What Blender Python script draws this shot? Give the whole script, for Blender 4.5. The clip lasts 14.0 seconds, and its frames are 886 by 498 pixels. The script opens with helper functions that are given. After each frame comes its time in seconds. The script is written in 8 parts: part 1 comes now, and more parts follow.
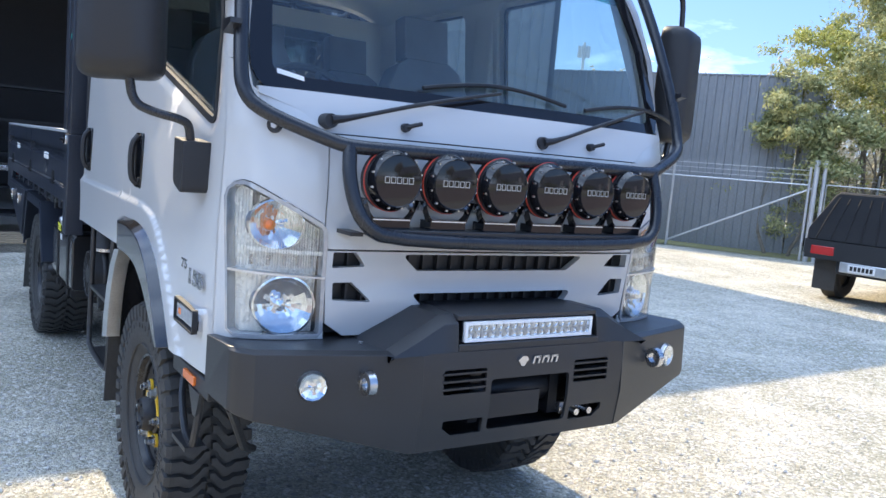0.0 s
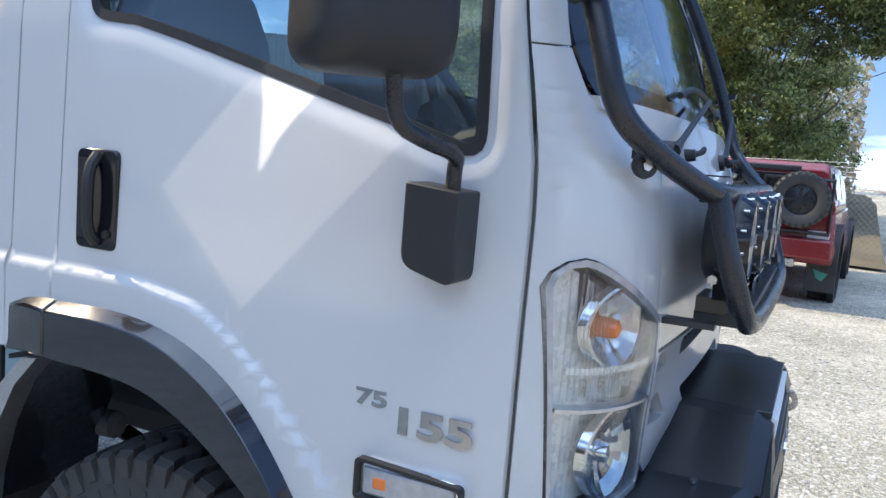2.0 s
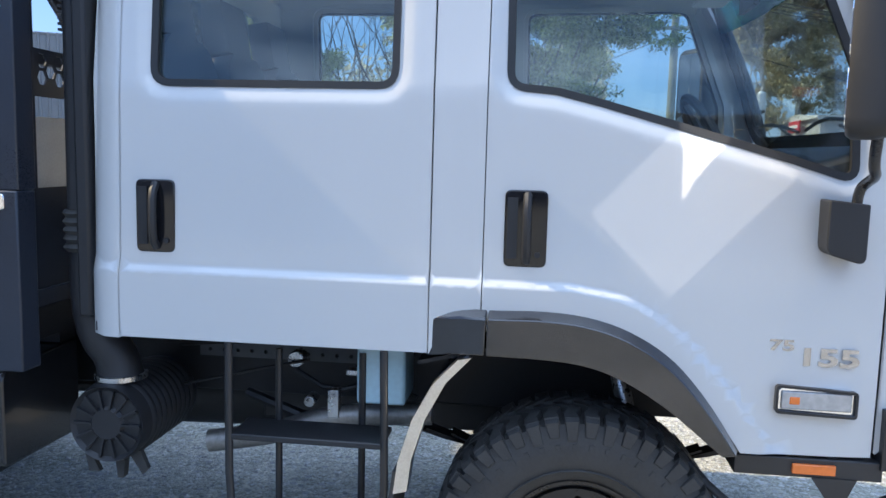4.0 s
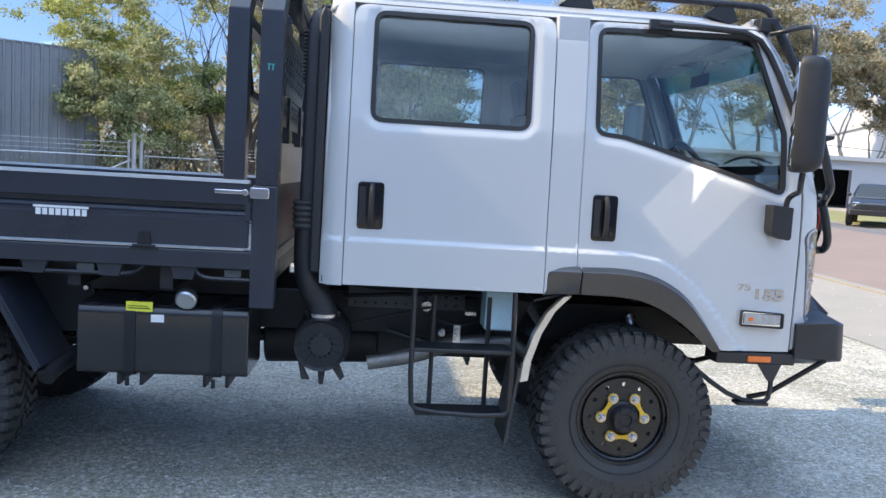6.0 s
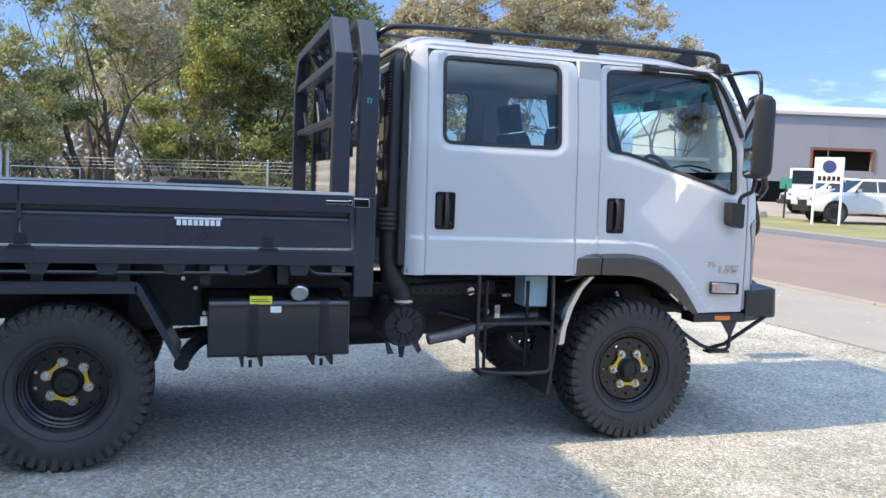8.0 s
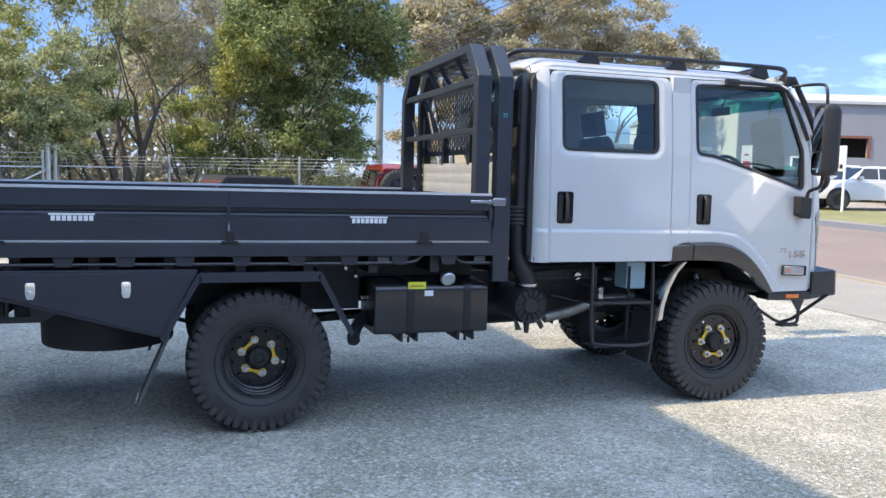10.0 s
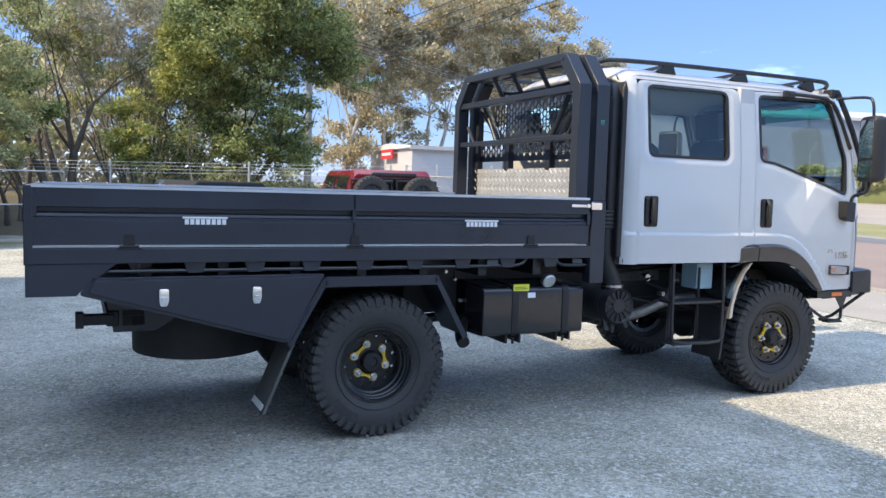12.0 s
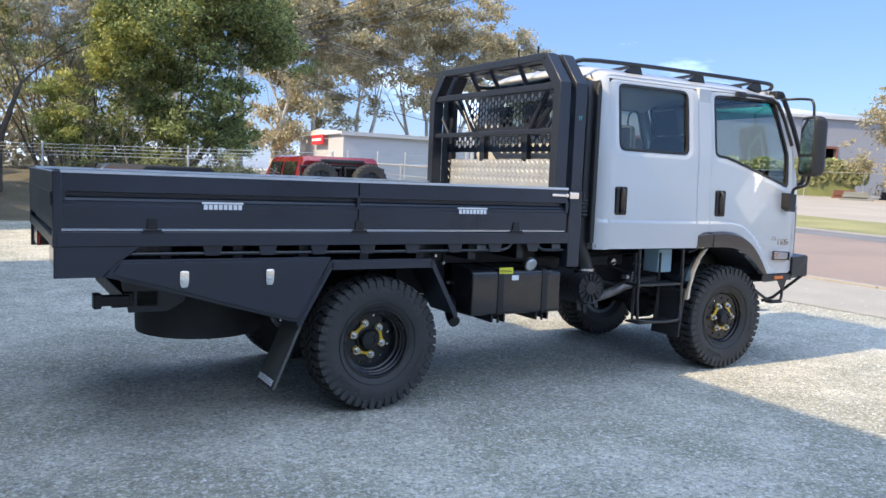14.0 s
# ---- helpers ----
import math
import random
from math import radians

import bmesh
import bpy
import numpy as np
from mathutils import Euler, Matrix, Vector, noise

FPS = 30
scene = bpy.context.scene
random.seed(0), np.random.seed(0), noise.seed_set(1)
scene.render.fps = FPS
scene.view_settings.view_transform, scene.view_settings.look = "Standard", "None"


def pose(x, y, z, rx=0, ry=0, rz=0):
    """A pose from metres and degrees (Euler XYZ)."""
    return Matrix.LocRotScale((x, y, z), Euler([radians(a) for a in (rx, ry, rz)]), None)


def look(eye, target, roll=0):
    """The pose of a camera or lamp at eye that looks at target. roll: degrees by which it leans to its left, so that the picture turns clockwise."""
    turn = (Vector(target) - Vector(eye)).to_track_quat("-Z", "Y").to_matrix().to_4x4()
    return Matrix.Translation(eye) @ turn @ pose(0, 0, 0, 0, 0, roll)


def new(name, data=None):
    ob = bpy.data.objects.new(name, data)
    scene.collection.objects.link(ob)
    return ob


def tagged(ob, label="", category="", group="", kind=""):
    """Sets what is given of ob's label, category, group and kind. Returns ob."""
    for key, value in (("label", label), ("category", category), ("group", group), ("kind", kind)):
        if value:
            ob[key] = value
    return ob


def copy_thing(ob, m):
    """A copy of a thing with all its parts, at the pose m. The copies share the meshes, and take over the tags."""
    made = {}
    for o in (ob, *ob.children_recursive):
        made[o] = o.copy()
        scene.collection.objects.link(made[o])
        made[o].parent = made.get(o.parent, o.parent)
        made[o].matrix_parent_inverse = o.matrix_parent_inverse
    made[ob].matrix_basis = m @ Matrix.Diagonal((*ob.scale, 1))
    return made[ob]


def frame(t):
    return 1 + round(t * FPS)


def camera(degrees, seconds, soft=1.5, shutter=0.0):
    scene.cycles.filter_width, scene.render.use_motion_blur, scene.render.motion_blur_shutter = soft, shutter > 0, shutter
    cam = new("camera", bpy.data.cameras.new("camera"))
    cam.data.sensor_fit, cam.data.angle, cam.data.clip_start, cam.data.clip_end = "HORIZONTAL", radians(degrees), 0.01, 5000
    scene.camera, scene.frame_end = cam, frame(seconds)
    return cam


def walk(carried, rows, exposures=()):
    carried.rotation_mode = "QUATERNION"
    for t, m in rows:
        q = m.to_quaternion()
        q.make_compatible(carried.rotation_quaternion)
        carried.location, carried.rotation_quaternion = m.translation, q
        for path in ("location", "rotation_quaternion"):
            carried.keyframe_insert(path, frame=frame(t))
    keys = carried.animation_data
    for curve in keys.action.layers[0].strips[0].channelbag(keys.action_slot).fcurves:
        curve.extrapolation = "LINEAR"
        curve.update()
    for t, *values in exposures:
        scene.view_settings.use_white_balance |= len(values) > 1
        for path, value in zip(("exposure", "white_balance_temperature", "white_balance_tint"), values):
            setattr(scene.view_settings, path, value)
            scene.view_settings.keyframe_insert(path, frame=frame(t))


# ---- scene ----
cam = camera(57.6, 14.0)
PATH = [
    (0, (3.245, -1.705, 1.559), (1.586, -0.61, 1.331), 5.0),
    (0.5, (2.751, -1.764, 1.583), (1.214, -0.508, 1.331), 5.4),
    (0.8, (2.44, -1.734, 1.575), (0.992, -0.38, 1.318), 5.5),
    (1, (2.217, -1.783, 1.587), (0.871, -0.324, 1.343), 5.7),
    (1.5, (1.727, -2.027, 1.586), (0.633, -0.369, 1.352), 5.6),
    (2, (1.272, -2.248, 1.6), (0.435, -0.447, 1.364), 4.7),
    (2.5, (0.848, -2.508, 1.614), (0.246, -0.613, 1.401), 3.7),
    (3, (0.47, -2.779, 1.617), (0.02, -0.842, 1.405), 2.5),
    (3.5, (0.124, -2.956, 1.618), (-0.222, -0.999, 1.391), 1.7),
    (4, (-0.136, -3.295, 1.646), (-0.382, -1.324, 1.411), 1.4),
    (4.2, (-0.249, -3.475, 1.664), (-0.452, -1.499, 1.427), 1.4),
    (6.3, (-1.554, -4.941, 1.589), (-1.29, -2.966, 1.416), 3.8),
    (6.5, (-1.735, -5.03, 1.614), (-1.404, -3.066, 1.429), 4.1),
    (7, (-2.099, -5.182, 1.615), (-1.614, -3.25, 1.436), 3.8),
    (7.5, (-2.443, -5.329, 1.572), (-1.865, -3.421, 1.419), 2.8),
    (9.8, (-3.722, -6.053, 1.639), (-3.121, -4.154, 1.466), 1.5),
    (10, (-3.849, -6.05, 1.622), (-3.239, -4.153, 1.445), 1.5),
    (10.5, (-4.182, -5.974, 1.603), (-3.536, -4.089, 1.431), 1.9),
    (11, (-4.541, -5.913, 1.573), (-3.834, -4.049, 1.415), 1.8),
    (11.5, (-4.912, -5.836, 1.584), (-4.132, -4.0, 1.433), 1.8),
    (12, (-5.153, -5.644, 1.569), (-4.315, -3.834, 1.415), 1.7),
    (12.5, (-5.317, -5.605, 1.563), (-4.434, -3.818, 1.401), 1.7),
    (13, (-5.549, -5.668, 1.569), (-4.618, -3.907, 1.398), 1.9),
    (13.5, (-5.695, -5.743, 1.569), (-4.721, -4.004, 1.396), 2.2),
    (14, (-5.745, -5.752, 1.571), (-4.738, -4.034, 1.391), 2.4),
]
EXPOSURES = [(0.0, 1.86, 6000, 14), (1.0, 1.84, 6000, 14), (2.0, 1.46, 5950, 13), (2.5, 1.28, 5850, 13), (3.0, 1.38, 5850, 13), (4.0, 1.62, 5850, 13), (7.0, 1.48, 6000, 14), (10.0, 1.5, 6000, 14), (14.0, 1.5, 6100, 14)]
walk(cam, [(t, look(eye, target, roll)) for t, eye, target, roll in PATH], EXPOSURES)

# ---- world, sun, exposure ----
SUN_EL, SUN_AZ = radians(40), radians(181)          # azimuth of the sun, counter-clockwise from +x
world = bpy.data.worlds.new("world")
scene.world = world
world.use_nodes = True
wn, wl = world.node_tree.nodes, world.node_tree.links
wn.clear()
sky = wn.new("ShaderNodeTexSky")
sky.sky_type, sky.sun_disc = "NISHITA", False
sky.sun_elevation, sky.sun_rotation = SUN_EL, radians(90) - SUN_AZ
sky.air_density, sky.dust_density, sky.ozone_density = 1.0, 0.25, 2.5
tc = wn.new("ShaderNodeTexCoord")
sep_d = wn.new("ShaderNodeSeparateXYZ")
wl.new(tc.outputs["Generated"], sep_d.inputs[0])
rise_d = wn.new("ShaderNodeMath")
rise_d.operation, rise_d.inputs[1].default_value = "MAXIMUM", 0.0
wl.new(sep_d.outputs["Z"], rise_d.inputs[0])
lift_d = wn.new("ShaderNodeMath")
lift_d.operation, lift_d.inputs[1].default_value = "ADD", 0.16
wl.new(rise_d.outputs[0], lift_d.inputs[0])
over = wn.new("ShaderNodeVectorMath")               # the direction carried up to a level cloud deck
over.operation = "DIVIDE"
wl.new(tc.outputs["Generated"], over.inputs[0])
wl.new(lift_d.outputs[0], over.inputs[1])
cl = wn.new("ShaderNodeTexNoise")
cl.noise_dimensions = "4D"
# seed picked so bright cloud lies mostly overhead, out of view, filling the shade
cl.inputs["W"].default_value = 36.5
cl.inputs["Scale"].default_value, cl.inputs["Detail"].default_value, cl.inputs["Roughness"].default_value = 0.5, 9.0, 0.58
wl.new(over.outputs[0], cl.inputs["Vector"])
cr = wn.new("ShaderNodeMapRange")
cr.inputs["From Min"].default_value, cr.inputs["From Max"].default_value = 0.52, 0.66
cr.inputs["To Max"].default_value = 0.92
wl.new(cl.outputs["Fac"], cr.inputs["Value"])
mixc = wn.new("ShaderNodeMix")
mixc.data_type = "RGBA"
mixc.inputs["B"].default_value = (5.8, 7.2, 8.9, 1)
wl.new(cr.outputs["Result"], mixc.inputs["Factor"])
even = wn.new("ShaderNodeMix")                     # a flat blue mixed in evens out the clear sky's brightness
even.data_type = "RGBA"
even.inputs["Factor"].default_value = 0.8
even.inputs["B"].default_value = (0.40, 0.78, 1.66, 1)
wl.new(sky.outputs["Color"], even.inputs["A"])
wl.new(even.outputs["Result"], mixc.inputs["A"])
bg = wn.new("ShaderNodeBackground")
bg.inputs["Strength"].default_value = 0.145
wl.new(mixc.outputs["Result"], bg.inputs["Color"])
wo = wn.new("ShaderNodeOutputWorld")
wl.new(bg.outputs[0], wo.inputs["Surface"])

sun = new("sun", bpy.data.lights.new("sun", "SUN"))
sun.data.energy, sun.data.angle, sun.data.color = 2.3, radians(0.53), (1.0, 0.80, 0.48)
sun_dir = Vector((math.cos(SUN_EL) * math.cos(SUN_AZ), math.cos(SUN_EL) * math.sin(SUN_AZ), math.sin(SUN_EL)))
sun.matrix_world = look(sun_dir * 60, (0, 0, 0))

# added area lamp in place of the sun that the flat glass of the door mirror throws back onto the door: a narrow beam
# along the mirrored sun's way
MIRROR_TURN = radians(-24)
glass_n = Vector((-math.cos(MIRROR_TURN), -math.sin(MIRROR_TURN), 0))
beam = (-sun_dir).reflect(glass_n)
glint = new("mirror_glint_lamp", bpy.data.lights.new("mirror_glint_lamp", "AREA"))
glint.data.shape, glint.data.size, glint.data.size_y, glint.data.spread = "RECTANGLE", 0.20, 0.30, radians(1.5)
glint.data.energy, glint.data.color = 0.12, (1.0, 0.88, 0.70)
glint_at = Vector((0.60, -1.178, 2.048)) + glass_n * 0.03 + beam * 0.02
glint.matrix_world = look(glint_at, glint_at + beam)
# a second added lamp for the weaker, wider patch below it, thrown by the lower glass of the same mirror; aim and size
# follow the patch
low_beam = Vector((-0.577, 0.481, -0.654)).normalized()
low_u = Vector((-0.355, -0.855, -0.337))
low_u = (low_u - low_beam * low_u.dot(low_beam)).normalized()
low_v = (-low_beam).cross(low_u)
low_glint = new("mirror_glint_lamp", bpy.data.lights.new("mirror_glint_lamp", "AREA"))
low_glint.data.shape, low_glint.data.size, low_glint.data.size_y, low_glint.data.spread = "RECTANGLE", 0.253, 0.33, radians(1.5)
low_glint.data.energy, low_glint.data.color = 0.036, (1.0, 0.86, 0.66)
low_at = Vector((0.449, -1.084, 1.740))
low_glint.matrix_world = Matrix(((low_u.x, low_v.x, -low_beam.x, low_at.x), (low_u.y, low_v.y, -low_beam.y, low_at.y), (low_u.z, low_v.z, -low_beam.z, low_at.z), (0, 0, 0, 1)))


# ---- materials ----
def mat(name, color, rough=0.5, metal=0.0, vary=0.12, scale=6.0, fine=60.0, bump=0.0, coat=0.0, spec=0.5, color2=None, patch=0.0, obj=False, detail=6.0, wear=0.2):
    """Principled surface: colour varied by a coarse and a fine noise, roughness by the same, with a fine bump."""
    m = bpy.data.materials.new(name)
    m.use_nodes = True
    n, l = m.node_tree.nodes, m.node_tree.links
    p = n["Principled BSDF"]
    p.inputs["Roughness"].default_value, p.inputs["Metallic"].default_value = rough, metal
    p.inputs["Coat Weight"].default_value, p.inputs["Coat Roughness"].default_value = coat, 0.04
    p.inputs["Specular IOR Level"].default_value = spec
    geo = n.new("ShaderNodeNewGeometry")
    big, small = n.new("ShaderNodeTexNoise"), n.new("ShaderNodeTexNoise")
    big.inputs["Scale"].default_value, small.inputs["Scale"].default_value = scale, fine
    big.inputs["Detail"].default_value = small.inputs["Detail"].default_value = detail
    for t in (big, small):
        l.new(geo.outputs["Position"], t.inputs["Vector"])
    add = n.new("ShaderNodeMath")
    add.operation = "ADD"
    l.new(big.outputs["Fac"], add.inputs[0])
    l.new(small.outputs["Fac"], add.inputs[1])
    rng = n.new("ShaderNodeMapRange")
    rng.inputs["From Min"].default_value, rng.inputs["From Max"].default_value = 0.65, 1.35
    l.new(add.outputs[0], rng.inputs["Value"])
    c2 = color2 or [max(0.0, c * (1 + vary)) for c in color]
    c1 = color if color2 else [c * (1 - vary) for c in color]
    mx = n.new("ShaderNodeMix")
    mx.data_type = "RGBA"
    mx.inputs["A"].default_value, mx.inputs["B"].default_value = (*c1, 1), (*c2, 1)
    l.new(rng.outputs["Result"], mx.inputs["Factor"])
    out = mx.outputs["Result"]
    if obj:
        info = n.new("ShaderNodeObjectInfo")
        hv = n.new("ShaderNodeHueSaturation")
        r2 = n.new("ShaderNodeMapRange")
        r2.inputs["To Min"].default_value, r2.inputs["To Max"].default_value = 0.85, 1.15
        l.new(info.outputs["Random"], r2.inputs["Value"])
        l.new(r2.outputs["Result"], hv.inputs["Value"])
        l.new(out, hv.inputs["Color"])
        out = hv.outputs["Color"]
    l.new(out, p.inputs["Base Color"])
    rr = n.new("ShaderNodeMapRange")
    rr.inputs["To Min"].default_value, rr.inputs["To Max"].default_value = max(0.0, rough * (1 - wear)), min(1.0, rough * (1 + wear))
    l.new(rng.outputs["Result"], rr.inputs["Value"])
    l.new(rr.outputs["Result"], p.inputs["Roughness"])
    if bump:
        b = n.new("ShaderNodeBump")
        b.inputs["Strength"].default_value, b.inputs["Distance"].default_value = bump, 0.01
        l.new(small.outputs["Fac"], b.inputs["Height"])
        l.new(b.outputs[0], p.inputs["Normal"])
    return m


def glass_mat(name, tint, gloss=0.02, ior=1.5):
    """A thin pane: tinted see-through with a Fresnel gloss on top."""
    m = bpy.data.materials.new(name)
    m.use_nodes = True
    n, l = m.node_tree.nodes, m.node_tree.links
    n.clear()
    o, mx, tr, gl, lw = (n.new("ShaderNode" + k) for k in ("OutputMaterial", "MixShader", "BsdfTransparent", "BsdfGlossy", "LayerWeight"))
    tr.inputs["Color"].default_value = (*tint, 1)
    gl.inputs["Roughness"].default_value = gloss
    lw.inputs["Blend"].default_value = 0.5
    pw, rg = n.new("ShaderNodeMath"), n.new("ShaderNodeMapRange")
    pw.operation = "POWER"
    pw.inputs[1].default_value = 4.0
    f0 = 1.4 * ((ior - 1) / (ior + 1)) ** 2
    rg.inputs["To Min"].default_value, rg.inputs["To Max"].default_value = f0, 0.95
    l.new(lw.outputs["Facing"], pw.inputs[0])
    l.new(pw.outputs[0], rg.inputs["Value"])
    l.new(rg.outputs["Result"], mx.inputs[0])
    l.new(tr.outputs[0], mx.inputs[1])
    l.new(gl.outputs[0], mx.inputs[2])
    l.new(mx.outputs[0], o.inputs["Surface"])
    return m


def leaf_mat(name, color, color2):
    m = bpy.data.materials.new(name)
    m.use_nodes = True
    n, l = m.node_tree.nodes, m.node_tree.links
    p = n["Principled BSDF"]
    p.inputs["Roughness"].default_value = 0.55
    p.inputs["Specular IOR Level"].default_value = 0.3
    geo, tx = n.new("ShaderNodeNewGeometry"), n.new("ShaderNodeTexNoise")
    tx.inputs["Scale"].default_value, tx.inputs["Detail"].default_value = 0.7, 4
    l.new(geo.outputs["Position"], tx.inputs["Vector"])
    ad = n.new("ShaderNodeMath")
    ad.operation = "ADD"
    l.new(tx.outputs["Fac"], ad.inputs[0])
    l.new(geo.outputs["Random Per Island"], ad.inputs[1])
    rg = n.new("ShaderNodeMapRange")
    rg.inputs["From Min"].default_value, rg.inputs["From Max"].default_value = 0.5, 1.5
    l.new(ad.outputs[0], rg.inputs["Value"])
    mx = n.new("ShaderNodeMix")
    mx.data_type = "RGBA"
    mx.inputs["A"].default_value, mx.inputs["B"].default_value = (*color, 1), (*color2, 1)
    l.new(rg.outputs["Result"], mx.inputs["Factor"])
    l.new(mx.outputs["Result"], p.inputs["Base Color"])
    t = n.new("ShaderNodeBsdfTranslucent")
    l.new(mx.outputs["Result"], t.inputs["Color"])
    ms = n.new("ShaderNodeMixShader")
    ms.inputs[0].default_value = 0.33
    l.new(p.outputs[0], ms.inputs[1])
    l.new(t.outputs[0], ms.inputs[2])
    l.new(ms.outputs[0], n["Material Output"].inputs["Surface"])
    return m


def gravel_mat(name, dark, pale):
    """Packed crushed rock: stones of two sizes told apart by tone and relief, on broad worn patches."""
    m = bpy.data.materials.new(name)
    m.use_nodes = True
    n, l = m.node_tree.nodes, m.node_tree.links
    p = n["Principled BSDF"]
    p.inputs["Roughness"].default_value, p.inputs["Specular IOR Level"].default_value = 0.95, 0.2
    geo = n.new("ShaderNodeNewGeometry")

    def tex(kind, **k):
        t = n.new("ShaderNodeTex" + kind)
        for key, v in k.items():
            t.inputs[key].default_value = v
        l.new(geo.outputs["Position"], t.inputs["Vector"])
        return t

    def mix(fac, a, b, blend="MIX"):
        x = n.new("ShaderNodeMix")
        x.data_type, x.blend_type = "RGBA", blend
        for s, v in (("Factor", fac), ("A", a), ("B", b)):
            if isinstance(v, (tuple, float)):
                x.inputs[s].default_value = v
            else:
                l.new(v, x.inputs[s])
        return x.outputs["Result"]

    def span(src, lo, hi, a=0.0, b=1.0):
        r = n.new("ShaderNodeMapRange")
        for s, v in (("From Min", lo), ("From Max", hi), ("To Min", a), ("To Max", b)):
            r.inputs[s].default_value = v
        l.new(src, r.inputs["Value"])
        return r.outputs["Result"]

    broad = tex("Noise", Scale=0.55, Detail=7.0, Roughness=0.6)
    mid = tex("Noise", Scale=4.5, Detail=8.0, Roughness=0.7)
    v1, v2, v0 = tex("Voronoi", Scale=42.0), tex("Voronoi", Scale=95.0), tex("Voronoi", Scale=21.0)
    speck = tex("Noise", Scale=38.0, Detail=7.0, Roughness=0.8)
    drift = tex("Noise", Scale=1.3, Detail=9.0, Roughness=0.75)
    grit = tex("Noise", Scale=200.0, Detail=3.0)
    col = mix(span(broad.outputs["Fac"], 0.44, 0.56), (*dark, 1.0), (*pale, 1.0))
    col = mix(span(drift.outputs["Fac"], 0.44, 0.66, 0.0, 0.6), col, (dark[0] * 0.66, dark[1] * 0.67, dark[2] * 0.60, 1.0))
    col = mix(span(mid.outputs["Fac"], 0.42, 0.72, 0.0, 0.3), col, tuple(c * 0.62 for c in dark) + (1.0,))
    col = mix(1.0, col, mix(span(speck.outputs["Fac"], 0.34, 0.66), (0.74, 0.73, 0.71, 1.0), (1.22, 1.21, 1.19, 1.0)), "MULTIPLY")
    for v, k in ((v1, 0.40), (v2, 0.45)):
        sep = n.new("ShaderNodeSeparateColor")
        l.new(v.outputs["Color"], sep.inputs[0])
        tone = mix(sep.outputs[0], (0.46, 0.45, 0.43, 1.0), (1.48, 1.47, 1.45, 1.0))
        col = mix(k, col, mix(1.0, col, tone, "MULTIPLY"))
        lift = span(sep.outputs[1], 0.90, 0.92, 0.0, 0.6)
        col = mix(lift, col, (0.78, 0.76, 0.72, 1.0))
    sep = n.new("ShaderNodeSeparateColor")
    l.new(v0.outputs["Color"], sep.inputs[0])
    big_stone = mix(sep.outputs[2], (0.10, 0.095, 0.085, 1.0), (0.80, 0.77, 0.72, 1.0))
    rim = n.new("ShaderNodeMath")
    rim.operation = "MULTIPLY"
    l.new(span(sep.outputs[0], 0.72, 0.73), rim.inputs[0])
    l.new(span(v0.outputs["Distance"], 0.42, 0.30), rim.inputs[1])
    col = mix(rim.outputs[0], col, big_stone)
    l.new(col, p.inputs["Base Color"])
    h = n.new("ShaderNodeMath")
    h.operation = "ADD"
    l.new(span(v1.outputs["Distance"], 0.0, 0.6, 1.0, 0.0), h.inputs[0])
    h2 = n.new("ShaderNodeMath")
    h2.operation = "ADD"
    l.new(span(v2.outputs["Distance"], 0.0, 0.6, 0.5, 0.0), h2.inputs[0])
    l.new(grit.outputs["Fac"], h2.inputs[1])
    l.new(h2.outputs[0], h.inputs[1])
    b = n.new("ShaderNodeBump")
    b.inputs["Strength"].default_value, b.inputs["Distance"].default_value = 0.9, 0.012
    l.new(h.outputs[0], b.inputs["Height"])
    l.new(b.outputs[0], p.inputs["Normal"])
    return m


WHITE = mat("white_paint", (0.55, 0.55, 0.545), 0.28, vary=0.005, scale=1.2, fine=7, coat=0.6, wear=0.0)
BLACK = mat("black_powder_coat", (0.024, 0.024, 0.026), 0.38, vary=0.25, scale=3, fine=400, bump=0.05)
TRAYB = mat("charcoal_powder_coat", (0.025, 0.030, 0.043), 0.32, vary=0.2, scale=2.5, fine=300, bump=0.04)
TUBE = mat("black_tube_paint", (0.018, 0.0195, 0.024), 0.28, vary=0.2, scale=5, fine=300)
PLAST = mat("black_plastic", (0.018, 0.018, 0.020), 0.5, vary=0.2, fine=500, bump=0.06)
GLOSSB = mat("gloss_black", (0.010, 0.010, 0.012), 0.06, vary=0.1)
FLARE = mat("flare_black", (0.018, 0.018, 0.021), 0.16, vary=0.08, scale=5, fine=80, coat=1.0)
RUBBER = mat("tyre_rubber", (0.040, 0.039, 0.038), 0.7, vary=0.35, scale=9, fine=120, bump=0.15)
SEAL = mat("rubber_seal", (0.014, 0.014, 0.015), 0.5, vary=0.2)
UNDER = mat("chassis_black", (0.011, 0.011, 0.013), 0.5, vary=0.4, scale=10, fine=90)
RIM = mat("black_rim", (0.015, 0.015, 0.017), 0.3, vary=0.3, scale=8)
STEEL = mat("bright_steel", (0.55, 0.55, 0.56), 0.28, 1.0, vary=0.15, scale=12)
ALLOY = mat("worn_aluminium", (0.62, 0.63, 0.65), 0.35, 1.0, vary=0.15, scale=9, fine=150)
CHECK = mat("checker_aluminium", (0.62, 0.64, 0.67), 0.38, 0.55, vary=0.12, scale=9, fine=150)
CHROME = mat("chrome", (0.85, 0.85, 0.86), 0.05, 1.0, vary=0.03)
LAMPIN = mat("lamp_silver", (0.93, 0.88, 0.80), 0.28, 0.25, vary=0.05, scale=20)
MIRROR = mat("mirror_glass", (0.9, 0.9, 0.9), 0.01, 1.0, vary=0.0)
YELLOW = mat("yellow_plastic", (0.75, 0.47, 0.03), 0.4, vary=0.1)
YLABEL = mat("yellow_sticker", (0.75, 0.72, 0.05), 0.5, vary=0.05)
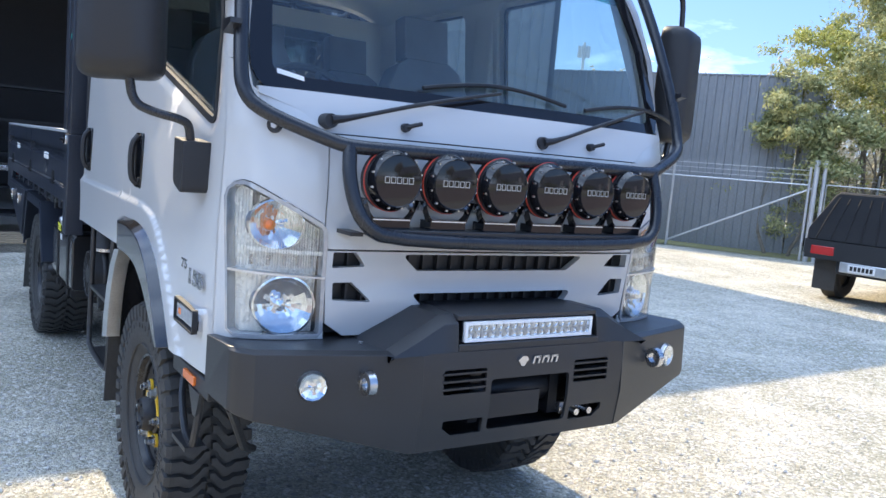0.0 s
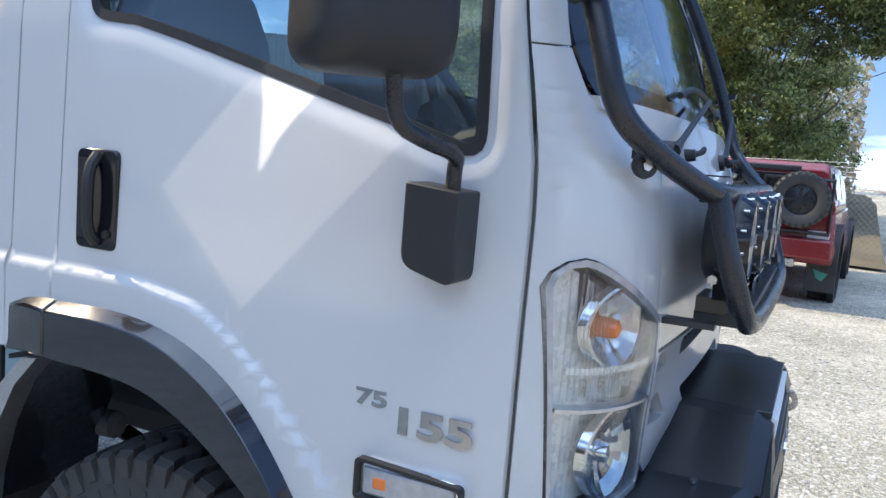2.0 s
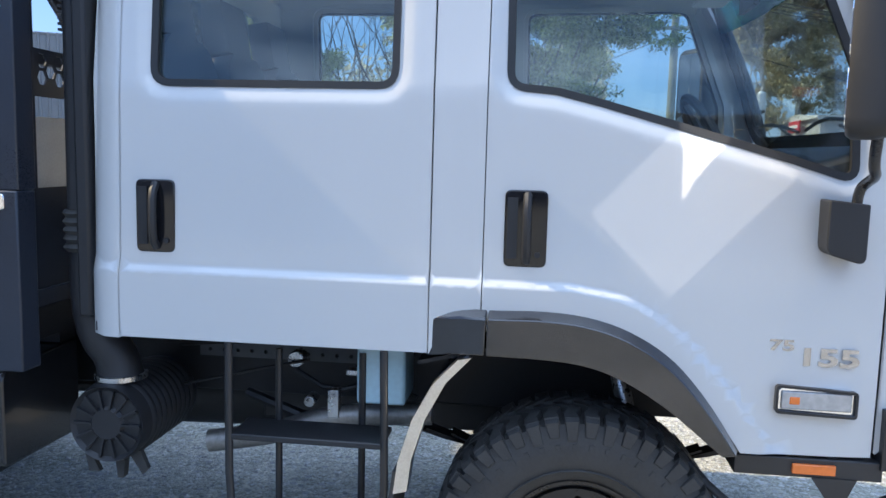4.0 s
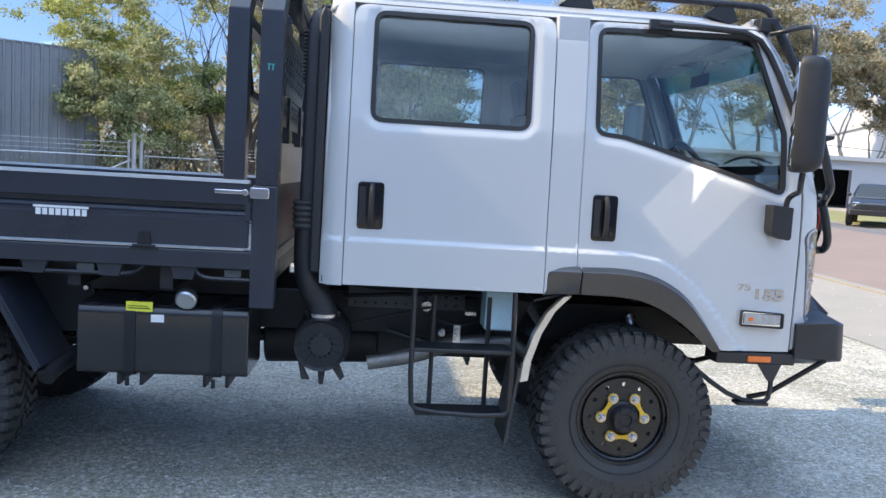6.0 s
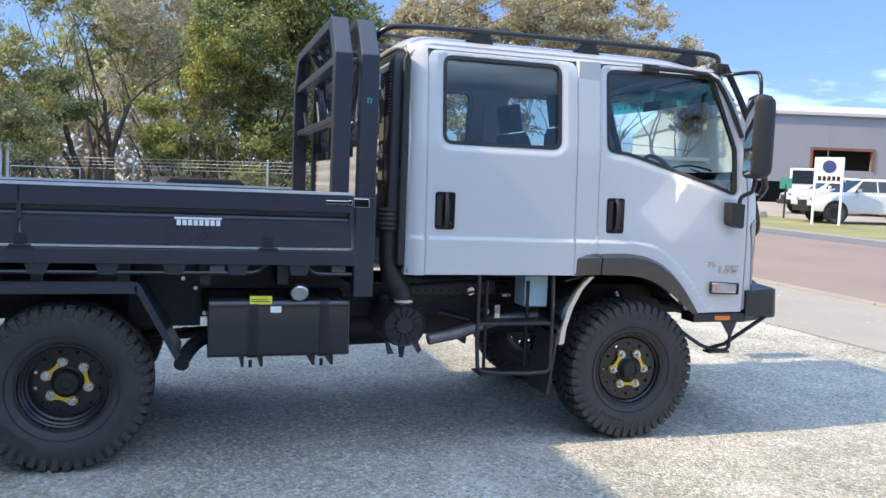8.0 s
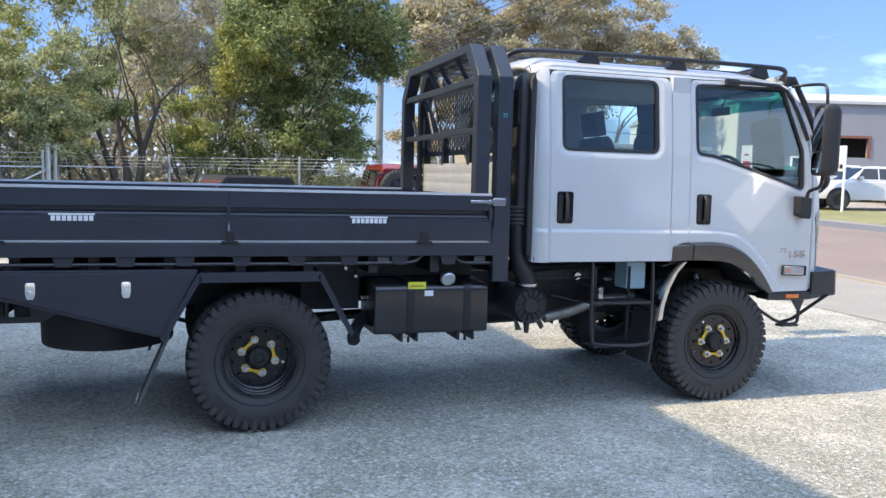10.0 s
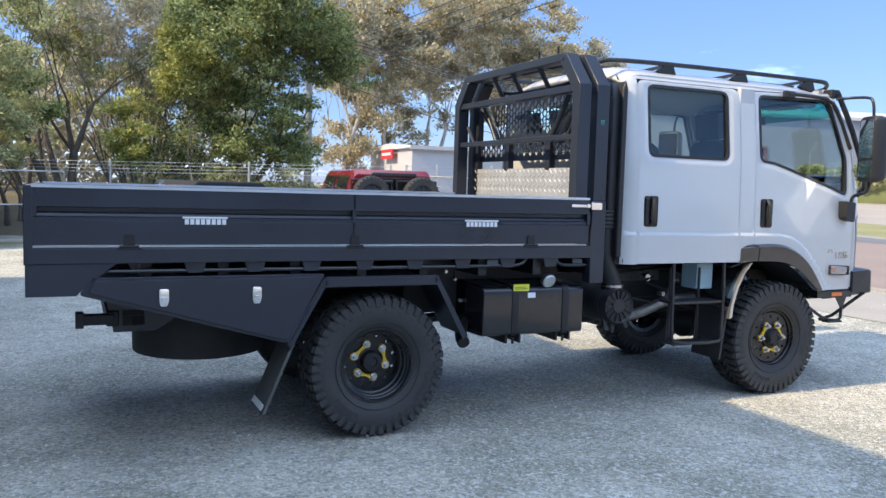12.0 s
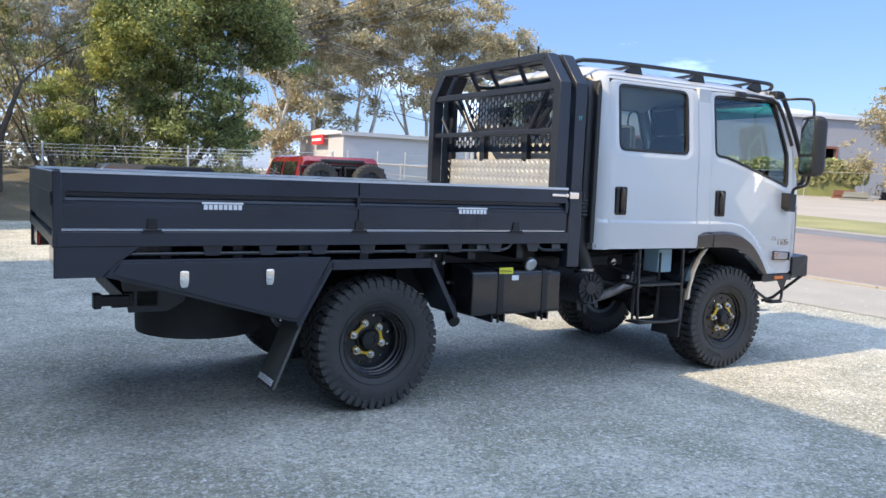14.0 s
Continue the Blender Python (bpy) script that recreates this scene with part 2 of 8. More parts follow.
LABEL = mat("white_sticker", (0.8, 0.8, 0.8), 0.5, vary=0.04)
ORANGE = mat("orange_lens", (0.75, 0.18, 0.03), 0.15, vary=0.1, coat=0.4)
REDL = mat("red_lens", (0.45, 0.02, 0.02), 0.15, vary=0.1, coat=0.4)
REDRING = mat("red_anodised_ring", (0.62, 0.06, 0.03), 0.35, 0.0, vary=0.1)
SEATM = mat("seat_cloth", (0.15, 0.16, 0.19), 0.85, vary=0.2, fine=300, bump=0.1)
INTER = mat("cabin_plastic_grey", (0.50, 0.51, 0.52), 0.7, vary=0.08, fine=200)
DASH = mat("dashboard_dark", (0.05, 0.05, 0.055), 0.65, vary=0.1, fine=250)
BELLOWS = mat("grey_duct", (0.09, 0.095, 0.1), 0.6, vary=0.15)
GREYLENS = mat("grey_clear_lens", (0.42, 0.43, 0.45), 0.12, 0.4, vary=0.15, scale=40)
BADGE = mat("dark_chrome", (0.50, 0.50, 0.52), 0.2, 1.0, vary=0.1)
GREENP = mat("coolant_bottle", (0.45, 0.62, 0.68), 0.4, vary=0.1)
GLASS = glass_mat("tinted_side_glass", (0.85, 0.91, 0.91))
WSGLASS = glass_mat("windscreen_glass", (0.91, 0.95, 0.94))
SHADEGL = glass_mat("teal_shade_band", (0.28, 0.66, 0.62))
LENS = glass_mat("lamp_lens", (0.93, 0.95, 0.96), 0.05)
FLUTE = glass_mat("fluted_lens", (0.96, 0.96, 0.95), 0.12, 1.9)
POLEW = mat("weathered_pole", (0.22, 0.225, 0.205), 0.9, scale=2, fine=20, vary=0.15, bump=0.3)
# white of the far hall's end wall, with the sun on it put into the colour
SUNWALL = mat("sunlit_wall_white", (0.72, 0.72, 0.72), 0.5, vary=0.08, scale=4)
GROUND = gravel_mat("crushed_rock", (0.455, 0.44, 0.37), (0.655, 0.625, 0.54))
DUSTYRUB = mat("dusty_rubber", (0.085, 0.085, 0.078), 0.75, vary=0.35, scale=5, fine=80, bump=0.05)
STONE = mat("loose_stone", (0.56, 0.54, 0.50), 0.9, vary=0.65, scale=30, fine=200)
CONC = mat("concrete", (0.33, 0.30, 0.255), 0.9, vary=0.12, scale=1.5, fine=60, bump=0.3)
ROAD = mat("reddish_asphalt", (0.27, 0.205, 0.17), 0.9, vary=0.15, scale=0.6, fine=40, bump=0.3)
ROAD2 = mat("grey_asphalt", (0.17, 0.165, 0.165), 0.9, vary=0.15, scale=0.6, fine=40, bump=0.3)
YARD = mat("dusty_yard", (0.30, 0.26, 0.215), 0.95, vary=0.15, scale=0.35, fine=9, bump=0.3, color2=(0.42, 0.365, 0.30))
GRASS = mat("dry_lawn", (0.15, 0.155, 0.055), 0.95, scale=0.5, fine=18, bump=0.8, color2=(0.36, 0.33, 0.15))
DIRT = mat("leaf_litter", (0.09, 0.075, 0.05), 0.95, scale=1.2, fine=25, bump=0.8, color2=(0.2, 0.17, 0.11))
GALV = mat("galvanised", (0.55, 0.56, 0.57), 0.45, 0.6, vary=0.12, scale=6, fine=90)
SHEET = mat("grey_corrugated_steel", (0.26, 0.275, 0.29), 0.5, 0.2, vary=0.1, scale=0.9, fine=8)
WALLW = mat("pale_render_wall", (0.46, 0.47, 0.49), 0.8, vary=0.06, scale=0.5, fine=8)
WALLG = mat("grey_panel_wall", (0.27, 0.275, 0.30), 0.8, vary=0.06, scale=0.5, fine=8)
ROOFW = mat("white_roof", (0.5, 0.5, 0.5), 0.6, vary=0.05, scale=0.7)
# near-black for boards that paint the shade inside doorways and openings
DARKIN = mat("painted_dark_interior", (0.05, 0.05, 0.055), 0.9, vary=0.2)
BRICKR = mat("red_brown_frame", (0.22, 0.09, 0.06), 0.8, vary=0.1)
BARK = mat("bark", (0.13, 0.11, 0.085), 0.95, scale=3, fine=20, bump=0.7, color2=(0.30, 0.26, 0.21))
DBARK = mat("dark_bark", (0.055, 0.045, 0.037), 0.95, scale=3, fine=20, bump=0.7, color2=(0.15, 0.125, 0.10))
GUMBARK = mat("gum_bark", (0.32, 0.29, 0.25), 0.9, scale=2, fine=12, bump=0.4, color2=(0.55, 0.51, 0.45))
LEAF_G = leaf_mat("wattle_leaf", (0.19, 0.22, 0.09), (0.56, 0.55, 0.28))
LEAF_D = leaf_mat("dark_leaf", (0.07, 0.10, 0.045), (0.40, 0.44, 0.16))
LEAF_Y = leaf_mat("young_leaf", (0.24, 0.27, 0.07), (0.62, 0.60, 0.20))
TANKB = mat("tank_black", (0.020, 0.020, 0.022), 0.22, vary=0.15, scale=3, fine=200, coat=0.3)
HOTPIPE = mat("dull_steel_pipe", (0.30, 0.29, 0.28), 0.5, 0.8, vary=0.3, scale=8)
LEAF_B = leaf_mat("gum_leaf", (0.26, 0.25, 0.16), (0.62, 0.53, 0.34))
LEAF_S = leaf_mat("dry_scrub_leaf", (0.34, 0.31, 0.21), (0.62, 0.57, 0.43))
REDP = mat("red_car_paint", (0.19, 0.008, 0.014), 0.25, vary=0.1, coat=0.6)
CARW = mat("white_car_paint", (0.6, 0.6, 0.6), 0.3, vary=0.03, coat=0.5)
CARD = mat("dark_car_paint", (0.03, 0.035, 0.04), 0.3, vary=0.1, coat=0.5)
CARB = mat("blue_grey_car_paint", (0.05, 0.07, 0.12), 0.3, vary=0.1, coat=0.5)
CANVAS = mat("black_canvas", (0.014, 0.014, 0.016), 0.8, vary=0.3, scale=4, fine=60, bump=0.2)
MAROON = mat("maroon_canvas", (0.07, 0.018, 0.022), 0.6, vary=0.2, scale=4, bump=0.2)
CARGL = mat("car_window_dark", (0.012, 0.014, 0.016), 0.04, vary=0.0)
SIGNBL = mat("sign_blue", (0.04, 0.06, 0.2), 0.5, vary=0.05)
SIGNRD = mat("sign_red", (0.55, 0.03, 0.04), 0.5, vary=0.05)
SIGNGN = mat("sign_green", (0.05, 0.25, 0.2), 0.5, vary=0.05)
WOODP = mat("pallet_wood", (0.32, 0.24, 0.15), 0.9, scale=4, fine=40, vary=0.25)
TEAL = mat("teal_badge", (0.05, 0.35, 0.32), 0.4, vary=0.05)


# ---- mesh helpers ----
class MB:
    """Collects vertices and faces of one mesh."""

    def __init__(self):
        self.v, self.f, self.n = [], [], None

    def add(self, vs, fs):
        k = len(self.v)
        self.v += [tuple(p) for p in vs]
        self.f += [tuple(i + k for i in q) for q in fs]
        return self

    def box(self, lo, hi, m=None):
        (a, b, c), (d, e, f) = lo, hi
        vs = [Vector(p) for p in ((a, b, c), (d, b, c), (d, e, c), (a, e, c), (a, b, f), (d, b, f), (d, e, f), (a, e, f))]
        if m is not None:
            vs = [m @ p for p in vs]
        return self.add(vs, [(0, 3, 2, 1), (4, 5, 6, 7), (0, 1, 5, 4), (1, 2, 6, 5), (2, 3, 7, 6), (3, 0, 4, 7)])

    def cyl(self, p0, p1, r0, r1=None, n=16, caps=True):
        r1 = r0 if r1 is None else r1
        p0, p1 = Vector(p0), Vector(p1)
        ax = (p1 - p0).normalized()
        u = ax.orthogonal().normalized()
        w = ax.cross(u)
        vs = []
        for p, r in ((p0, r0), (p1, r1)):
            vs += [p + (u * math.cos(2 * math.pi * i / n) + w * math.sin(2 * math.pi * i / n)) * r for i in range(n)]
        fs = [(i, (i + 1) % n, n + (i + 1) % n, n + i) for i in range(n)]
        if caps:
            fs += [tuple(range(n))[::-1], tuple(range(n, 2 * n))]
        return self.add(vs, fs)

    def tube(self, path, r, n=10, closed=False, soft=0):
        """A round tube along a path, corners softened by soft rounds of corner cutting."""
        pts = [Vector(p) for p in path]
        for _ in range(soft):
            q = [] if closed else [pts[0]]
            for i in range(len(pts) if closed else len(pts) - 1):
                a, b = pts[i], pts[(i + 1) % len(pts)]
                q += [a.lerp(b, 0.25), a.lerp(b, 0.75)]
            if not closed:
                q.append(pts[-1])
            pts = q
        rs = r if isinstance(r, (list, tuple)) else [r] * len(pts)
        k = len(pts)
        up = None
        vs = []
        for i, p in enumerate(pts):
            a = pts[i - 1] if (i or closed) else p
            b = pts[(i + 1) % k] if (i < k - 1 or closed) else p
            d = (b - a).normalized()
            if up is None:
                up = d.orthogonal().normalized()
            up = (up - d * up.dot(d)).normalized()
            w = d.cross(up)
            vs += [p + (up * math.cos(2 * math.pi * j / n) + w * math.sin(2 * math.pi * j / n)) * rs[min(i, len(rs) - 1)] for j in range(n)]
        fs = []
        for i in range(k if closed else k - 1):
            for j in range(n):
                a, b = i * n + j, i * n + (j + 1) % n
                c, d = ((i + 1) % k) * n + (j + 1) % n, ((i + 1) % k) * n + j
                fs.append((a, b, c, d))
        if not closed:
            fs += [tuple(range(n))[::-1], tuple(range((k - 1) * n, k * n))]
        return self.add(vs, fs)

    def prism(self, poly, axis, d0, d1):
        """A flat outline pushed along an axis: 'y' takes (x, z), 'x' takes (y, z), 'z' takes (x, y)."""
        at = {"y": lambda a, b, d: (a, d, b), "x": lambda a, b, d: (d, a, b), "z": lambda a, b, d: (a, b, d)}[axis]
        n = len(poly)
        vs = [at(a, b, d0) for a, b in poly] + [at(a, b, d1) for a, b in poly]
        fs = [tuple(range(n)), tuple(range(2 * n - 1, n - 1, -1))] + [(i, i + n, (i + 1) % n + n, (i + 1) % n) for i in range(n)]
        return self.add(vs, fs)

    def lathe(self, prof, n=32, axis="y", centre=(0, 0, 0), closed=False):
        """Profile rows (radius, distance along the axis) turned round it."""
        vs, k = [], len(prof)
        for r, d in prof:
            for i in range(n):
                a = 2 * math.pi * i / n
                c, s = r * math.cos(a), r * math.sin(a)
                p = {"y": (c, d, s), "x": (d, c, s), "z": (c, s, d)}[axis]
                vs.append((p[0] + centre[0], p[1] + centre[1], p[2] + centre[2]))
        fs = [(i * n + j, i * n + (j + 1) % n, ((i + 1) % k) * n + (j + 1) % n, ((i + 1) % k) * n + j) for i in range(k if closed else k - 1) for j in range(n)]
        return self.add(vs, fs)

    def loft(self, rings, closed=True, caps=True):
        n = len(rings[0])
        vs = [p for r in rings for p in r]
        fs = [(i * n + j, i * n + (j + 1) % n, (i + 1) * n + (j + 1) % n, (i + 1) * n + j) for i in range(len(rings) - 1) for j in range(n if closed else n - 1)]
        if caps:
            fs += [tuple(range(n))[::-1], tuple(range((len(rings) - 1) * n, len(rings) * n))]
        return self.add(vs, fs)

    def sheet(self, us, vs_, fn):
        """A grid of fn(u, v)."""
        n = len(vs_)
        pts = [fn(u, v) for u in us for v in vs_]
        fs = [(i * n + j, (i + 1) * n + j, (i + 1) * n + j + 1, i * n + j + 1) for i in range(len(us) - 1) for j in range(n - 1)]
        return self.add(pts, fs)

    def mirrored(self):
        o = MB()
        o.v, o.f = [(x, -y, z) for x, y, z in self.v], [tuple(reversed(f)) for f in self.f]
        o.n = self.n and [(x, -y, z) for x, y, z in self.n]
        return o


def mesh_of(name, mb, material, angle=38, flip=False):
    me = bpy.data.meshes.new(name)
    me.from_pydata(mb.v, [], mb.f)
    me.update()
    if len(mb.v) < 60000:
        bm = bmesh.new()
        bm.from_mesh(me)
        bmesh.ops.recalc_face_normals(bm, faces=bm.faces)
        bm.to_mesh(me)
        bm.free()
    me.polygons.foreach_set("use_smooth", [True] * len(me.polygons))
    me.set_sharp_from_angle(angle=radians(angle))
    if mb.n:
        me.normals_split_custom_set_from_vertices(mb.n)
    me.materials.append(material)
    return me


SPLIT = {"frame_skirt", "guard_backing", "tread", "louvre", "cross_member", "chassis_rail", "tray_bearer", "sub_frame", "step_bar", "rack_beam", "tail_lamp", "hump_middle", "gate_upright",
         "rack_slat", "grille_rib", "insulator", "crossarm", "gate_post", "bumper_bolt", "frame_bolt", "antenna", "side_wall", "lens_block", "strap_foot", "bracket", "rack_brace", "rack_stay", "letter_bar", "canvas_fold", "wire", "fence_wire", "end_stop", "rack_aerial", "lens_flute", "bumper", "sign_mark", "gate_rail", "bracket_bolt", "bezel_bolt"}


def split(mb):
    """The separate pieces of a mesh builder."""
    root = list(range(len(mb.v)))

    def find(i):
        while root[i] != i:
            root[i] = root[root[i]]
            i = root[i]
        return i

    for f in mb.f:
        for i in f[1:]:
            root[find(i)] = find(f[0])
    out = {}
    for f in mb.f:
        o, idx = out.setdefault(find(f[0]), (MB(), {}))
        g = []
        for i in f:
            if i not in idx:
                idx[i] = len(o.v)
                o.v.append(mb.v[i])
            g.append(idx[i])
        o.f.append(tuple(g))
    return [o for o, _ in out.values()]


def part(name, mb, material, parent=None, label="", bevel=0.0, angle=38, at=None, solid=0.0):
    """One mesh object under a thing or a part; where its pieces can be told apart, an object for each."""
    if name in SPLIT and isinstance(mb, MB):
        got = split(mb)
        if len(got) > 1:
            for o in got[1:]:
                one_part(name, o, material, parent, label, bevel, angle, at, solid)
            mb = got[0]
    return one_part(name, mb, material, parent, label, bevel, angle, at, solid)


def one_part(name, mb, material, parent, label, bevel, angle, at, solid):
    ob = new(name, mb if isinstance(mb, bpy.types.Mesh) else mesh_of(name, mb, material, angle))
    if at is not None:
        ob.matrix_basis = at
    if parent is not None:
        ob.parent = parent
    if solid:
        s = ob.modifiers.new("thick", "SOLIDIFY")
        s.thickness, s.offset = solid, 0
    if bevel:
        b = ob.modifiers.new("edge", "BEVEL")
        b.width, b.segments, b.limit_method, b.angle_limit = bevel, 2, "ANGLE", radians(35)
    if label:
        ob["label"] = label
    return ob


def thing(name, label, category, group="", kind="", at=None):
    ob = new(name)
    ob.empty_display_size = 0.2
    if at is not None:
        ob.matrix_basis = at
    return tagged(ob, label, category, group, kind)


def fillet(pts, r, n=5):
    """Round the corners of a closed outline; r: one radius or one for each corner."""
    out, k = [], len(pts)
    for i, p in enumerate(pts):
        ri = r[i] if isinstance(r, (list, tuple)) else r
        p, a, b = Vector(p), Vector(pts[i - 1]), Vector(pts[(i + 1) % k])
        if ri <= 0:
            out.append(tuple(p))
            continue
        da, db = (a - p).normalized(), (b - p).normalized()
        half = max(0.05, da.angle(db) / 2)
        t = min(ri / math.tan(half), (a - p).length * 0.49, (b - p).length * 0.49)
        p0, p1 = p + da * t, p + db * t
        for j in range(n + 1):
            s = j / n
            q = p0.lerp(p, s).lerp(p.lerp(p1, s), s)
            out.append((q.x, q.y))
    return out


def inside(px, py, poly):
    res = np.zeros(len(px), bool)
    n = len(poly)
    for i in range(n):
        (x0, y0), (x1, y1) = poly[i], poly[(i + 1) % n]
        if y0 != y1:
            res ^= ((y0 > py) != (y1 > py)) & (px < (x1 - x0) * (py - y0) / (y1 - y0) + x0)
    return res


def dense(poly, step):
    out = []
    for i, p in enumerate(poly):
        a, b = Vector(p), Vector(poly[(i + 1) % len(poly)])
        k = max(1, int((b - a).length / step + 0.5))
        out += [tuple(a.lerp(b, j / k)) for j in range(k)]
    return out


def panel(outline, holes, fn, thick, step=0.05, extra=(), fair=False):
    """A sheet with holes: fn(u, v, d) puts the outline's plane onto its curved surface, d deep."""
    from mathutils.geometry import delaunay_2d_cdt
    loops = [dense(outline, step)] + [dense(h, step) for h in holes]
    pts, edges = [], []
    for lp in loops:
        k = len(pts)
        pts += lp
        edges += [(k + i, k + (i + 1) % len(lp)) for i in range(len(lp))]
    us, vs = [p[0] for p in outline], [p[1] for p in outline]
    gu, gv = np.meshgrid(np.arange(min(us), max(us), step), np.arange(min(vs), max(vs), step))
    cand = np.c_[gu.ravel(), gv.ravel()]
    if len(extra):
        cand = np.r_[cand, np.array(extra)]
    keep = inside(cand[:, 0], cand[:, 1], outline)
    for h in holes:
        keep &= ~inside(cand[:, 0], cand[:, 1], h)
    allp = np.array(pts)
    for c in cand[keep]:
        if np.min(np.abs(allp - c).sum(1)) > step * 0.35:
            pts.append(tuple(c))
    v, _, f, *_ = delaunay_2d_cdt([Vector(p) for p in pts], edges, [], 0, 1e-6)
    v = np.array([tuple(p) for p in v])
    f = np.array([q for q in f if len(q) == 3])
    c = v[f].mean(1)
    ok = inside(c[:, 0], c[:, 1], outline)
    for h in holes:
        ok &= ~inside(c[:, 0], c[:, 1], h)
    f = f[ok]
    n = len(v)
    mb = MB()
    verts = [fn(a, b, 0.0) for a, b in v] + [fn(a, b, thick) for a, b in v]
    faces = [tuple(int(i) for i in q) for q in f] + [tuple(int(i) + n for i in q[::-1]) for q in f]
    count = {}
    for q in f:
        for i in range(3):
            e = (int(q[i]), int(q[(i + 1) % 3]))
            count[tuple(sorted(e))] = None if tuple(sorted(e)) in count else e
    faces += [(e[1], e[0], e[0] + n, e[1] + n) for e in count.values() if e]
    mb.add(verts, faces)
    if fair:
        # the true surface's own normals, so that long triangles don't show in the gloss
        e, front = 0.003, []
        for i, (a, b) in enumerate(v):
            du = Vector(fn(a + e, b, 0.0)) - Vector(fn(a - e, b, 0.0))
            dv = Vector(fn(a, b + e, 0.0)) - Vector(fn(a, b - e, 0.0))
            q = du.cross(dv).normalized()
            front.append(q if q.dot(Vector(verts[i]) - Vector(verts[i + n])) > 0 else -q)
        mb.n = [tuple(q) for q in front] + [tuple(-q) for q in front]
    return mb


GZ = -0.025                                          # the yard beside the truck


def gz(x, y):
    """Height of the ground: level in the yard, rising gently towards the road."""
    d = 0.7 * x + 0.72 * (y - 8)
    d = (math.sqrt(d * d + 9) + d) / 2 - 0.35
    return GZ + 0.03 * max(0.0, min(d, 46.0))


# ---- the truck ----
truck = thing("truck", "white crew-cab four-wheel-drive truck with black tray on gravel", "truck", at=Matrix.Translation((0, 0, GZ)))
T = Matrix.Translation((0, 0, -GZ))


def tpart(name, mb, material, parent=None, label="", **k):
    if parent is None:
        k["at"] = T @ k["at"] if k.get("at") is not None else T
    return part(name, mb, material, parent or truck, label, **k)


def both(name, mb, material, parent=None, label="", **k):
    """The part on the near side and its mirror image on the far side."""
    a = tpart(name, mb, material, parent, label, **k)
    return a, tpart(name, mb.mirrored(), material, parent, label, **k)


CREASE_X, CREASE_Z = [-1.6, -0.05, 0.1, 0.2, 0.3, 0.4, 0.5, 0.6], [1.275, 1.27, 1.245, 1.195, 1.115, 1.005, 0.88, 0.74]


WINDOWS = []


def recess(x, z):
    """How near a point of the side is to a window: 1 in it, 0 beyond a hand's width."""
    best = 1.0
    for a, b in WINDOWS:
        if x < a[:, 0].min() - 0.08 or x > a[:, 0].max() + 0.08 or z < a[:, 1].min() - 0.08 or z > a[:, 1].max() + 0.08:
            continue
        if inside(np.array([x]), np.array([z]), a)[0]:
            return 1.0
        p, e = np.array([x, z]) - a, b - a
        s = np.clip((p * e).sum(1) / np.maximum(1e-12, (e * e).sum(1)), 0, 1)
        best = min(best, float(np.sqrt(((p - e * s[:, None]) ** 2).sum(1).min())) / 0.062)
    return 1 - best * best * (3 - 2 * best)


def side_y(x, z):
    """Half width of the cab at a point of its side."""
    w = np.interp(z, [0.7, 1.0, 1.3, 1.84, 2.30, 2.37, 2.42], [0.948, 0.952, 0.953, 0.936, 0.888, 0.872, 0.84])
    t = (np.interp(x, CREASE_X, CREASE_Z) - z) / 0.024
    t = min(1.0, max(0.0, t + 0.5))
    w += 0.016 * t * t * (3 - 2 * t)
    if x > 0.55:
        w -= 0.018 * ((x - 0.55) / 0.27) ** 2
    if z > 1.5 and WINDOWS:
        w -= 0.013 * recess(x, z)
    if x < -1.46:
        w -= 0.05 * ((-1.46 - x) / 0.09) ** 2
    return float(w)


def on_side(u, v, d):
    return (u, -(side_y(u, v) - d), v)


def front_x(y, z):
    """How far the cab's nose reaches at a point of its front; it turns into the cab's side at the corners."""
    a = min(abs(y), 0.9329)
    x = 1.03 - 0.02 * (min(a, 0.66) / 0.66) ** 2
    if a > 0.6:
        x -= 0.19 * (1 - (1 - ((a - 0.6) / 0.333) ** 2.2) ** (1 / 2.2))
    fade = max(0.0, 1 - (a / 0.93) ** 5)
    return x - fade * float(np.interp(z, [0.9, 1.0, 1.12, 1.25, 1.45, 1.6, 1.72], [0.02, 0.018, 0.012, 0.0, 0.008, 0.03, 0.06]))


SEAM_Z, SEAM_X = [1.50, 1.60, 1.70, 1.85, 2.02, 2.24, 2.37, 2.43], [0.82, 0.815, 0.80, 0.775, 0.75, 0.665, 0.575, 0.53]


def corner_x(u, v):
    """The nose's surface carried up the corner into the leaning front pillar."""
    x = front_x(u, v)
    if v > 1.5 and abs(u) > 0.6:
        lean = float(np.interp(v, [1.50, 1.60, 1.72, 1.80, 2.0, 2.24, 2.43], [1.0, 1.0, 0.9, 0.68, 0.58, 0.35, 0.35]))
        to = float(np.interp(v, SEAM_Z, SEAM_X)) + (x - 0.82) * lean
        x += (to - x) * min(1.0, (abs(u) - 0.6) / 0.15)
    return x


def on_front(u, v, d):
    w = side_y(0.82 if v < 1.5 else float(np.interp(v, SEAM_Z, SEAM_X)), v) / 0.9345
    w = 1 + (w - 1) * min(1.0, abs(u) / 0.9)
    s = (corner_x(u + 0.002, v) - corner_x(u - 0.002, v)) / 0.004
    k = d / math.sqrt(1 + s * s)
    return (corner_x(u, v) - k, u * w + k * s, v)


def screen_x(y, z):
    """The windscreen's surface."""
    a = abs(y) / 0.88
    return float(np.interp(z, [1.60, 1.70, 2.05, 2.40, 2.46], [0.985, 0.955, 0.83, 0.655, 0.62])) - 0.045 * a * a - 0.03 * a ** 6


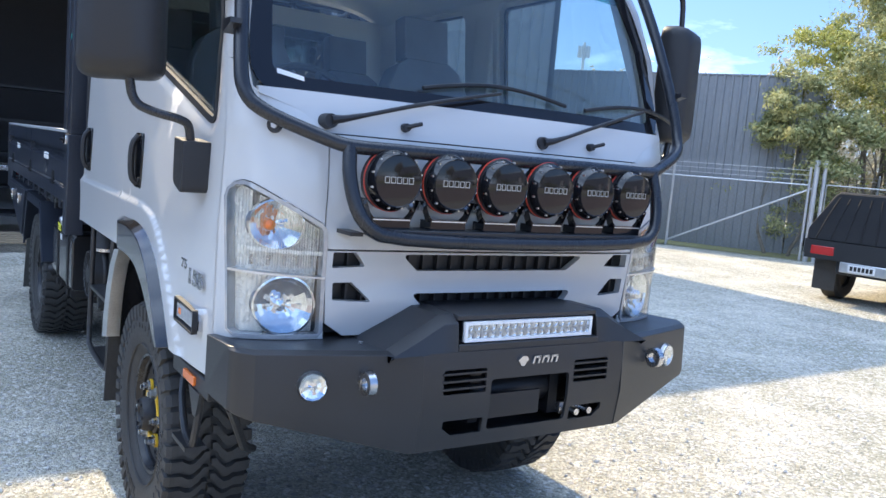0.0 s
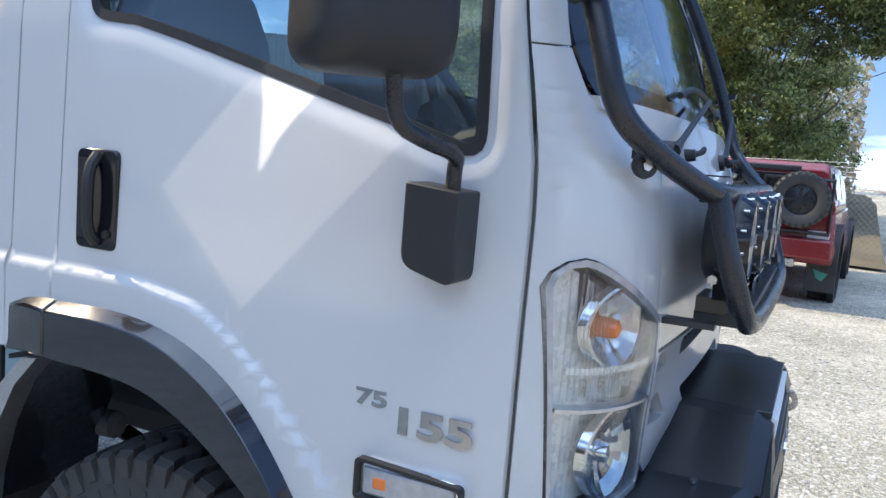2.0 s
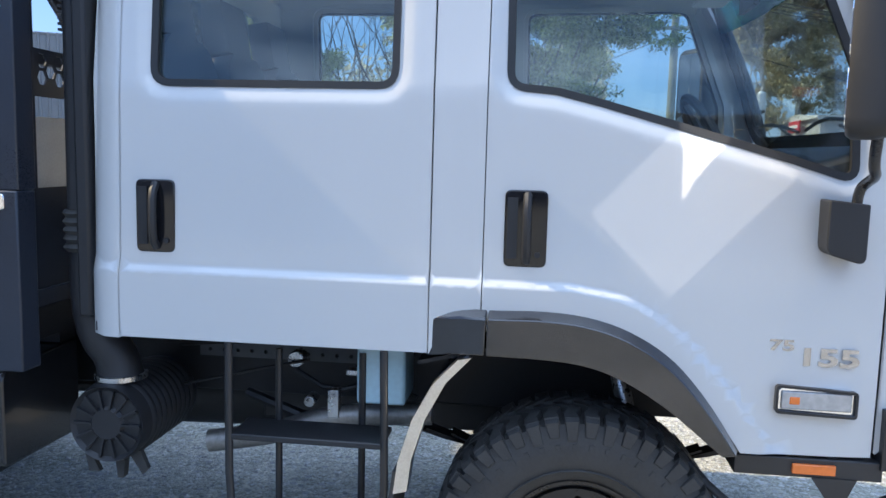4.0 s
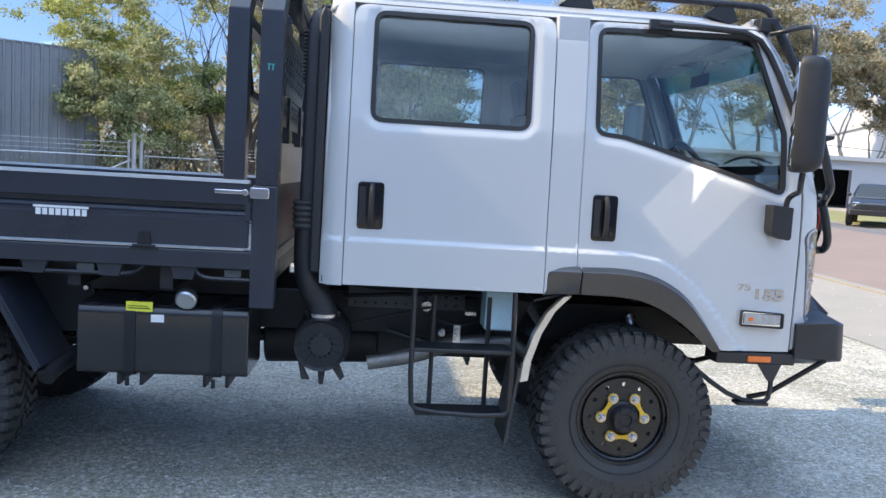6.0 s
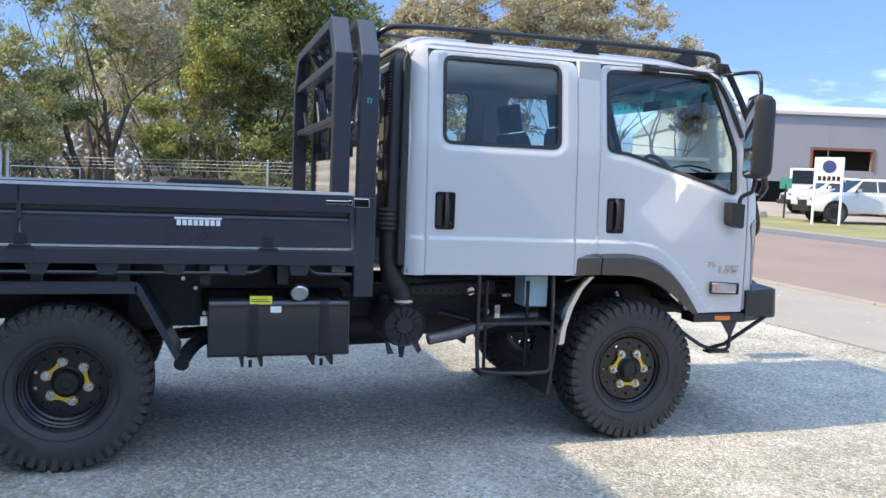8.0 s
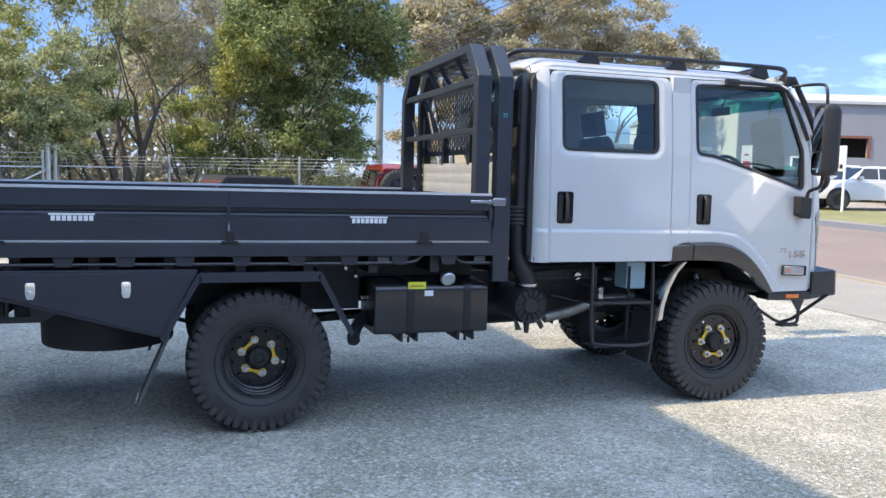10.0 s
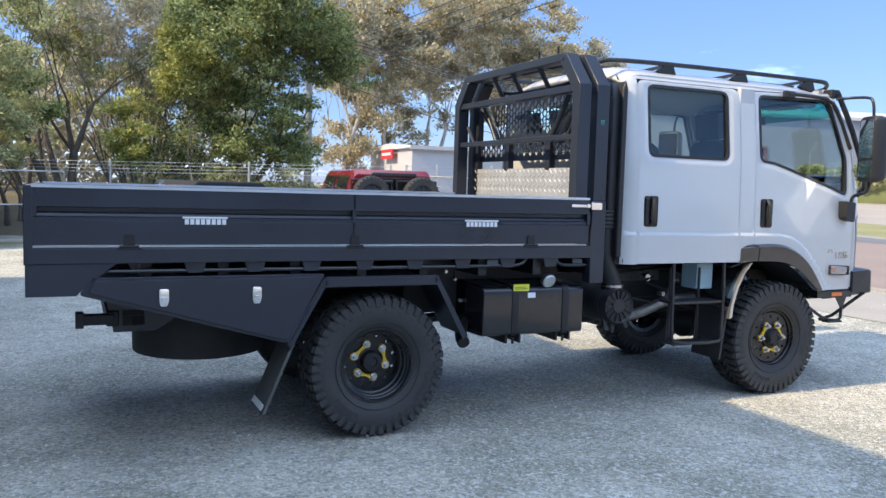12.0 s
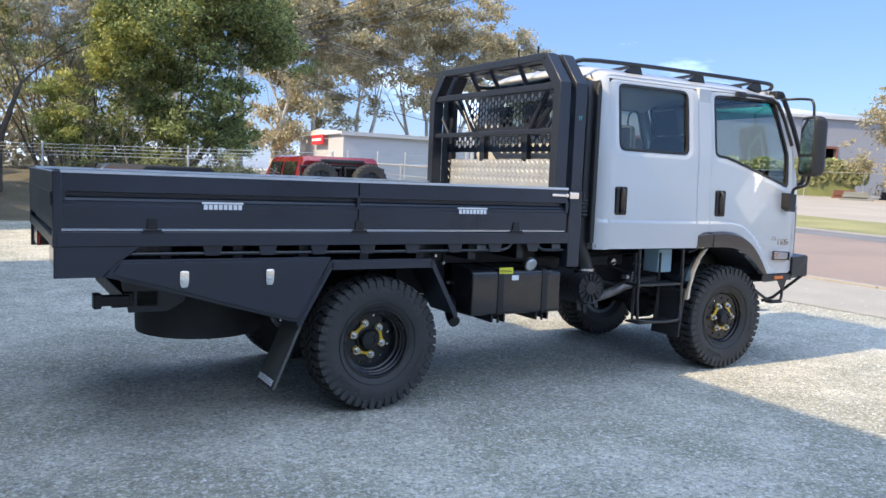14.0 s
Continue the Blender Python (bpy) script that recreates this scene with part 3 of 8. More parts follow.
def on_screen(u, v, d):
    return (screen_x(u, v) - d, u, v)


crease_pts = [(x, float(np.interp(x, CREASE_X, CREASE_Z)) + o) for x in np.arange(-1.5, 0.6, 0.03) for o in (-0.017, -0.010, -0.004, 0.004, 0.010, 0.017)]

# openings and seams of the cab's side
rear_win = fillet([(-1.333, 2.348), (-0.586, 2.348), (-0.586, 1.842), (-1.333, 1.842)], [0.05, 0.05, 0.05, 0.05])
front_win = fillet([(-0.252, 2.348), (0.515, 2.362), (0.70, 1.90), (0.715, 1.60), (0.55, 1.652), (0.20, 1.75), (0.02, 1.80), (-0.11, 1.832), (-0.245, 1.845)], [0.05, 0.07, 0.1, 0.03, 0.1, 0.2, 0.2, 0.1, 0.05])
WINDOWS += [(np.array(w), np.roll(np.array(w), -1, 0)) for w in (rear_win, front_win)]
rear_door = fillet([(-1.437, 2.385), (-0.472, 2.385), (-0.468, 1.055), (-1.437, 1.055)], [0.07, 0.07, 0.0, 0.0])
front_door = fillet([(-0.308, 2.385), (0.53, 2.40), (0.570, 2.37), (0.660, 2.24), (0.745, 2.02), (0.770, 1.85), (0.795, 1.70), (0.811, 1.60), (0.817, 1.50), (0.817, 0.81), (0.45, 0.81), (0.385, 0.905), (0.27, 1.02), (0.12, 1.10), (-0.02, 1.125), (-0.308, 1.13)],
                    [0.07, 0.03, 0.05, 0.1, 0.1, 0.05, 0.05, 0.05, 0.05, 0, 0, 0, 0, 0, 0, 0])


def grown(poly, g):
    c = Vector((sum(p[0] for p in poly) / len(poly), sum(p[1] for p in poly) / len(poly)))
    out = []
    k = len(poly)
    area = sum(poly[i][0] * poly[(i + 1) % k][1] - poly[(i + 1) % k][0] * poly[i][1] for i in range(k))
    for i in range(k):
        a, b, p = Vector(poly[i - 1]), Vector(poly[(i + 1) % k]), Vector(poly[i])
        t = (b - a)
        if t.length < 1e-9:
            out.append(tuple(p))
            continue
        n = Vector((t.y, -t.x)).normalized() * (1 if area > 0 else -1)
        out.append(tuple(p + n * g))
    return out


crease_pts += [p for w in (rear_win, front_win) for g in (0.014, 0.028, 0.045, 0.060, 0.075) for p in dense(grown(w, g), 0.03)]
both("cab_side", panel([(-1.55, 1.05), (-1.4415, 1.05), (-1.4415, 2.39), (-0.464, 2.39), (-0.464, 1.05), (-0.43, 1.12), (-0.312, 1.125), (-0.312, 2.392), (0.535, 2.406), (0.545, 2.418), (-1.55, 2.418)], [], on_side, 0.03, 0.05, crease_pts, fair=True), WHITE, label="white painted cab side")
for sgn in (1, -1):
    def flip_y(mb, sgn=sgn):
        return mb if sgn == 1 else mb.mirrored()
    for nm, out, win, hx in (("rear_door", rear_door, rear_win, -1.322), ("front_door", front_door, front_win, -0.188)):
        d = tpart(nm, flip_y(panel(out, [win], on_side, 0.035, 0.05, crease_pts, fair=True)), WHITE, label="white painted door with black recessed handle")
        gl = part("window_pane", flip_y(panel(win, [], lambda u, v, q: on_side(u, v, q + 0.014), 0.004, 0.12)), GLASS, d, "tinted glass")
        gl.visible_shadow = False
        part("window_seal", flip_y(panel(grown(win, 0.012), [grown(win, -0.010)], lambda u, v, q: on_side(u, v, q - 0.004), 0.016, 0.08)), SEAL, d, "black rubber seal")
        # the handle: a dark bowl with a pull across it
        hy, hz = -(side_y(hx, 1.43) + 0.001), 1.435
        bowl = fillet([(hx - 0.062, hz - 0.112), (hx + 0.062, hz - 0.112), (hx + 0.062, hz + 0.112), (hx - 0.062, hz + 0.112)], 0.02)
        hb = MB().prism(bowl, "y", hy - 0.006, hy + 0.03)
        h = part("door_handle", flip_y(hb), GLOSSB, d, "gloss black recessed handle", bevel=0.004)
        hp = MB().tube([(hx + 0.004, hy - 0.006, hz - 0.095), (hx + 0.004, hy - 0.030, hz - 0.07), (hx + 0.004, hy - 0.034, hz), (hx + 0.004, hy - 0.030, hz + 0.07), (hx + 0.004, hy - 0.006, hz + 0.1)], 0.013, 8, soft=1)
        hp.cyl((hx + 0.036, hy - 0.006, hz - 0.075), (hx + 0.036, hy - 0.012, hz - 0.075), 0.009, n=12)
        hp.box((hx - 0.054, hy - 0.010, hz - 0.088), (hx - 0.024, hy - 0.004, hz + 0.09))
        part("handle_grip", flip_y(hp), PLAST, d)
    # inner liner closes the seams and the door's inside
    part_liner = panel([(-1.54, 1.06), (-0.44, 1.06), (-0.30, 1.13), (-0.02, 1.13), (0.28, 1.03), (0.46, 0.82), (0.82, 0.82), (0.82, 1.58), (0.73, 1.95), (0.56, 2.40), (-1.54, 2.40)], [grown(rear_win, 0.02), grown(front_win, 0.02)], lambda u, v, q: on_side(u, v, q + 0.032), 0.02, 0.09)
    tpart("inner_trim", flip_y(part_liner), INTER)

# roof, rear wall, floor
def roof_pt(x, y):
    a = min(1.0, abs(y) / 0.842)
    z = 2.415 + 0.10 * (1 - a ** 4.5)
    if x > 0.1:
        z -= 0.06 * ((x - 0.1) / 0.55) ** 2
    if x < -1.40:
        z -= 0.075 * ((-1.40 - x) / 0.15) ** 2
    return (x, y, z)


ys = [0.842 * math.sin(math.radians(a)) for a in range(-90, 91, 6)]
roof = MB().sheet([-1.55, -1.53, -1.5, -1.46, -1.40] + list(np.linspace(-1.25, 0.1, 8)) + [0.2, 0.3, 0.4, 0.5, 0.56, 0.62], ys, roof_pt)
tpart("cab_roof", roof, WHITE, solid=0.02, angle=60)
tpart("headliner", MB().sheet(list(np.linspace(-1.5, 0.55, 8)), ys, lambda x, y: (x, y * 0.97, roof_pt(x, y)[2] - 0.035)), INTER, label="pale grey headliner")
back_out = fillet([(-0.90, 1.05), (0.90, 1.05), (0.90, 1.85), (0.83, 2.37), (-0.83, 2.37), (-0.90, 1.85)], [0.02, 0.02, 0.3, 0.1, 0.1, 0.3])
back_win = fillet([(-0.50, 1.95), (0.50, 1.95), (0.50, 2.26), (-0.50, 2.26)], 0.06)
tpart("cab_back", panel(back_out, [back_win], lambda u, v, d: (-1.545 + d, u, v), 0.03, 0.12), WHITE)
bg_ = tpart("rear_window", panel(back_win, [], lambda u, v, d: (-1.535 + d, u, v), 0.004, 0.4), GLASS, label="tinted rear window glass")
bg_.visible_shadow = False
tpart("cab_floor", MB().box((-1.54, -0.93, 1.06), (-0.35, 0.93, 1.09)).box((-0.35, -0.6, 1.10), (0.9, 0.6, 1.13)).box((-0.5, -0.9, 1.13), (0.5, 0.9, 1.16)).box((0.45, -0.9, 0.83), (0.95, 0.9, 0.86)), DASH)
tpart("inner_back", MB().box((-1.51, -0.88, 1.09), (-1.495, 0.88, 1.79)), INTER)

# ---- nose ----
hl = [(-0.927, 1.385), (-0.924, 1.412), (-0.914, 1.430), (-0.897, 1.437), (-0.878, 1.432), (-0.672, 1.322), (-0.659, 1.308), (-0.655, 1.285), (-0.646, 0.985), (-0.66, 0.968), (-0.898, 0.965), (-0.912, 0.985)]
corner = [(-0.9328, 0.82), (-0.9, 0.93), (-0.64, 0.93), (-0.64, 0.96), (-0.664, 1.30), (-0.664, 1.60), (-0.75, 1.66), (-0.86, 1.70), (-0.882, 1.72), (-0.888, 1.797), (-0.9328, 1.797)]
fine_pts = [(-y, z) for y in (0.86, 0.88, 0.895, 0.905, 0.914, 0.921, 0.926, 0.930) for z in np.arange(0.84, 1.74, 0.04)]
both("nose_corner", panel(corner, [grown(hl, 0.004)], on_front, 0.02, 0.035, fine_pts, fair=True), WHITE, label="white painted corner panel")
gl_holes = [
    fillet([(-0.395, 1.234), (0.395, 1.234), (0.325, 1.178), (-0.325, 1.178)], 0.012),
    fillet([(-0.350, 1.105), (0.350, 1.105), (0.290, 1.048), (-0.290, 1.048)], 0.012),
]
for s in (-1, 1):
    gl_holes += [fillet([(s * 0.632, 1.238), (s * 0.555, 1.238), (s * 0.515, 1.192), (s * 0.632, 1.188)], 0.006), fillet([(s * 0.625, 1.142), (s * 0.56, 1.142), (s * 0.487, 1.078), (s * 0.622, 1.086)], 0.006)]
grille_out = [(-0.638, 1.012), (-0.575, 0.97), (0.575, 0.97), (0.638, 1.012), (0.658, 1.242), (-0.658, 1.242)]


def on_grille(u, v, d):
    """The grille's bars stand proud of the nose in two soft waves."""
    w = 0.012 * math.sin((v - 1.0) / 0.24 * 2 * math.pi) if abs(u) < 0.6 else 0.0
    return (front_x(u, v) + 0.004 + w * (1 - (abs(u) / 0.66) ** 4) - d, u, v)


grille = tpart("grille", panel(grille_out, gl_holes, on_grille, 0.03, 0.03), WHITE, label="white front grille with dark slots")
slots = MB().sheet(list(np.linspace(-0.66, 0.66, 12)), [0.97, 1.05, 1.15, 1.25], lambda y, z: (front_x(y, z) - 0.05, y, z))
part("grille_mesh", slots, PLAST, grille)
ribs = MB()
for y in np.arange(-0.62, 0.63, 0.055):
    ribs.box((front_x(y, 1.1) - 0.05, y - 0.003, 1.0), (front_x(y, 1.1) - 0.022, y + 0.003, 1.24))
part("grille_rib", ribs, PLAST, grille)
tpart("front_panel", panel([(-0.66, 1.247), (0.66, 1.247), (0.66, 1.596), (-0.66, 1.596)], [], on_front, 0.03, 0.06), WHITE, label="flat white front panel")
cowl = [(-0.66, 1.600), (0.66, 1.600), (0.745, 1.66), (0.86, 1.70), (0.86, 1.72), (-0.86, 1.72), (-0.86, 1.70), (-0.745, 1.66)]
tpart("cowl_panel", panel(cowl, [], lambda u, v, d: (min(front_x(u, v), screen_x(u, v) + 0.02) - d, u, v), 0.02, 0.05), WHITE)
scr = fillet([(-0.865, 1.715), (0.865, 1.715), (0.835, 2.10), (0.755, 2.415), (-0.755, 2.415), (-0.835, 2.10)], [0.1, 0.1, 0.5, 0.09, 0.09, 0.5])
ws = tpart("windscreen", panel(scr, [], lambda u, v, d: on_screen(u, v, d - 0.004), 0.006, 0.07), WSGLASS, label="clear curved windscreen glass")
ws.visible_shadow = False
band = tpart("shade_band", panel([(-0.80, 2.245), (0.80, 2.245), (0.755, 2.395), (-0.755, 2.395)], [], lambda u, v, d: on_screen(u, v, d + 0.004), 0.002, 0.07), SHADEGL, label="teal shade band along windscreen top")
band.visible_shadow = False
tpart("windscreen_surround", panel(grown(scr, 0.018), [grown(scr, -0.045)], lambda u, v, d: on_screen(u, v, d - 0.008), 0.012, 0.06), GLOSSB, label="black windscreen border")
pillar = [(-0.888, 1.801), (-0.888, 2.10), (-0.850, 2.43), (-0.9328, 2.43), (-0.9328, 1.801)]
pillar_pts = [(-y, z) for y in (0.895, 0.905, 0.914, 0.921, 0.926, 0.930) for z in np.arange(1.83, 2.42, 0.04)]
both("front_pillar", panel(pillar, [], on_front, 0.03, 0.04, pillar_pts, fair=True), WHITE)
tpart("roof_brow", panel([(-0.80, 2.40), (0.80, 2.40), (0.78, 2.47), (-0.78, 2.47)], [], lambda u, v, d: on_screen(u, v, d - 0.002), 0.03, 0.06), WHITE)
both("weather_strip", MB().tube([(0.02, -0.905, 2.385), (0.30, -0.90, 2.385), (0.52, -0.888, 2.375), (0.62, -0.895, 2.25), (0.74, -0.925, 1.98)], 0.015, 8, soft=1).box((-0.02, -0.912, 2.36), (0.09, -0.885, 2.405)), PLAST, label="dark weather shield strip")
tpart("sticker", panel([(-0.80, 1.765), (-0.72, 1.748), (-0.72, 1.762), (-0.80, 1.780)], [], lambda u, v, d: on_screen(u, v, d - 0.010), 0.001, 0.05), LABEL)


def headlight(sgn):
    f = (lambda m: m) if sgn == 1 else (lambda m: m.mirrored())
    lens = panel(hl, [], lambda u, v, d: on_front(u, v, d - 0.004), 0.004, 0.02)
    h = tpart("headlight", f(lens), LENS, label="clear headlight with chrome reflectors and orange bulb")
    h.visible_shadow = False
    def rise(y):
        return 1.425 - max(0.0, y + 0.89) * 0.53

    tray_us = list(np.arange(-0.914, -0.655, 0.0032))
    part("lamp_tray", f(MB().sheet(tray_us, list(np.linspace(0, 1, 10)), lambda u, v: (front_x(u, 0.975 + (rise(u) - 0.975) * v) - 0.052 + (0.0016 if round((u + 0.914) / 0.0032) % 4 < 2 else 0.0), u, 0.975 + (rise(u) - 0.975) * v))), LAMPIN, h, "silver ribbed reflector tray", angle=25)
    inset = [(p[0] + 0.0022, q[1]) if p[0] < -0.905 else q for p, q in zip(hl, grown(hl, -0.011))]
    part("lamp_rim", f(panel(grown(hl, 0.0015), [inset], lambda u, v, d: on_front(u, v, d - 0.006), 0.04, 0.02)), GREYLENS, h)
    bars = MB()
    for k in range(34):
        y = -0.908 + k * 0.0075
        if rise(y) > 1.2:
            bars.tube([(front_x(y, 1.3) - 0.004, y, 1.185), (front_x(y, 1.4) - 0.004, y, rise(y) - 0.012)], 0.0019, 5)
    part("lens_flute", f(bars), FLUTE, h)
    part("lens_band", f(panel([(-0.906, 1.232), (-0.662, 1.224), (-0.662, 1.236), (-0.906, 1.244)], [], lambda u, v, d: on_front(u, v, d + 0.006), 0.006, 0.03)), LAMPIN, h)
    mid = panel([(-0.915, 1.166), (-0.652, 1.153), (-0.652, 1.159), (-0.915, 1.173)], [], lambda u, v, d: on_front(u, v, d - 0.008), 0.035, 0.03)
    part("lamp_divider", f(mid), ALLOY, h)
    rnd = random.Random(12)
    for nm, cy, cz, r, deep in (("reflector", -0.800, 1.312, 0.076, 0.030), ("low_reflector", -0.763, 1.066, 0.090, 0.034)):
        x = front_x(cy, cz) - 0.008
        bowl = MB().lathe([(r * 1.05, -0.016), (r * 1.03, 0.0), (r * 0.97, 0.001)], 40, "x", (x, cy, cz))
        bowl.v = [(px + front_x(py, cz) - front_x(cy, cz), py, pz) for px, py, pz in bowl.v]
        part("reflector_ring", f(bowl), CHROME, h, angle=40)
        bowl = MB().lathe([(r * q, -deep * (1 - q * q) - 0.001) for q in (0.97, 0.82, 0.66, 0.5, 0.34, 0.2, 0.02)], 22, "x", (x, cy, cz))
        bowl.v = [(px + front_x(py, cz) - front_x(cy, cz) + rnd.uniform(-0.0022, 0.0022), py, pz) for px, py, pz in bowl.v]
        part(nm, f(bowl), CHROME, h, "round chrome faceted reflector", angle=3)
    part("indicator_bulb", f(MB().lathe([(0.001, 0.02), (0.016, 0.014), (0.02, 0.0), (0.02, -0.03)], 14, "x", (front_x(-0.815, 1.3) - 0.018, -0.822, 1.312))), ORANGE, h, "orange indicator bulb")
    part("bulb_cap", f(MB().lathe([(0.001, 0.012), (0.018, 0.008), (0.02, 0.0), (0.02, -0.03)], 14, "x", (front_x(-0.77, 1.06) - 0.024, -0.775, 1.065))), CHROME, h)
    foot = MB()
    for k in range(5):
        y = -0.86 + 0.045 * k
        foot.box((front_x(y, 1.2) - 0.03, y - 0.005, 1.188), (front_x(y, 1.2) - 0.018, y + 0.005, 1.218))
    part("lens_block", f(foot), STEEL, h)
    for o in h.children:
        if o.name.startswith("lens_flute"):
            o.visible_shadow = False


headlight(1)
headlight(-1)

# side repeater and badge
for sgn in (1, -1):
    f = (lambda m: m) if sgn == 1 else (lambda m: m.mirrored())
    y0 = -side_y(0.64, 0.98)
    rep = tpart("side_indicator", f(MB().prism(fillet([(0.540, 0.945), (0.752, 0.938), (0.752, 1.002), (0.735, 1.012), (0.555, 1.016), (0.540, 1.002)], 0.008), "y", y0 - 0.016, y0 + 0.03)), CHROME, label="side indicator with clear lens in black rim", bevel=0.003)
    part("indicator_lens", f(MB().box((0.550, y0 - 0.022, 0.950), (0.742, y0 - 0.01, 1.003))), GREYLENS, rep, "ribbed clear lens", bevel=0.004)
    part("indicator_rim", f(panel(fillet([(0.534, 0.938), (0.756, 0.932), (0.756, 1.010), (0.534, 1.020)], 0.012), [fillet([(0.541, 0.946), (0.750, 0.939), (0.750, 1.003), (0.541, 1.013)], 0.008)], lambda u, v, d: (u, y0 - 0.028 + d, v), 0.018, 0.05)), PLAST, rep)
    part("indicator_bulb", f(MB().box((0.572, y0 - 0.0235, 0.964), (0.602, y0 - 0.012, 0.988))), ORANGE, rep, "orange bulb behind lens", bevel=0.004)


def lettering(text, size, at, material, parent, label, depth=0.002):
    cu = bpy.data.curves.new("lettering", "FONT")
    cu.body, cu.size, cu.extrude, cu.offset, cu.align_x = text, size, depth, size * 0.035, "LEFT"
    ob = new("lettering_source", cu)
    dg = bpy.context.evaluated_depsgraph_get()
    me = bpy.data.meshes.new_from_object(ob.evaluated_get(dg))
    bpy.data.objects.remove(ob)
    me.materials.clear()
    me.materials.append(material)
    return part("lettering", me, material, parent, label, at=at)


yb = -side_y(0.66, 1.09) - 0.003
for txt, size, x, z in (("155", 0.070, 0.588, 1.076), ("75", 0.043, 0.512, 1.116)):
    lettering(txt, size, T @ pose(x, yb, z, 90, 0, 0) @ Matrix.Diagonal((1.65, 1, 1, 1)), BADGE, truck, "chrome model numerals")

# washers, wipers, fixing eyes
for y in (-0.40, 0.40):
    w = tpart("washer_nozzle", MB().cyl((0.97, y, 1.636), (1.005, y, 1.64), 0.016, 0.013, 12).tube([(1.0, y, 1.64), (1.015, y + 0.02, 1.648), (1.015, y + 0.045, 1.655)], 0.007, 8), PLAST)
for y, tip in ((-0.665, (0.905, -0.02, 1.80)), (0.165, (0.885, 0.70, 1.81))):
    w = tpart("wiper", MB().cyl((0.955, y, 1.632), (1.005, y, 1.636), 0.026, 0.022, 14).tube([(1.0, y, 1.638), (0.998, y + 0.06, 1.648), ((1.0 + tip[0]) / 2 + 0.035, (y + tip[1]) / 2 + 0.02, 1.725), (tip[0] + 0.065, tip[1], tip[2] - 0.01)], [0.016, 0.014, 0.011, 0.007, 0.007, 0.007, 0.006, 0.006], 8, soft=1), PLAST, label="black wiper arm and blade")
    run = [(tip[1] - 0.30 + 0.62 * s, 1.775 + 0.04 * math.sin(3 * s)) for s in np.linspace(0, 1, 14)]
    part("wiper_blade", MB().tube([(screen_x(a, z) + 0.022, a, z) for a, z in run], 0.008, 6), SEAL, w)

# ---- light frame of black tube over the nose ----
left_tube = [(0.62, -0.865, 2.44), (0.755, -0.89, 2.20), (0.86, -0.91, 1.96), (0.915, -0.925, 1.80), (0.945, -0.925, 1.70), (0.985, -0.885, 1.645), (1.065, -0.69, 1.575), (1.09, -0.64, 1.563)]
right_tube = [(x, -y, z) for x, y, z in reversed(left_tube)]
hoop = tpart("light_frame", MB().tube(left_tube + [(1.10, -0.5, 1.563), (1.105, 0.5, 1.563)] + right_tube, 0.022, 12, soft=2), TUBE, label="black tubular lamp frame across windscreen base")
part("frame_loop", MB().tube([(1.09, -0.640, 1.562), (1.118, -0.648, 1.46), (1.155, -0.620, 1.345), (1.17, -0.52, 1.292), (1.175, 0.52, 1.292), (1.155, 0.620, 1.345), (1.118, 0.648, 1.46), (1.09, 0.640, 1.562)], 0.022, 12, soft=2), TUBE, hoop)
part("lamp_rail", MB().box((1.06, -0.56, 1.300), (1.165, 0.56, 1.328)).box((1.05, -0.6, 1.545), (1.09, 0.6, 1.556)), BLACK, hoop, bevel=0.003)
for s in (-1, 1):
    part("frame_mount", MB().box((0.99, min(s * 0.585, s * 0.625), 1.300), (1.11, max(s * 0.585, s * 0.625), 1.312)), BLACK, hoop)
    eye = pose(0.985, s * 0.835, 1.607, 0, 0, s * 42)
    ring = MB().lathe([(0.011, -0.008), (0.022, -0.008), (0.024, 0.0), (0.022, 0.008), (0.011, 0.008)], 18, "x", closed=True).box((-0.03, -0.008, 0.010), (0.0, 0.008, 0.026))
    ring.v = [tuple(eye @ Vector(p)) for p in ring.v]
    part("fixing_eye", ring, PLAST, hoop, "dark fixing ring with steel bolt")
    bolt = MB().cyl((-0.03, 0, 0), (0.010, 0, 0), 0.010, n=6)
    bolt.v = [tuple(eye @ Vector(p)) for p in bolt.v]
    part("fixing_bolt", bolt, STEEL, hoop)
    part("side_tab", MB().prism([(0.86, 1.86), (0.93, 1.885), (0.93, 1.90), (0.86, 1.90)], "y", s * 0.93, s * 0.965), TUBE, hoop)
    part("top_clamp", MB().box((0.55, s * 0.82 - 0.045, 2.395), (0.645, s * 0.82 + 0.045, 2.465)), PLAST, hoop, bevel=0.006)


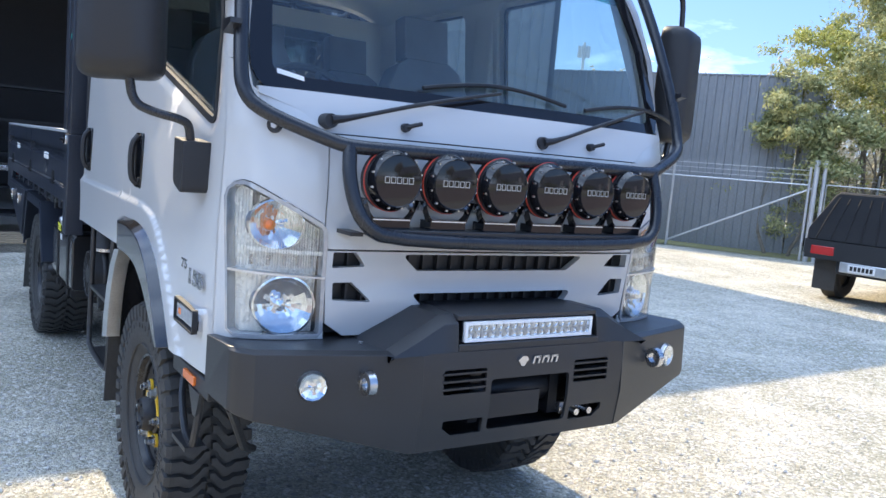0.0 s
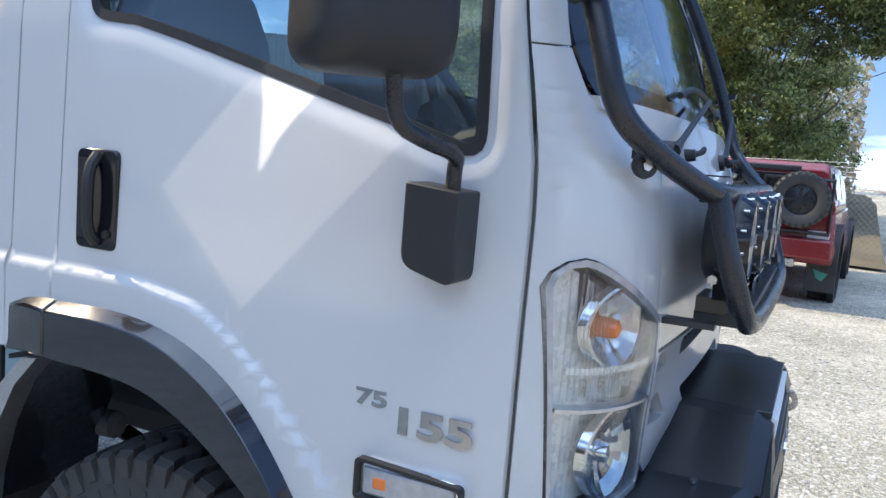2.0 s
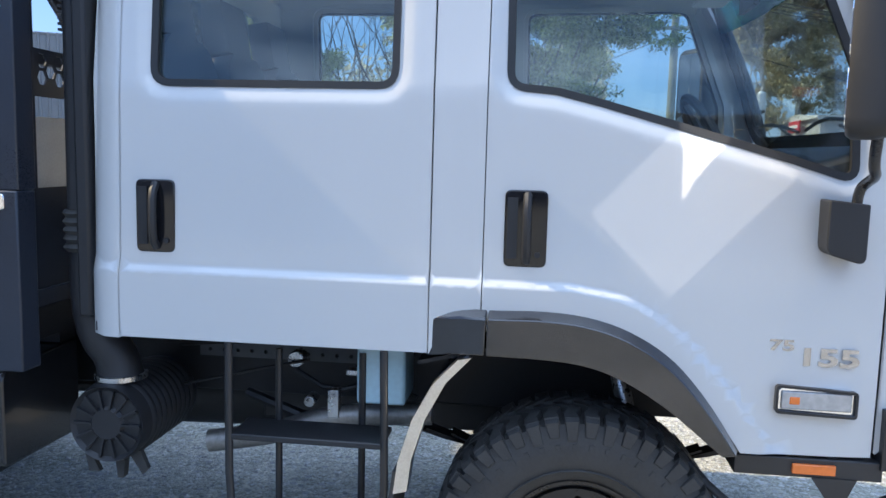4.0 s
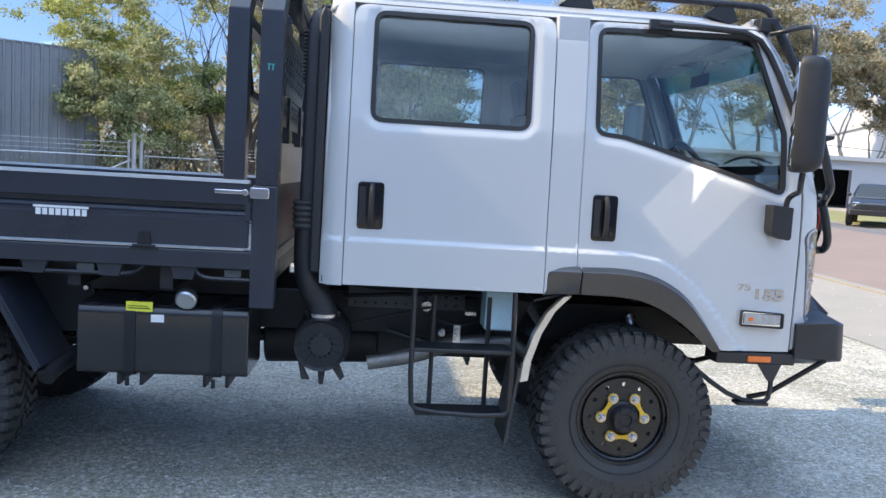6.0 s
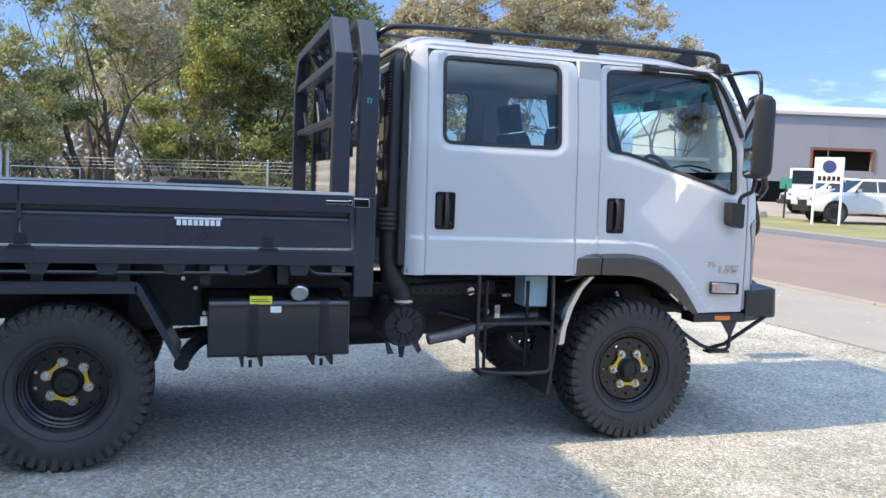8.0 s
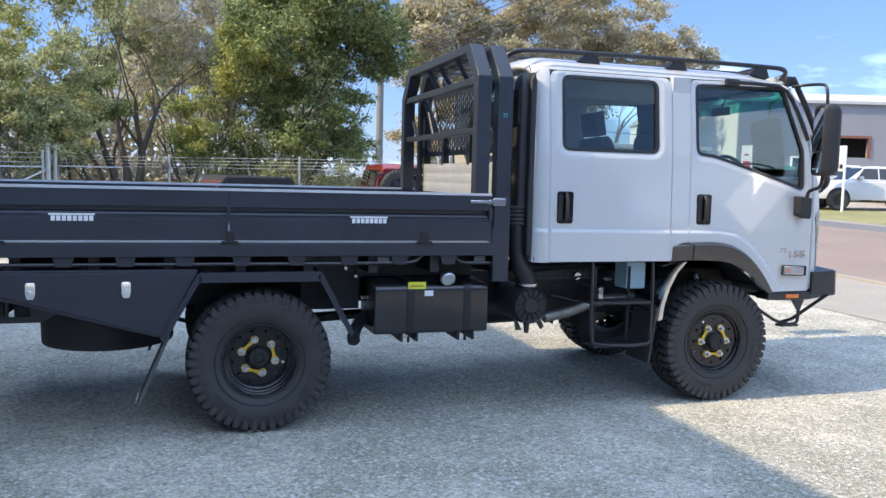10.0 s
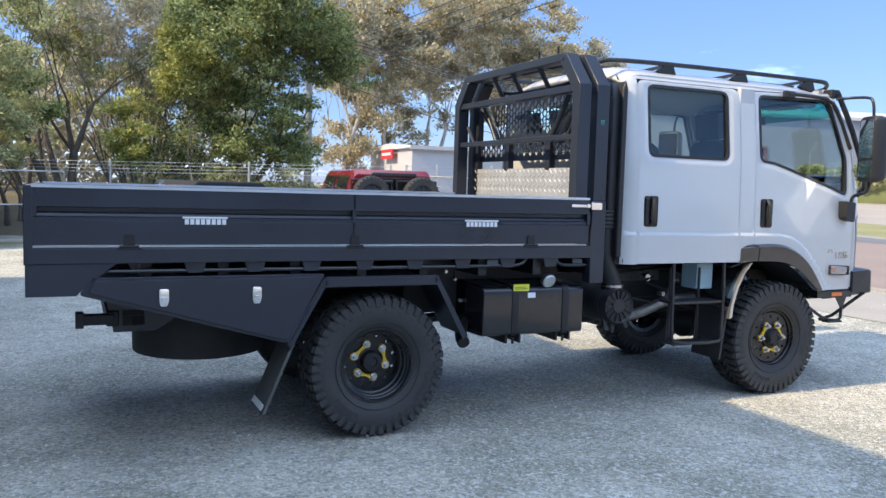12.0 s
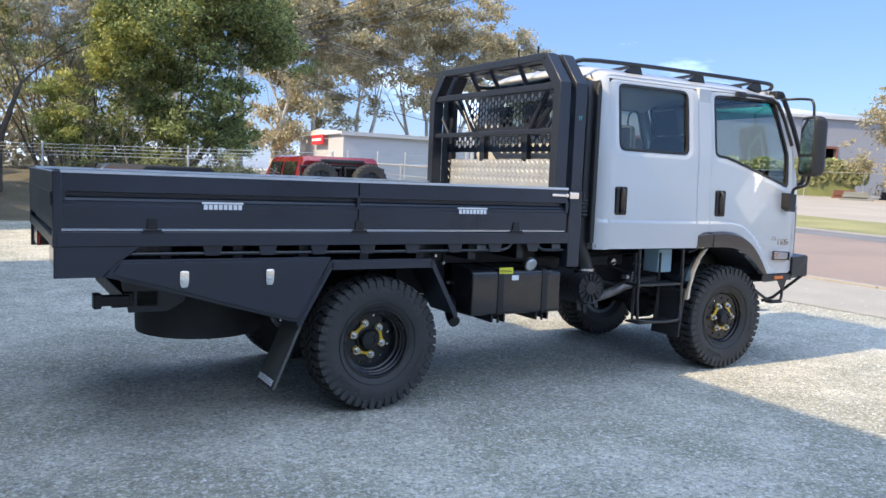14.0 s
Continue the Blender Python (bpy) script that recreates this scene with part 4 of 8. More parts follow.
def driving_light(y, x):
    r = 0.093
    lamp = tpart("driving_light", MB().lathe([(r, 0.012), (r + 0.002, 0.0), (r + 0.002, -0.028), (r * 0.95, -0.042), (r * 0.8, -0.05), (0.03, -0.054), (0.0, -0.054)], 36, "x", (x, y, 1.474)), PLAST, label="round black driving light with red ring", angle=30)
    part("lamp_bezel", MB().lathe([(r, 0.008), (r * 0.99, 0.014), (r * 0.85, 0.040), (r * 0.80, 0.036)], 36, "x", (x, y, 1.474)), GLOSSB, lamp, angle=30)
    part("lamp_cover", MB().lathe([(r * 0.83, 0.0375), (r * 0.5, 0.041), (0.0005, 0.042)], 36, "x", (x, y, 1.474)), GLOSSB, lamp, "glossy black lens cover", angle=60)
    part("red_ring", MB().lathe([(r, 0.000), (r + 0.0035, -0.002), (r + 0.0035, -0.009), (r, -0.011)], 36, "x", (x, y, 1.474), closed=True), REDRING, lamp)
    bolts = MB()
    for k in range(12):
        a = 2 * math.pi * (k + 0.5) / 12
        bolts.cyl((x + 0.020, y + r * 0.92 * math.cos(a), 1.474 + r * 0.92 * math.sin(a)), (x + 0.031, y + r * 0.92 * math.cos(a), 1.474 + r * 0.92 * math.sin(a)), 0.0035, n=6)
    part("bezel_bolt", bolts, STEEL, lamp)
    for k in range(5):
        mark = MB()
        yy, xm0, xm1 = y - 0.050 + 0.0205 * k, x + 0.0395, x + 0.0428
        mark.box((xm0, yy, 1.484), (xm1, yy + 0.0165, 1.486)).box((xm0, yy, 1.466), (xm1, yy + 0.0165, 1.469)).box((xm0, yy, 1.469), (xm1, yy + 0.002, 1.484)).box((xm0, yy + 0.0145, 1.469), (xm1, yy + 0.0165, 1.484))
        part("maker_mark", mark, GREYLENS, lamp, "pale outlined mark bar")
    br = MB().prism([(y - 0.093, 1.417), (y - 0.066, 1.352), (y + 0.066, 1.352), (y + 0.093, 1.417), (y + 0.075, 1.375), (y + 0.06, 1.36), (y - 0.06, 1.36), (y - 0.075, 1.375)], "x", x - 0.02, x + 0.014)
    br.box((x - 0.05, y - 0.066, 1.325), (x + 0.012, y + 0.066, 1.356))
    part("lamp_bracket", br, GLOSSB, lamp, bevel=0.002)
    part("bracket_edge", MB().box((x + 0.0125, y - 0.064, 1.353), (x + 0.0145, y + 0.064, 1.357)), ALLOY, lamp)
    part("bracket_bolt", MB().cyl((x - 0.02, y - 0.072, 1.395), (x - 0.02, y - 0.098, 1.395), 0.010, n=8).cyl((x - 0.02, y + 0.072, 1.395), (x - 0.02, y + 0.098, 1.395), 0.010, n=8), STEEL, lamp)


for y, x in ((-0.50, 1.112), (-0.30, 1.122), (-0.10, 1.128), (0.10, 1.128), (0.30, 1.122), (0.50, 1.112)):
    driving_light(y, x)

# ---- bumper ----
def bump_ring(y):
    a = abs(y)
    xf = float(np.interp(a, [0, 0.42, 0.90, 0.945, 0.955], [1.262, 1.255, 1.122, 1.08, 1.05]))
    zb = float(np.interp(a, [0, 0.45, 0.93, 0.955], [0.650, 0.650, 0.772, 0.785]))
    zl = 0.785
    xl = xf - 0.10 * (zl - zb)
    zt = 0.968
    return [(0.84, y, zt - 0.012), (xf - 0.03, y, zt), (xf - 0.006, y, zt - 0.010), (xf + 0.004, y, zl), (xl, y, zb), (xl - 0.12, y, zb - 0.004), (0.90, y, min(zb + 0.08, 0.78)), (0.84, y, 0.78)]


for s in (-1, 1):
    wing = MB().loft([bump_ring(s * a) for a in (0.419, 0.45, 0.6, 0.75, 0.90, 0.935, 0.950, 0.955)])
    b_ob = tpart("bumper_wing", wing, BLACK, label="black powder-coated steel bumper end", angle=24, bevel=0.004)
    fx = float(np.interp(0.743, [0.42, 0.90], [1.255, 1.122])) + 0.004
    turn = pose(fx, s * 0.743, 0.868, 0, 0, s * 15)
    fog = MB().lathe([(0.044, 0.004), (0.046, -0.01), (0.040, 0.008), (0.034, 0.004)], 24, "x")
    fog.v = [tuple(turn @ Vector(p)) for p in fog.v]
    fo = part("fog_light", fog, ALLOY, b_ob, "round clear fog light")
    gl = MB().lathe([(0.040, 0.012), (0.034, 0.008), (0.025, 0.005), (0.014, 0.004), (0.0005, 0.006)], 12, "x")
    rnd = random.Random(4)
    gl.v = [tuple(turn @ Vector((a + rnd.uniform(-0.0015, 0.0015), b, c))) for a, b, c in gl.v]
    cover = MB().lathe([(0.042, 0.012), (0.025, 0.016), (0.0005, 0.018)], 24, "x")
    cover.v = [tuple(turn @ Vector(p)) for p in cover.v]
    part("fog_cover", cover, LENS, b_ob).visible_shadow = False
    part("fog_lens", gl, CHROME, b_ob, "silver faceted reflector", angle=3)
    fx2 = float(np.interp(0.60, [0.42, 0.90], [1.255, 1.122]))
    part("recovery_eye", MB().lathe([(0.018, -0.012), (0.036, -0.012), (0.036, 0.012), (0.018, 0.012)], 18, "y", (fx2 + 0.035, s * 0.60, 0.885), closed=True).cyl((fx2 - 0.02, s * 0.60, 0.885), (fx2 + 0.012, s * 0.60, 0.885), 0.016, n=10), STEEL, b_ob, "steel recovery eye")
    part("bumper_bolt", MB().cyl((1.10, s * 0.56, 0.968), (1.10, s * 0.56, 0.974), 0.008, n=8).cyl((1.16, s * 0.50, 0.968), (1.16, s * 0.50, 0.974), 0.008, n=8), STEEL, b_ob)
    part("tow_plate", MB().tube([(1.02, s * 0.93, 0.775), (0.80, s * 0.80, 0.56), (0.72, s * 0.74, 0.52)], 0.014, 8), UNDER, b_ob)

front_out = [(-0.419, 0.650), (0.419, 0.650), (0.419, 0.962), (-0.419, 0.962)]
f_holes = [fillet([(s * a, 0.83), (s * b, 0.83), (s * b, 0.908), (s * a, 0.908)], 0.008) for s in (-1, 1) for a, b in ((0.185, 0.345),)]
f_holes += [fillet([(-0.165, 0.70), (0.165, 0.70), (0.165, 0.868), (-0.165, 0.868)], 0.015), fillet([(0.185, 0.695), (0.30, 0.695), (0.335, 0.722), (0.335, 0.745), (0.185, 0.745)], 0.006), fillet([(-0.185, 0.695), (-0.30, 0.695), (-0.335, 0.722), (-0.335, 0.745), (-0.185, 0.745)], 0.006)]


def on_bump(u, v, d):
    return (float(np.interp(v, [0.65, 0.785, 0.955, 0.962], [1.246, 1.262, 1.257, 1.252])) - 0.007 * (abs(u) / 0.42) ** 2 - d, u, v)


bc = tpart("bumper_centre", panel(front_out, f_holes, on_bump, 0.012, 0.06), BLACK, label="black steel bumper centre with winch opening", angle=24)
part("bumper_top", MB().box((0.90, -0.419, 0.950), (1.245, 0.419, 0.963)).box((0.95, -0.419, 0.648), (1.24, 0.419, 0.660)), BLACK, bc, bevel=0.004)
lou = MB()
for s in (-1, 1):
    for z in (0.848, 0.872, 0.896):
        lou.box((1.225, min(s * 0.18, s * 0.35), z - 0.004), (1.258, max(s * 0.18, s * 0.35), z + 0.002))
part("louvre", lou, BLACK, bc)
part("winch", MB().cyl((1.12, -0.15, 0.79), (1.12, 0.15, 0.79), 0.055, n=20).box((1.05, -0.19, 0.70), (1.18, -0.15, 0.87)).box((1.05, 0.15, 0.70), (1.18, 0.19, 0.87)).box((1.235, -0.163, 0.735), (1.247, 0.05, 0.815)), UNDER, bc, "black winch drum behind opening")
part("hook_slot", MB().box((1.17, 0.19, 0.70), (1.20, 0.33, 0.74)).cyl((1.2, 0.225, 0.718), (1.25, 0.225, 0.718), 0.012, n=8).cyl((1.2, 0.285, 0.718), (1.25, 0.285, 0.718), 0.012, n=8), STEEL, bc)
part("bumper_inside", MB().box((1.0, -0.41, 0.66), (1.03, 0.41, 0.95)), UNDER, bc)
# maker's plate: a shape and bars
pl = MB().prism([(-0.065, 0.925), (-0.048, 0.938), (-0.03, 0.936), (-0.022, 0.925), (-0.032, 0.915), (-0.038, 0.905), (-0.05, 0.905)], "x", 1.256, 1.262)
for k in range(3):
    y = -0.005 + 0.038 * k
    pl.prism([(y, 0.910), (y + 0.007, 0.910), (y + 0.014, 0.934), (y + 0.007, 0.934)], "x", 1.257, 1.262).prism([(y + 0.01, 0.928), (y + 0.034, 0.928), (y + 0.036, 0.935), (y + 0.012, 0.935)], "x", 1.257, 1.262).prism([(y + 0.022, 0.910), (y + 0.029, 0.910), (y + 0.036, 0.934), (y + 0.029, 0.934)], "x", 1.257, 1.262)
part("maker_plate", pl, ALLOY, bc, "silver maker's mark")
# raised hump with the light bar
hump = MB().loft([[(0.99, s, 0.955), (0.99, t, z1), (1.19 - k, t, z1 + 0.004), (1.232 - k, t * 1.0, z1 - 0.02), (1.246, s, 0.955)] for s, t, z1, k in ((-0.53, -0.53, 0.962, 0.0), (-0.36, -0.345, 1.066, 0.0), (-0.292, -0.292, 1.070, 0.0))])
hump2 = MB().loft([[(0.99, s, 0.955), (0.99, t, z1), (1.19 - k, t, z1 + 0.004), (1.232 - k, t * 1.0, z1 - 0.02), (1.246, s, 0.955)] for s, t, z1, k in ((0.53, 0.53, 0.962, 0.0), (0.36, 0.345, 1.066, 0.0), (0.292, 0.292, 1.070, 0.0))])
hp_ob = tpart("lamp_hump", hump, BLACK, label="black raised housing round light bar", bevel=0.003, angle=24)
part("hump_side", hump2, BLACK, hp_ob, bevel=0.003, angle=24)
part("hump_middle", MB().box((0.99, -0.293, 1.056), (1.225, 0.293, 1.073)).box((0.99, -0.293, 0.955), (1.246, 0.293, 0.984)).box((0.99, -0.293, 0.98), (1.15, 0.293, 1.06)), BLACK, hp_ob, bevel=0.003)
lb = tpart("light_bar", MB().box((1.16, -0.268, 0.988), (1.225, 0.268, 1.052)), ALLOY, label="slim white light bar with two lens rows", bevel=0.006)
cups = MB()
for k in range(18):
    for z in (1.006, 1.034):
        y = -0.248 + k * 0.0292
        cups.lathe([(0.0128, 0.0), (0.0122, 0.003), (0.004, -0.0065), (0.001, -0.006)], 10, "x", (1.2275, y, z))
part("lens_cup", cups, CHROME, lb, "bright lens cups")
part("bar_glass", MB().box((1.231, -0.262, 0.993), (1.233, 0.262, 1.047)), LENS, lb).visible_shadow = False
part("bar_rim", MB().prism([(-0.268, 0.988), (0.268, 0.988), (0.268, 1.052), (-0.268, 1.052), (-0.268, 0.998), (-0.258, 0.998), (-0.258, 1.042), (0.258, 1.042), (0.258, 0.998), (-0.268, 0.998)], "x", 1.224, 1.236), LABEL, lb)

# ---- mirrors ----
for sgn in (1, -1):
    f = (lambda m: m) if sgn == 1 else (lambda m: m.mirrored())
    foot = tpart("side_mirror", f(MB().prism(fillet([(0.622, 1.548), (0.727, 1.538), (0.727, 1.372), (0.622, 1.402)], [0.006, 0.006, 0.022, 0.035], 7), "y", -1.025, -0.935)), PLAST, label="black truck mirror on bent tube arm", bevel=0.01)
    part("mirror_arm", f(MB().tube([(0.70, -0.995, 1.50), (0.70, -0.998, 1.575), (0.715, -1.02, 1.60), (0.70, -1.11, 1.615), (0.67, -1.165, 1.64), (0.67, -1.178, 1.72)], 0.014, 10, soft=2)), TUBE, foot)
    part("upper_arm", f(MB().tube([(0.60, -0.87, 2.385), (0.66, -0.93, 2.395), (0.68, -1.08, 2.39), (0.67, -1.165, 2.37), (0.67, -1.178, 2.20)], 0.012, 10, soft=2)), TUBE, foot)
    head = []
    for dx, sc in ((0.0, 0.94), (0.012, 1.0), (0.06, 1.0), (0.10, 0.93), (0.125, 0.78), (0.135, 0.55)):
        ring = fillet([(-0.125 * sc, -0.265 * (0.5 + sc / 2)), (0.125 * sc, -0.255 * (0.5 + sc / 2)), (0.118 * sc, 0.262 * (0.5 + sc / 2)), (-0.118 * sc, 0.262 * (0.5 + sc / 2))], 0.05, 5)
        head.append([tuple(pose(0.60, -1.178, 1.965, 0, 0, -24) @ Vector((dx, a, b))) for a, b in ring])
    part("mirror_head", f(MB().loft(head)), PLAST, foot, "black rounded mirror housing", angle=50)
    for z0, z1 in ((-0.07, 0.235), (-0.235, -0.09)):
        gm = MB().prism(fillet([(-0.098, z0), (0.098, z0), (0.098, z1), (-0.098, z1)], 0.03), "x", -0.004, 0.002)
        gm.v = [tuple(pose(0.60, -1.178, 1.965, 0, 0, -24) @ Vector(p)) for p in gm.v]
        part("mirror_glass", f(gm), MIRROR, foot, "silver mirror glass")

# ---- wheel-arch flares and inner guards ----
def arch(pts_out, pts_in, y_out, y_in):
    mb = MB()
    rings = []
    outs = y_out if isinstance(y_out, list) else [y_out] * len(pts_out)
    for (xo, zo), (xi, zi), yo in zip(pts_out, pts_in, outs):
        rings.append([(xo, y_in, zo), (xo * 0.6 + xi * 0.4, yo, zo * 0.72 + zi * 0.28), (xi, yo + 0.004, zi), (xi, y_in, zi + 0.01)])
    return mb.loft(rings)


fo_ = [(-0.285, 1.215), (-0.09, 1.222), (0.06, 1.20), (0.18, 1.15), (0.27, 1.085), (0.345, 0.995), (0.405, 0.905), (0.455, 0.815)]
fi_ = [(-0.29, 1.062), (-0.10, 1.06), (0.02, 1.045), (0.12, 1.005), (0.205, 0.955), (0.28, 0.90), (0.345, 0.845), (0.395, 0.805)]


def eased(pts, rounds=2):
    """An open line with its corners cut."""
    for _ in range(rounds):
        out = [pts[0]]
        for a, b in zip(pts[:-1], pts[1:]):
            out += [(a[0] * 0.75 + b[0] * 0.25, a[1] * 0.75 + b[1] * 0.25), (a[0] * 0.25 + b[0] * 0.75, a[1] * 0.25 + b[1] * 0.75)]
        pts = out + [pts[-1]]
    return pts


both("arch_flare", arch(eased(fo_), eased(fi_), -1.005, -0.93), FLARE, label="glossy black wheel-arch flare", bevel=0.006, angle=30)
both("flare_end", arch([(-0.442, 1.205), (-0.36, 1.218), (-0.29, 1.216)], [(-0.470, 1.045), (-0.38, 1.058), (-0.295, 1.062)], [-0.968, -0.99, -1.005], -0.93), FLARE, bevel=0.005, angle=30)
guard = MB().loft([[(x, -0.975, z), (x, -0.60, z), (x, -0.60, z + 0.012), (x, -0.975, z + 0.012)] for x, z in ((-0.34, 1.05), (-0.43, 0.97), (-0.50, 0.84), (-0.545, 0.72), (-0.555, 0.62))])
both("rear_guard", guard, FLARE, label="black curved inner mudguard", bevel=0.004)
both("guard_strip", MB().loft([[(x - 0.006, -0.997, z), (x + 0.034, -0.985, z + 0.006), (x + 0.036, -0.93, z + 0.006), (x - 0.006, -0.935, z)] for x, z in ((-0.365, 1.045), (-0.44, 0.965), (-0.50, 0.85), (-0.54, 0.72), (-0.552, 0.62))]), ALLOY, label="worn silver guard edge")
both("mud_flap", MB().prism([(-0.565, 0.68), (-0.55, 0.68), (-0.60, 0.30), (-0.615, 0.30)], "y", -0.97, -0.66), RUBBER)
inner = MB().loft([[(x, -0.93, z), (x, -0.45, z), (x, -0.45, z - 0.012), (x, -0.93, z - 0.012)] for x, z in ((-0.5, 1.02), (-0.3, 1.07), (0.0, 1.08), (0.2, 1.04), (0.38, 0.94), (0.50, 0.80))])
both("arch_liner", inner, UNDER, label="dark wheel-arch liner")

# sill below the front door with marker lamp and step loop
both("front_sill", MB().box((0.44, -0.945, 0.742), (0.85, -0.80, 0.800)), BLACK, bevel=0.004)
both("side_marker", MB().box((0.60, -0.955, 0.755), (0.72, -0.943, 0.785)), ORANGE, label="orange side marker lamp", bevel=0.003)
both("front_step", MB().tube([(0.74, -0.93, 0.745), (0.735, -0.945, 0.58), (0.70, -0.945, 0.545), (0.56, -0.93, 0.56), (0.40, -0.90, 0.66), (0.32, -0.85, 0.74)], 0.013, 8, soft=1).prism([(0.655, 0.745), (0.78, 0.745), (0.745, 0.66), (0.715, 0.66)], "y", -0.95, -0.94).box((0.56, -0.97, 0.535), (0.72, -0.90, 0.55)), BLACK, label="black tube step under front door")

# ---- wheels ----
def tyre_mesh(R=0.455, r=0.235, W=0.30):
    prof = []
    h = W / 2
    for rr, d in ((r, -h * 0.72), (r + 0.012, -h * 0.80), (r + 0.03, -h * 0.88), (r + 0.08, -h * 1.0), (r + 0.13, -h * 1.02), (R - 0.055, -h * 0.98), (R - 0.03, -h * 0.93), (R - 0.026, -h * 0.84), (R - 0.022, 0)):
        prof.append((rr, d))
    prof = prof + [(rr, -d) for rr, d in reversed(prof[:-1])]
    mb, car = MB(), MB().lathe(prof, 64, "y")
    n = 46
    for k in range(n):
        a = 2 * math.pi * k / n
        for side in (-1, 1):
            off = 0.0 if side < 0 else math.pi / n
            # a bent lug from the middle to the shoulder, alternately long and short down the sidewall
            long = 0.062 if k % 2 else 0.048
            w = 0.0235

            def P(rad, y, da):
                t = a + off + da / R
                return (rad * math.cos(t), y, rad * math.sin(t))
            y1 = side * h * 0.93
            rows = []
            for fy, o, hw in ((0.03, 0.040, 0.015), (0.15, 0.034, 0.020), (0.26, 0.010, 0.022), (0.40, -0.010, 0.021), (0.52, -0.008, 0.020), (0.66, 0.004, 0.021), (0.80, 0.002, 0.0225), (0.93, 0.0, 0.0235)):
                yy = side * h * fy
                top = R - 0.006 * fy * fy - (0.004 if (k % 2 and fy > 0.6) else 0.0)
                rows.append([P(R - 0.03, yy, o - hw), P(R - 0.03, yy, o + hw), P(top, yy, o + hw - 0.002), P(top, yy, o - hw + 0.002)])
            mb.loft(rows)
            y2 = side * h * 1.05
            sw = [P(R - 0.010, y1, -w + 0.002), P(R - 0.010, y1, w - 0.002), P(R - long - 0.02, side * h * 0.985, w - 0.006), P(R - long - 0.02, side * h * 0.985, -w + 0.006), P(R - 0.018, y2, -w + 0.004), P(R - 0.018, y2, w - 0.004), P(R - long - 0.016, side * h * 1.035, w - 0.008), P(R - long - 0.016, side * h * 1.035, -w + 0.008)]
            mb.add(sw, [(0, 3, 2, 1), (4, 5, 6, 7), (0, 1, 5, 4), (1, 2, 6, 5), (2, 3, 7, 6), (3, 0, 4, 7)])
            # short blocks below the lugs
            r0, r1, sy = R - 0.088, R - 0.106, side * h * 1.034
            mb.add([P(r0, side * h, -0.016), P(r0, side * h, 0.002), P(r1, side * h, 0.002), P(r1, side * h, -0.016), P(r0, sy, -0.015), P(r0, sy, 0.001), P(r1, sy, 0.001), P(r1, sy, -0.015)], [(4, 5, 6, 7), (0, 1, 5, 4), (1, 2, 6, 5), (2, 3, 7, 6), (3, 0, 4, 7)])
    # raised rings and lettering bars on both sidewalls
    for s in (-1, 1):
        car.lathe([(r + 0.042, s * h * 0.93), (r + 0.045, s * h * 0.97), (r + 0.048, s * h * 0.94)], 64, "y")
        for k in range(14):
            a = 0.9 + k * 0.085 + (1.2 if k > 6 else 0)
            for da in (0.0, 0.03):
                p = [(r + 0.088 + q, a + da + e) for q, e in ((0, 0), (0.03, 0), (0.03, 0.018), (0, 0.018))]
                mb.add([(q * math.cos(t), s * h * 1.0, q * math.sin(t)) for q, t in p] + [(q * math.cos(t), s * h * 1.028, q * math.sin(t)) for q, t in p], [(4, 5, 6, 7), (0, 1, 5, 4), (1, 2, 6, 5), (2, 3, 7, 6), (3, 0, 4, 7)])
    return mesh_of("tyre", car, RUBBER, 32), mesh_of("tread_block", mb, RUBBER, 32)


def disc_holes(ri, ro, nh, rc, rh, y):
    mb = panel([(ro * math.cos(a), ro * math.sin(a)) for a in np.linspace(0, 2 * math.pi, 48, endpoint=False)],
               [[(rc * math.cos(b) + rh * math.cos(a), rc * math.sin(b) + rh * math.sin(a)) for a in np.linspace(0, 2 * math.pi, 10, endpoint=False)] for b in np.linspace(0, 2 * math.pi, nh, endpoint=False)],
               lambda u, v, d: (u, y + d, v), 0.012, 0.06)
    return mb


TYRE, TREAD = tyre_mesh()


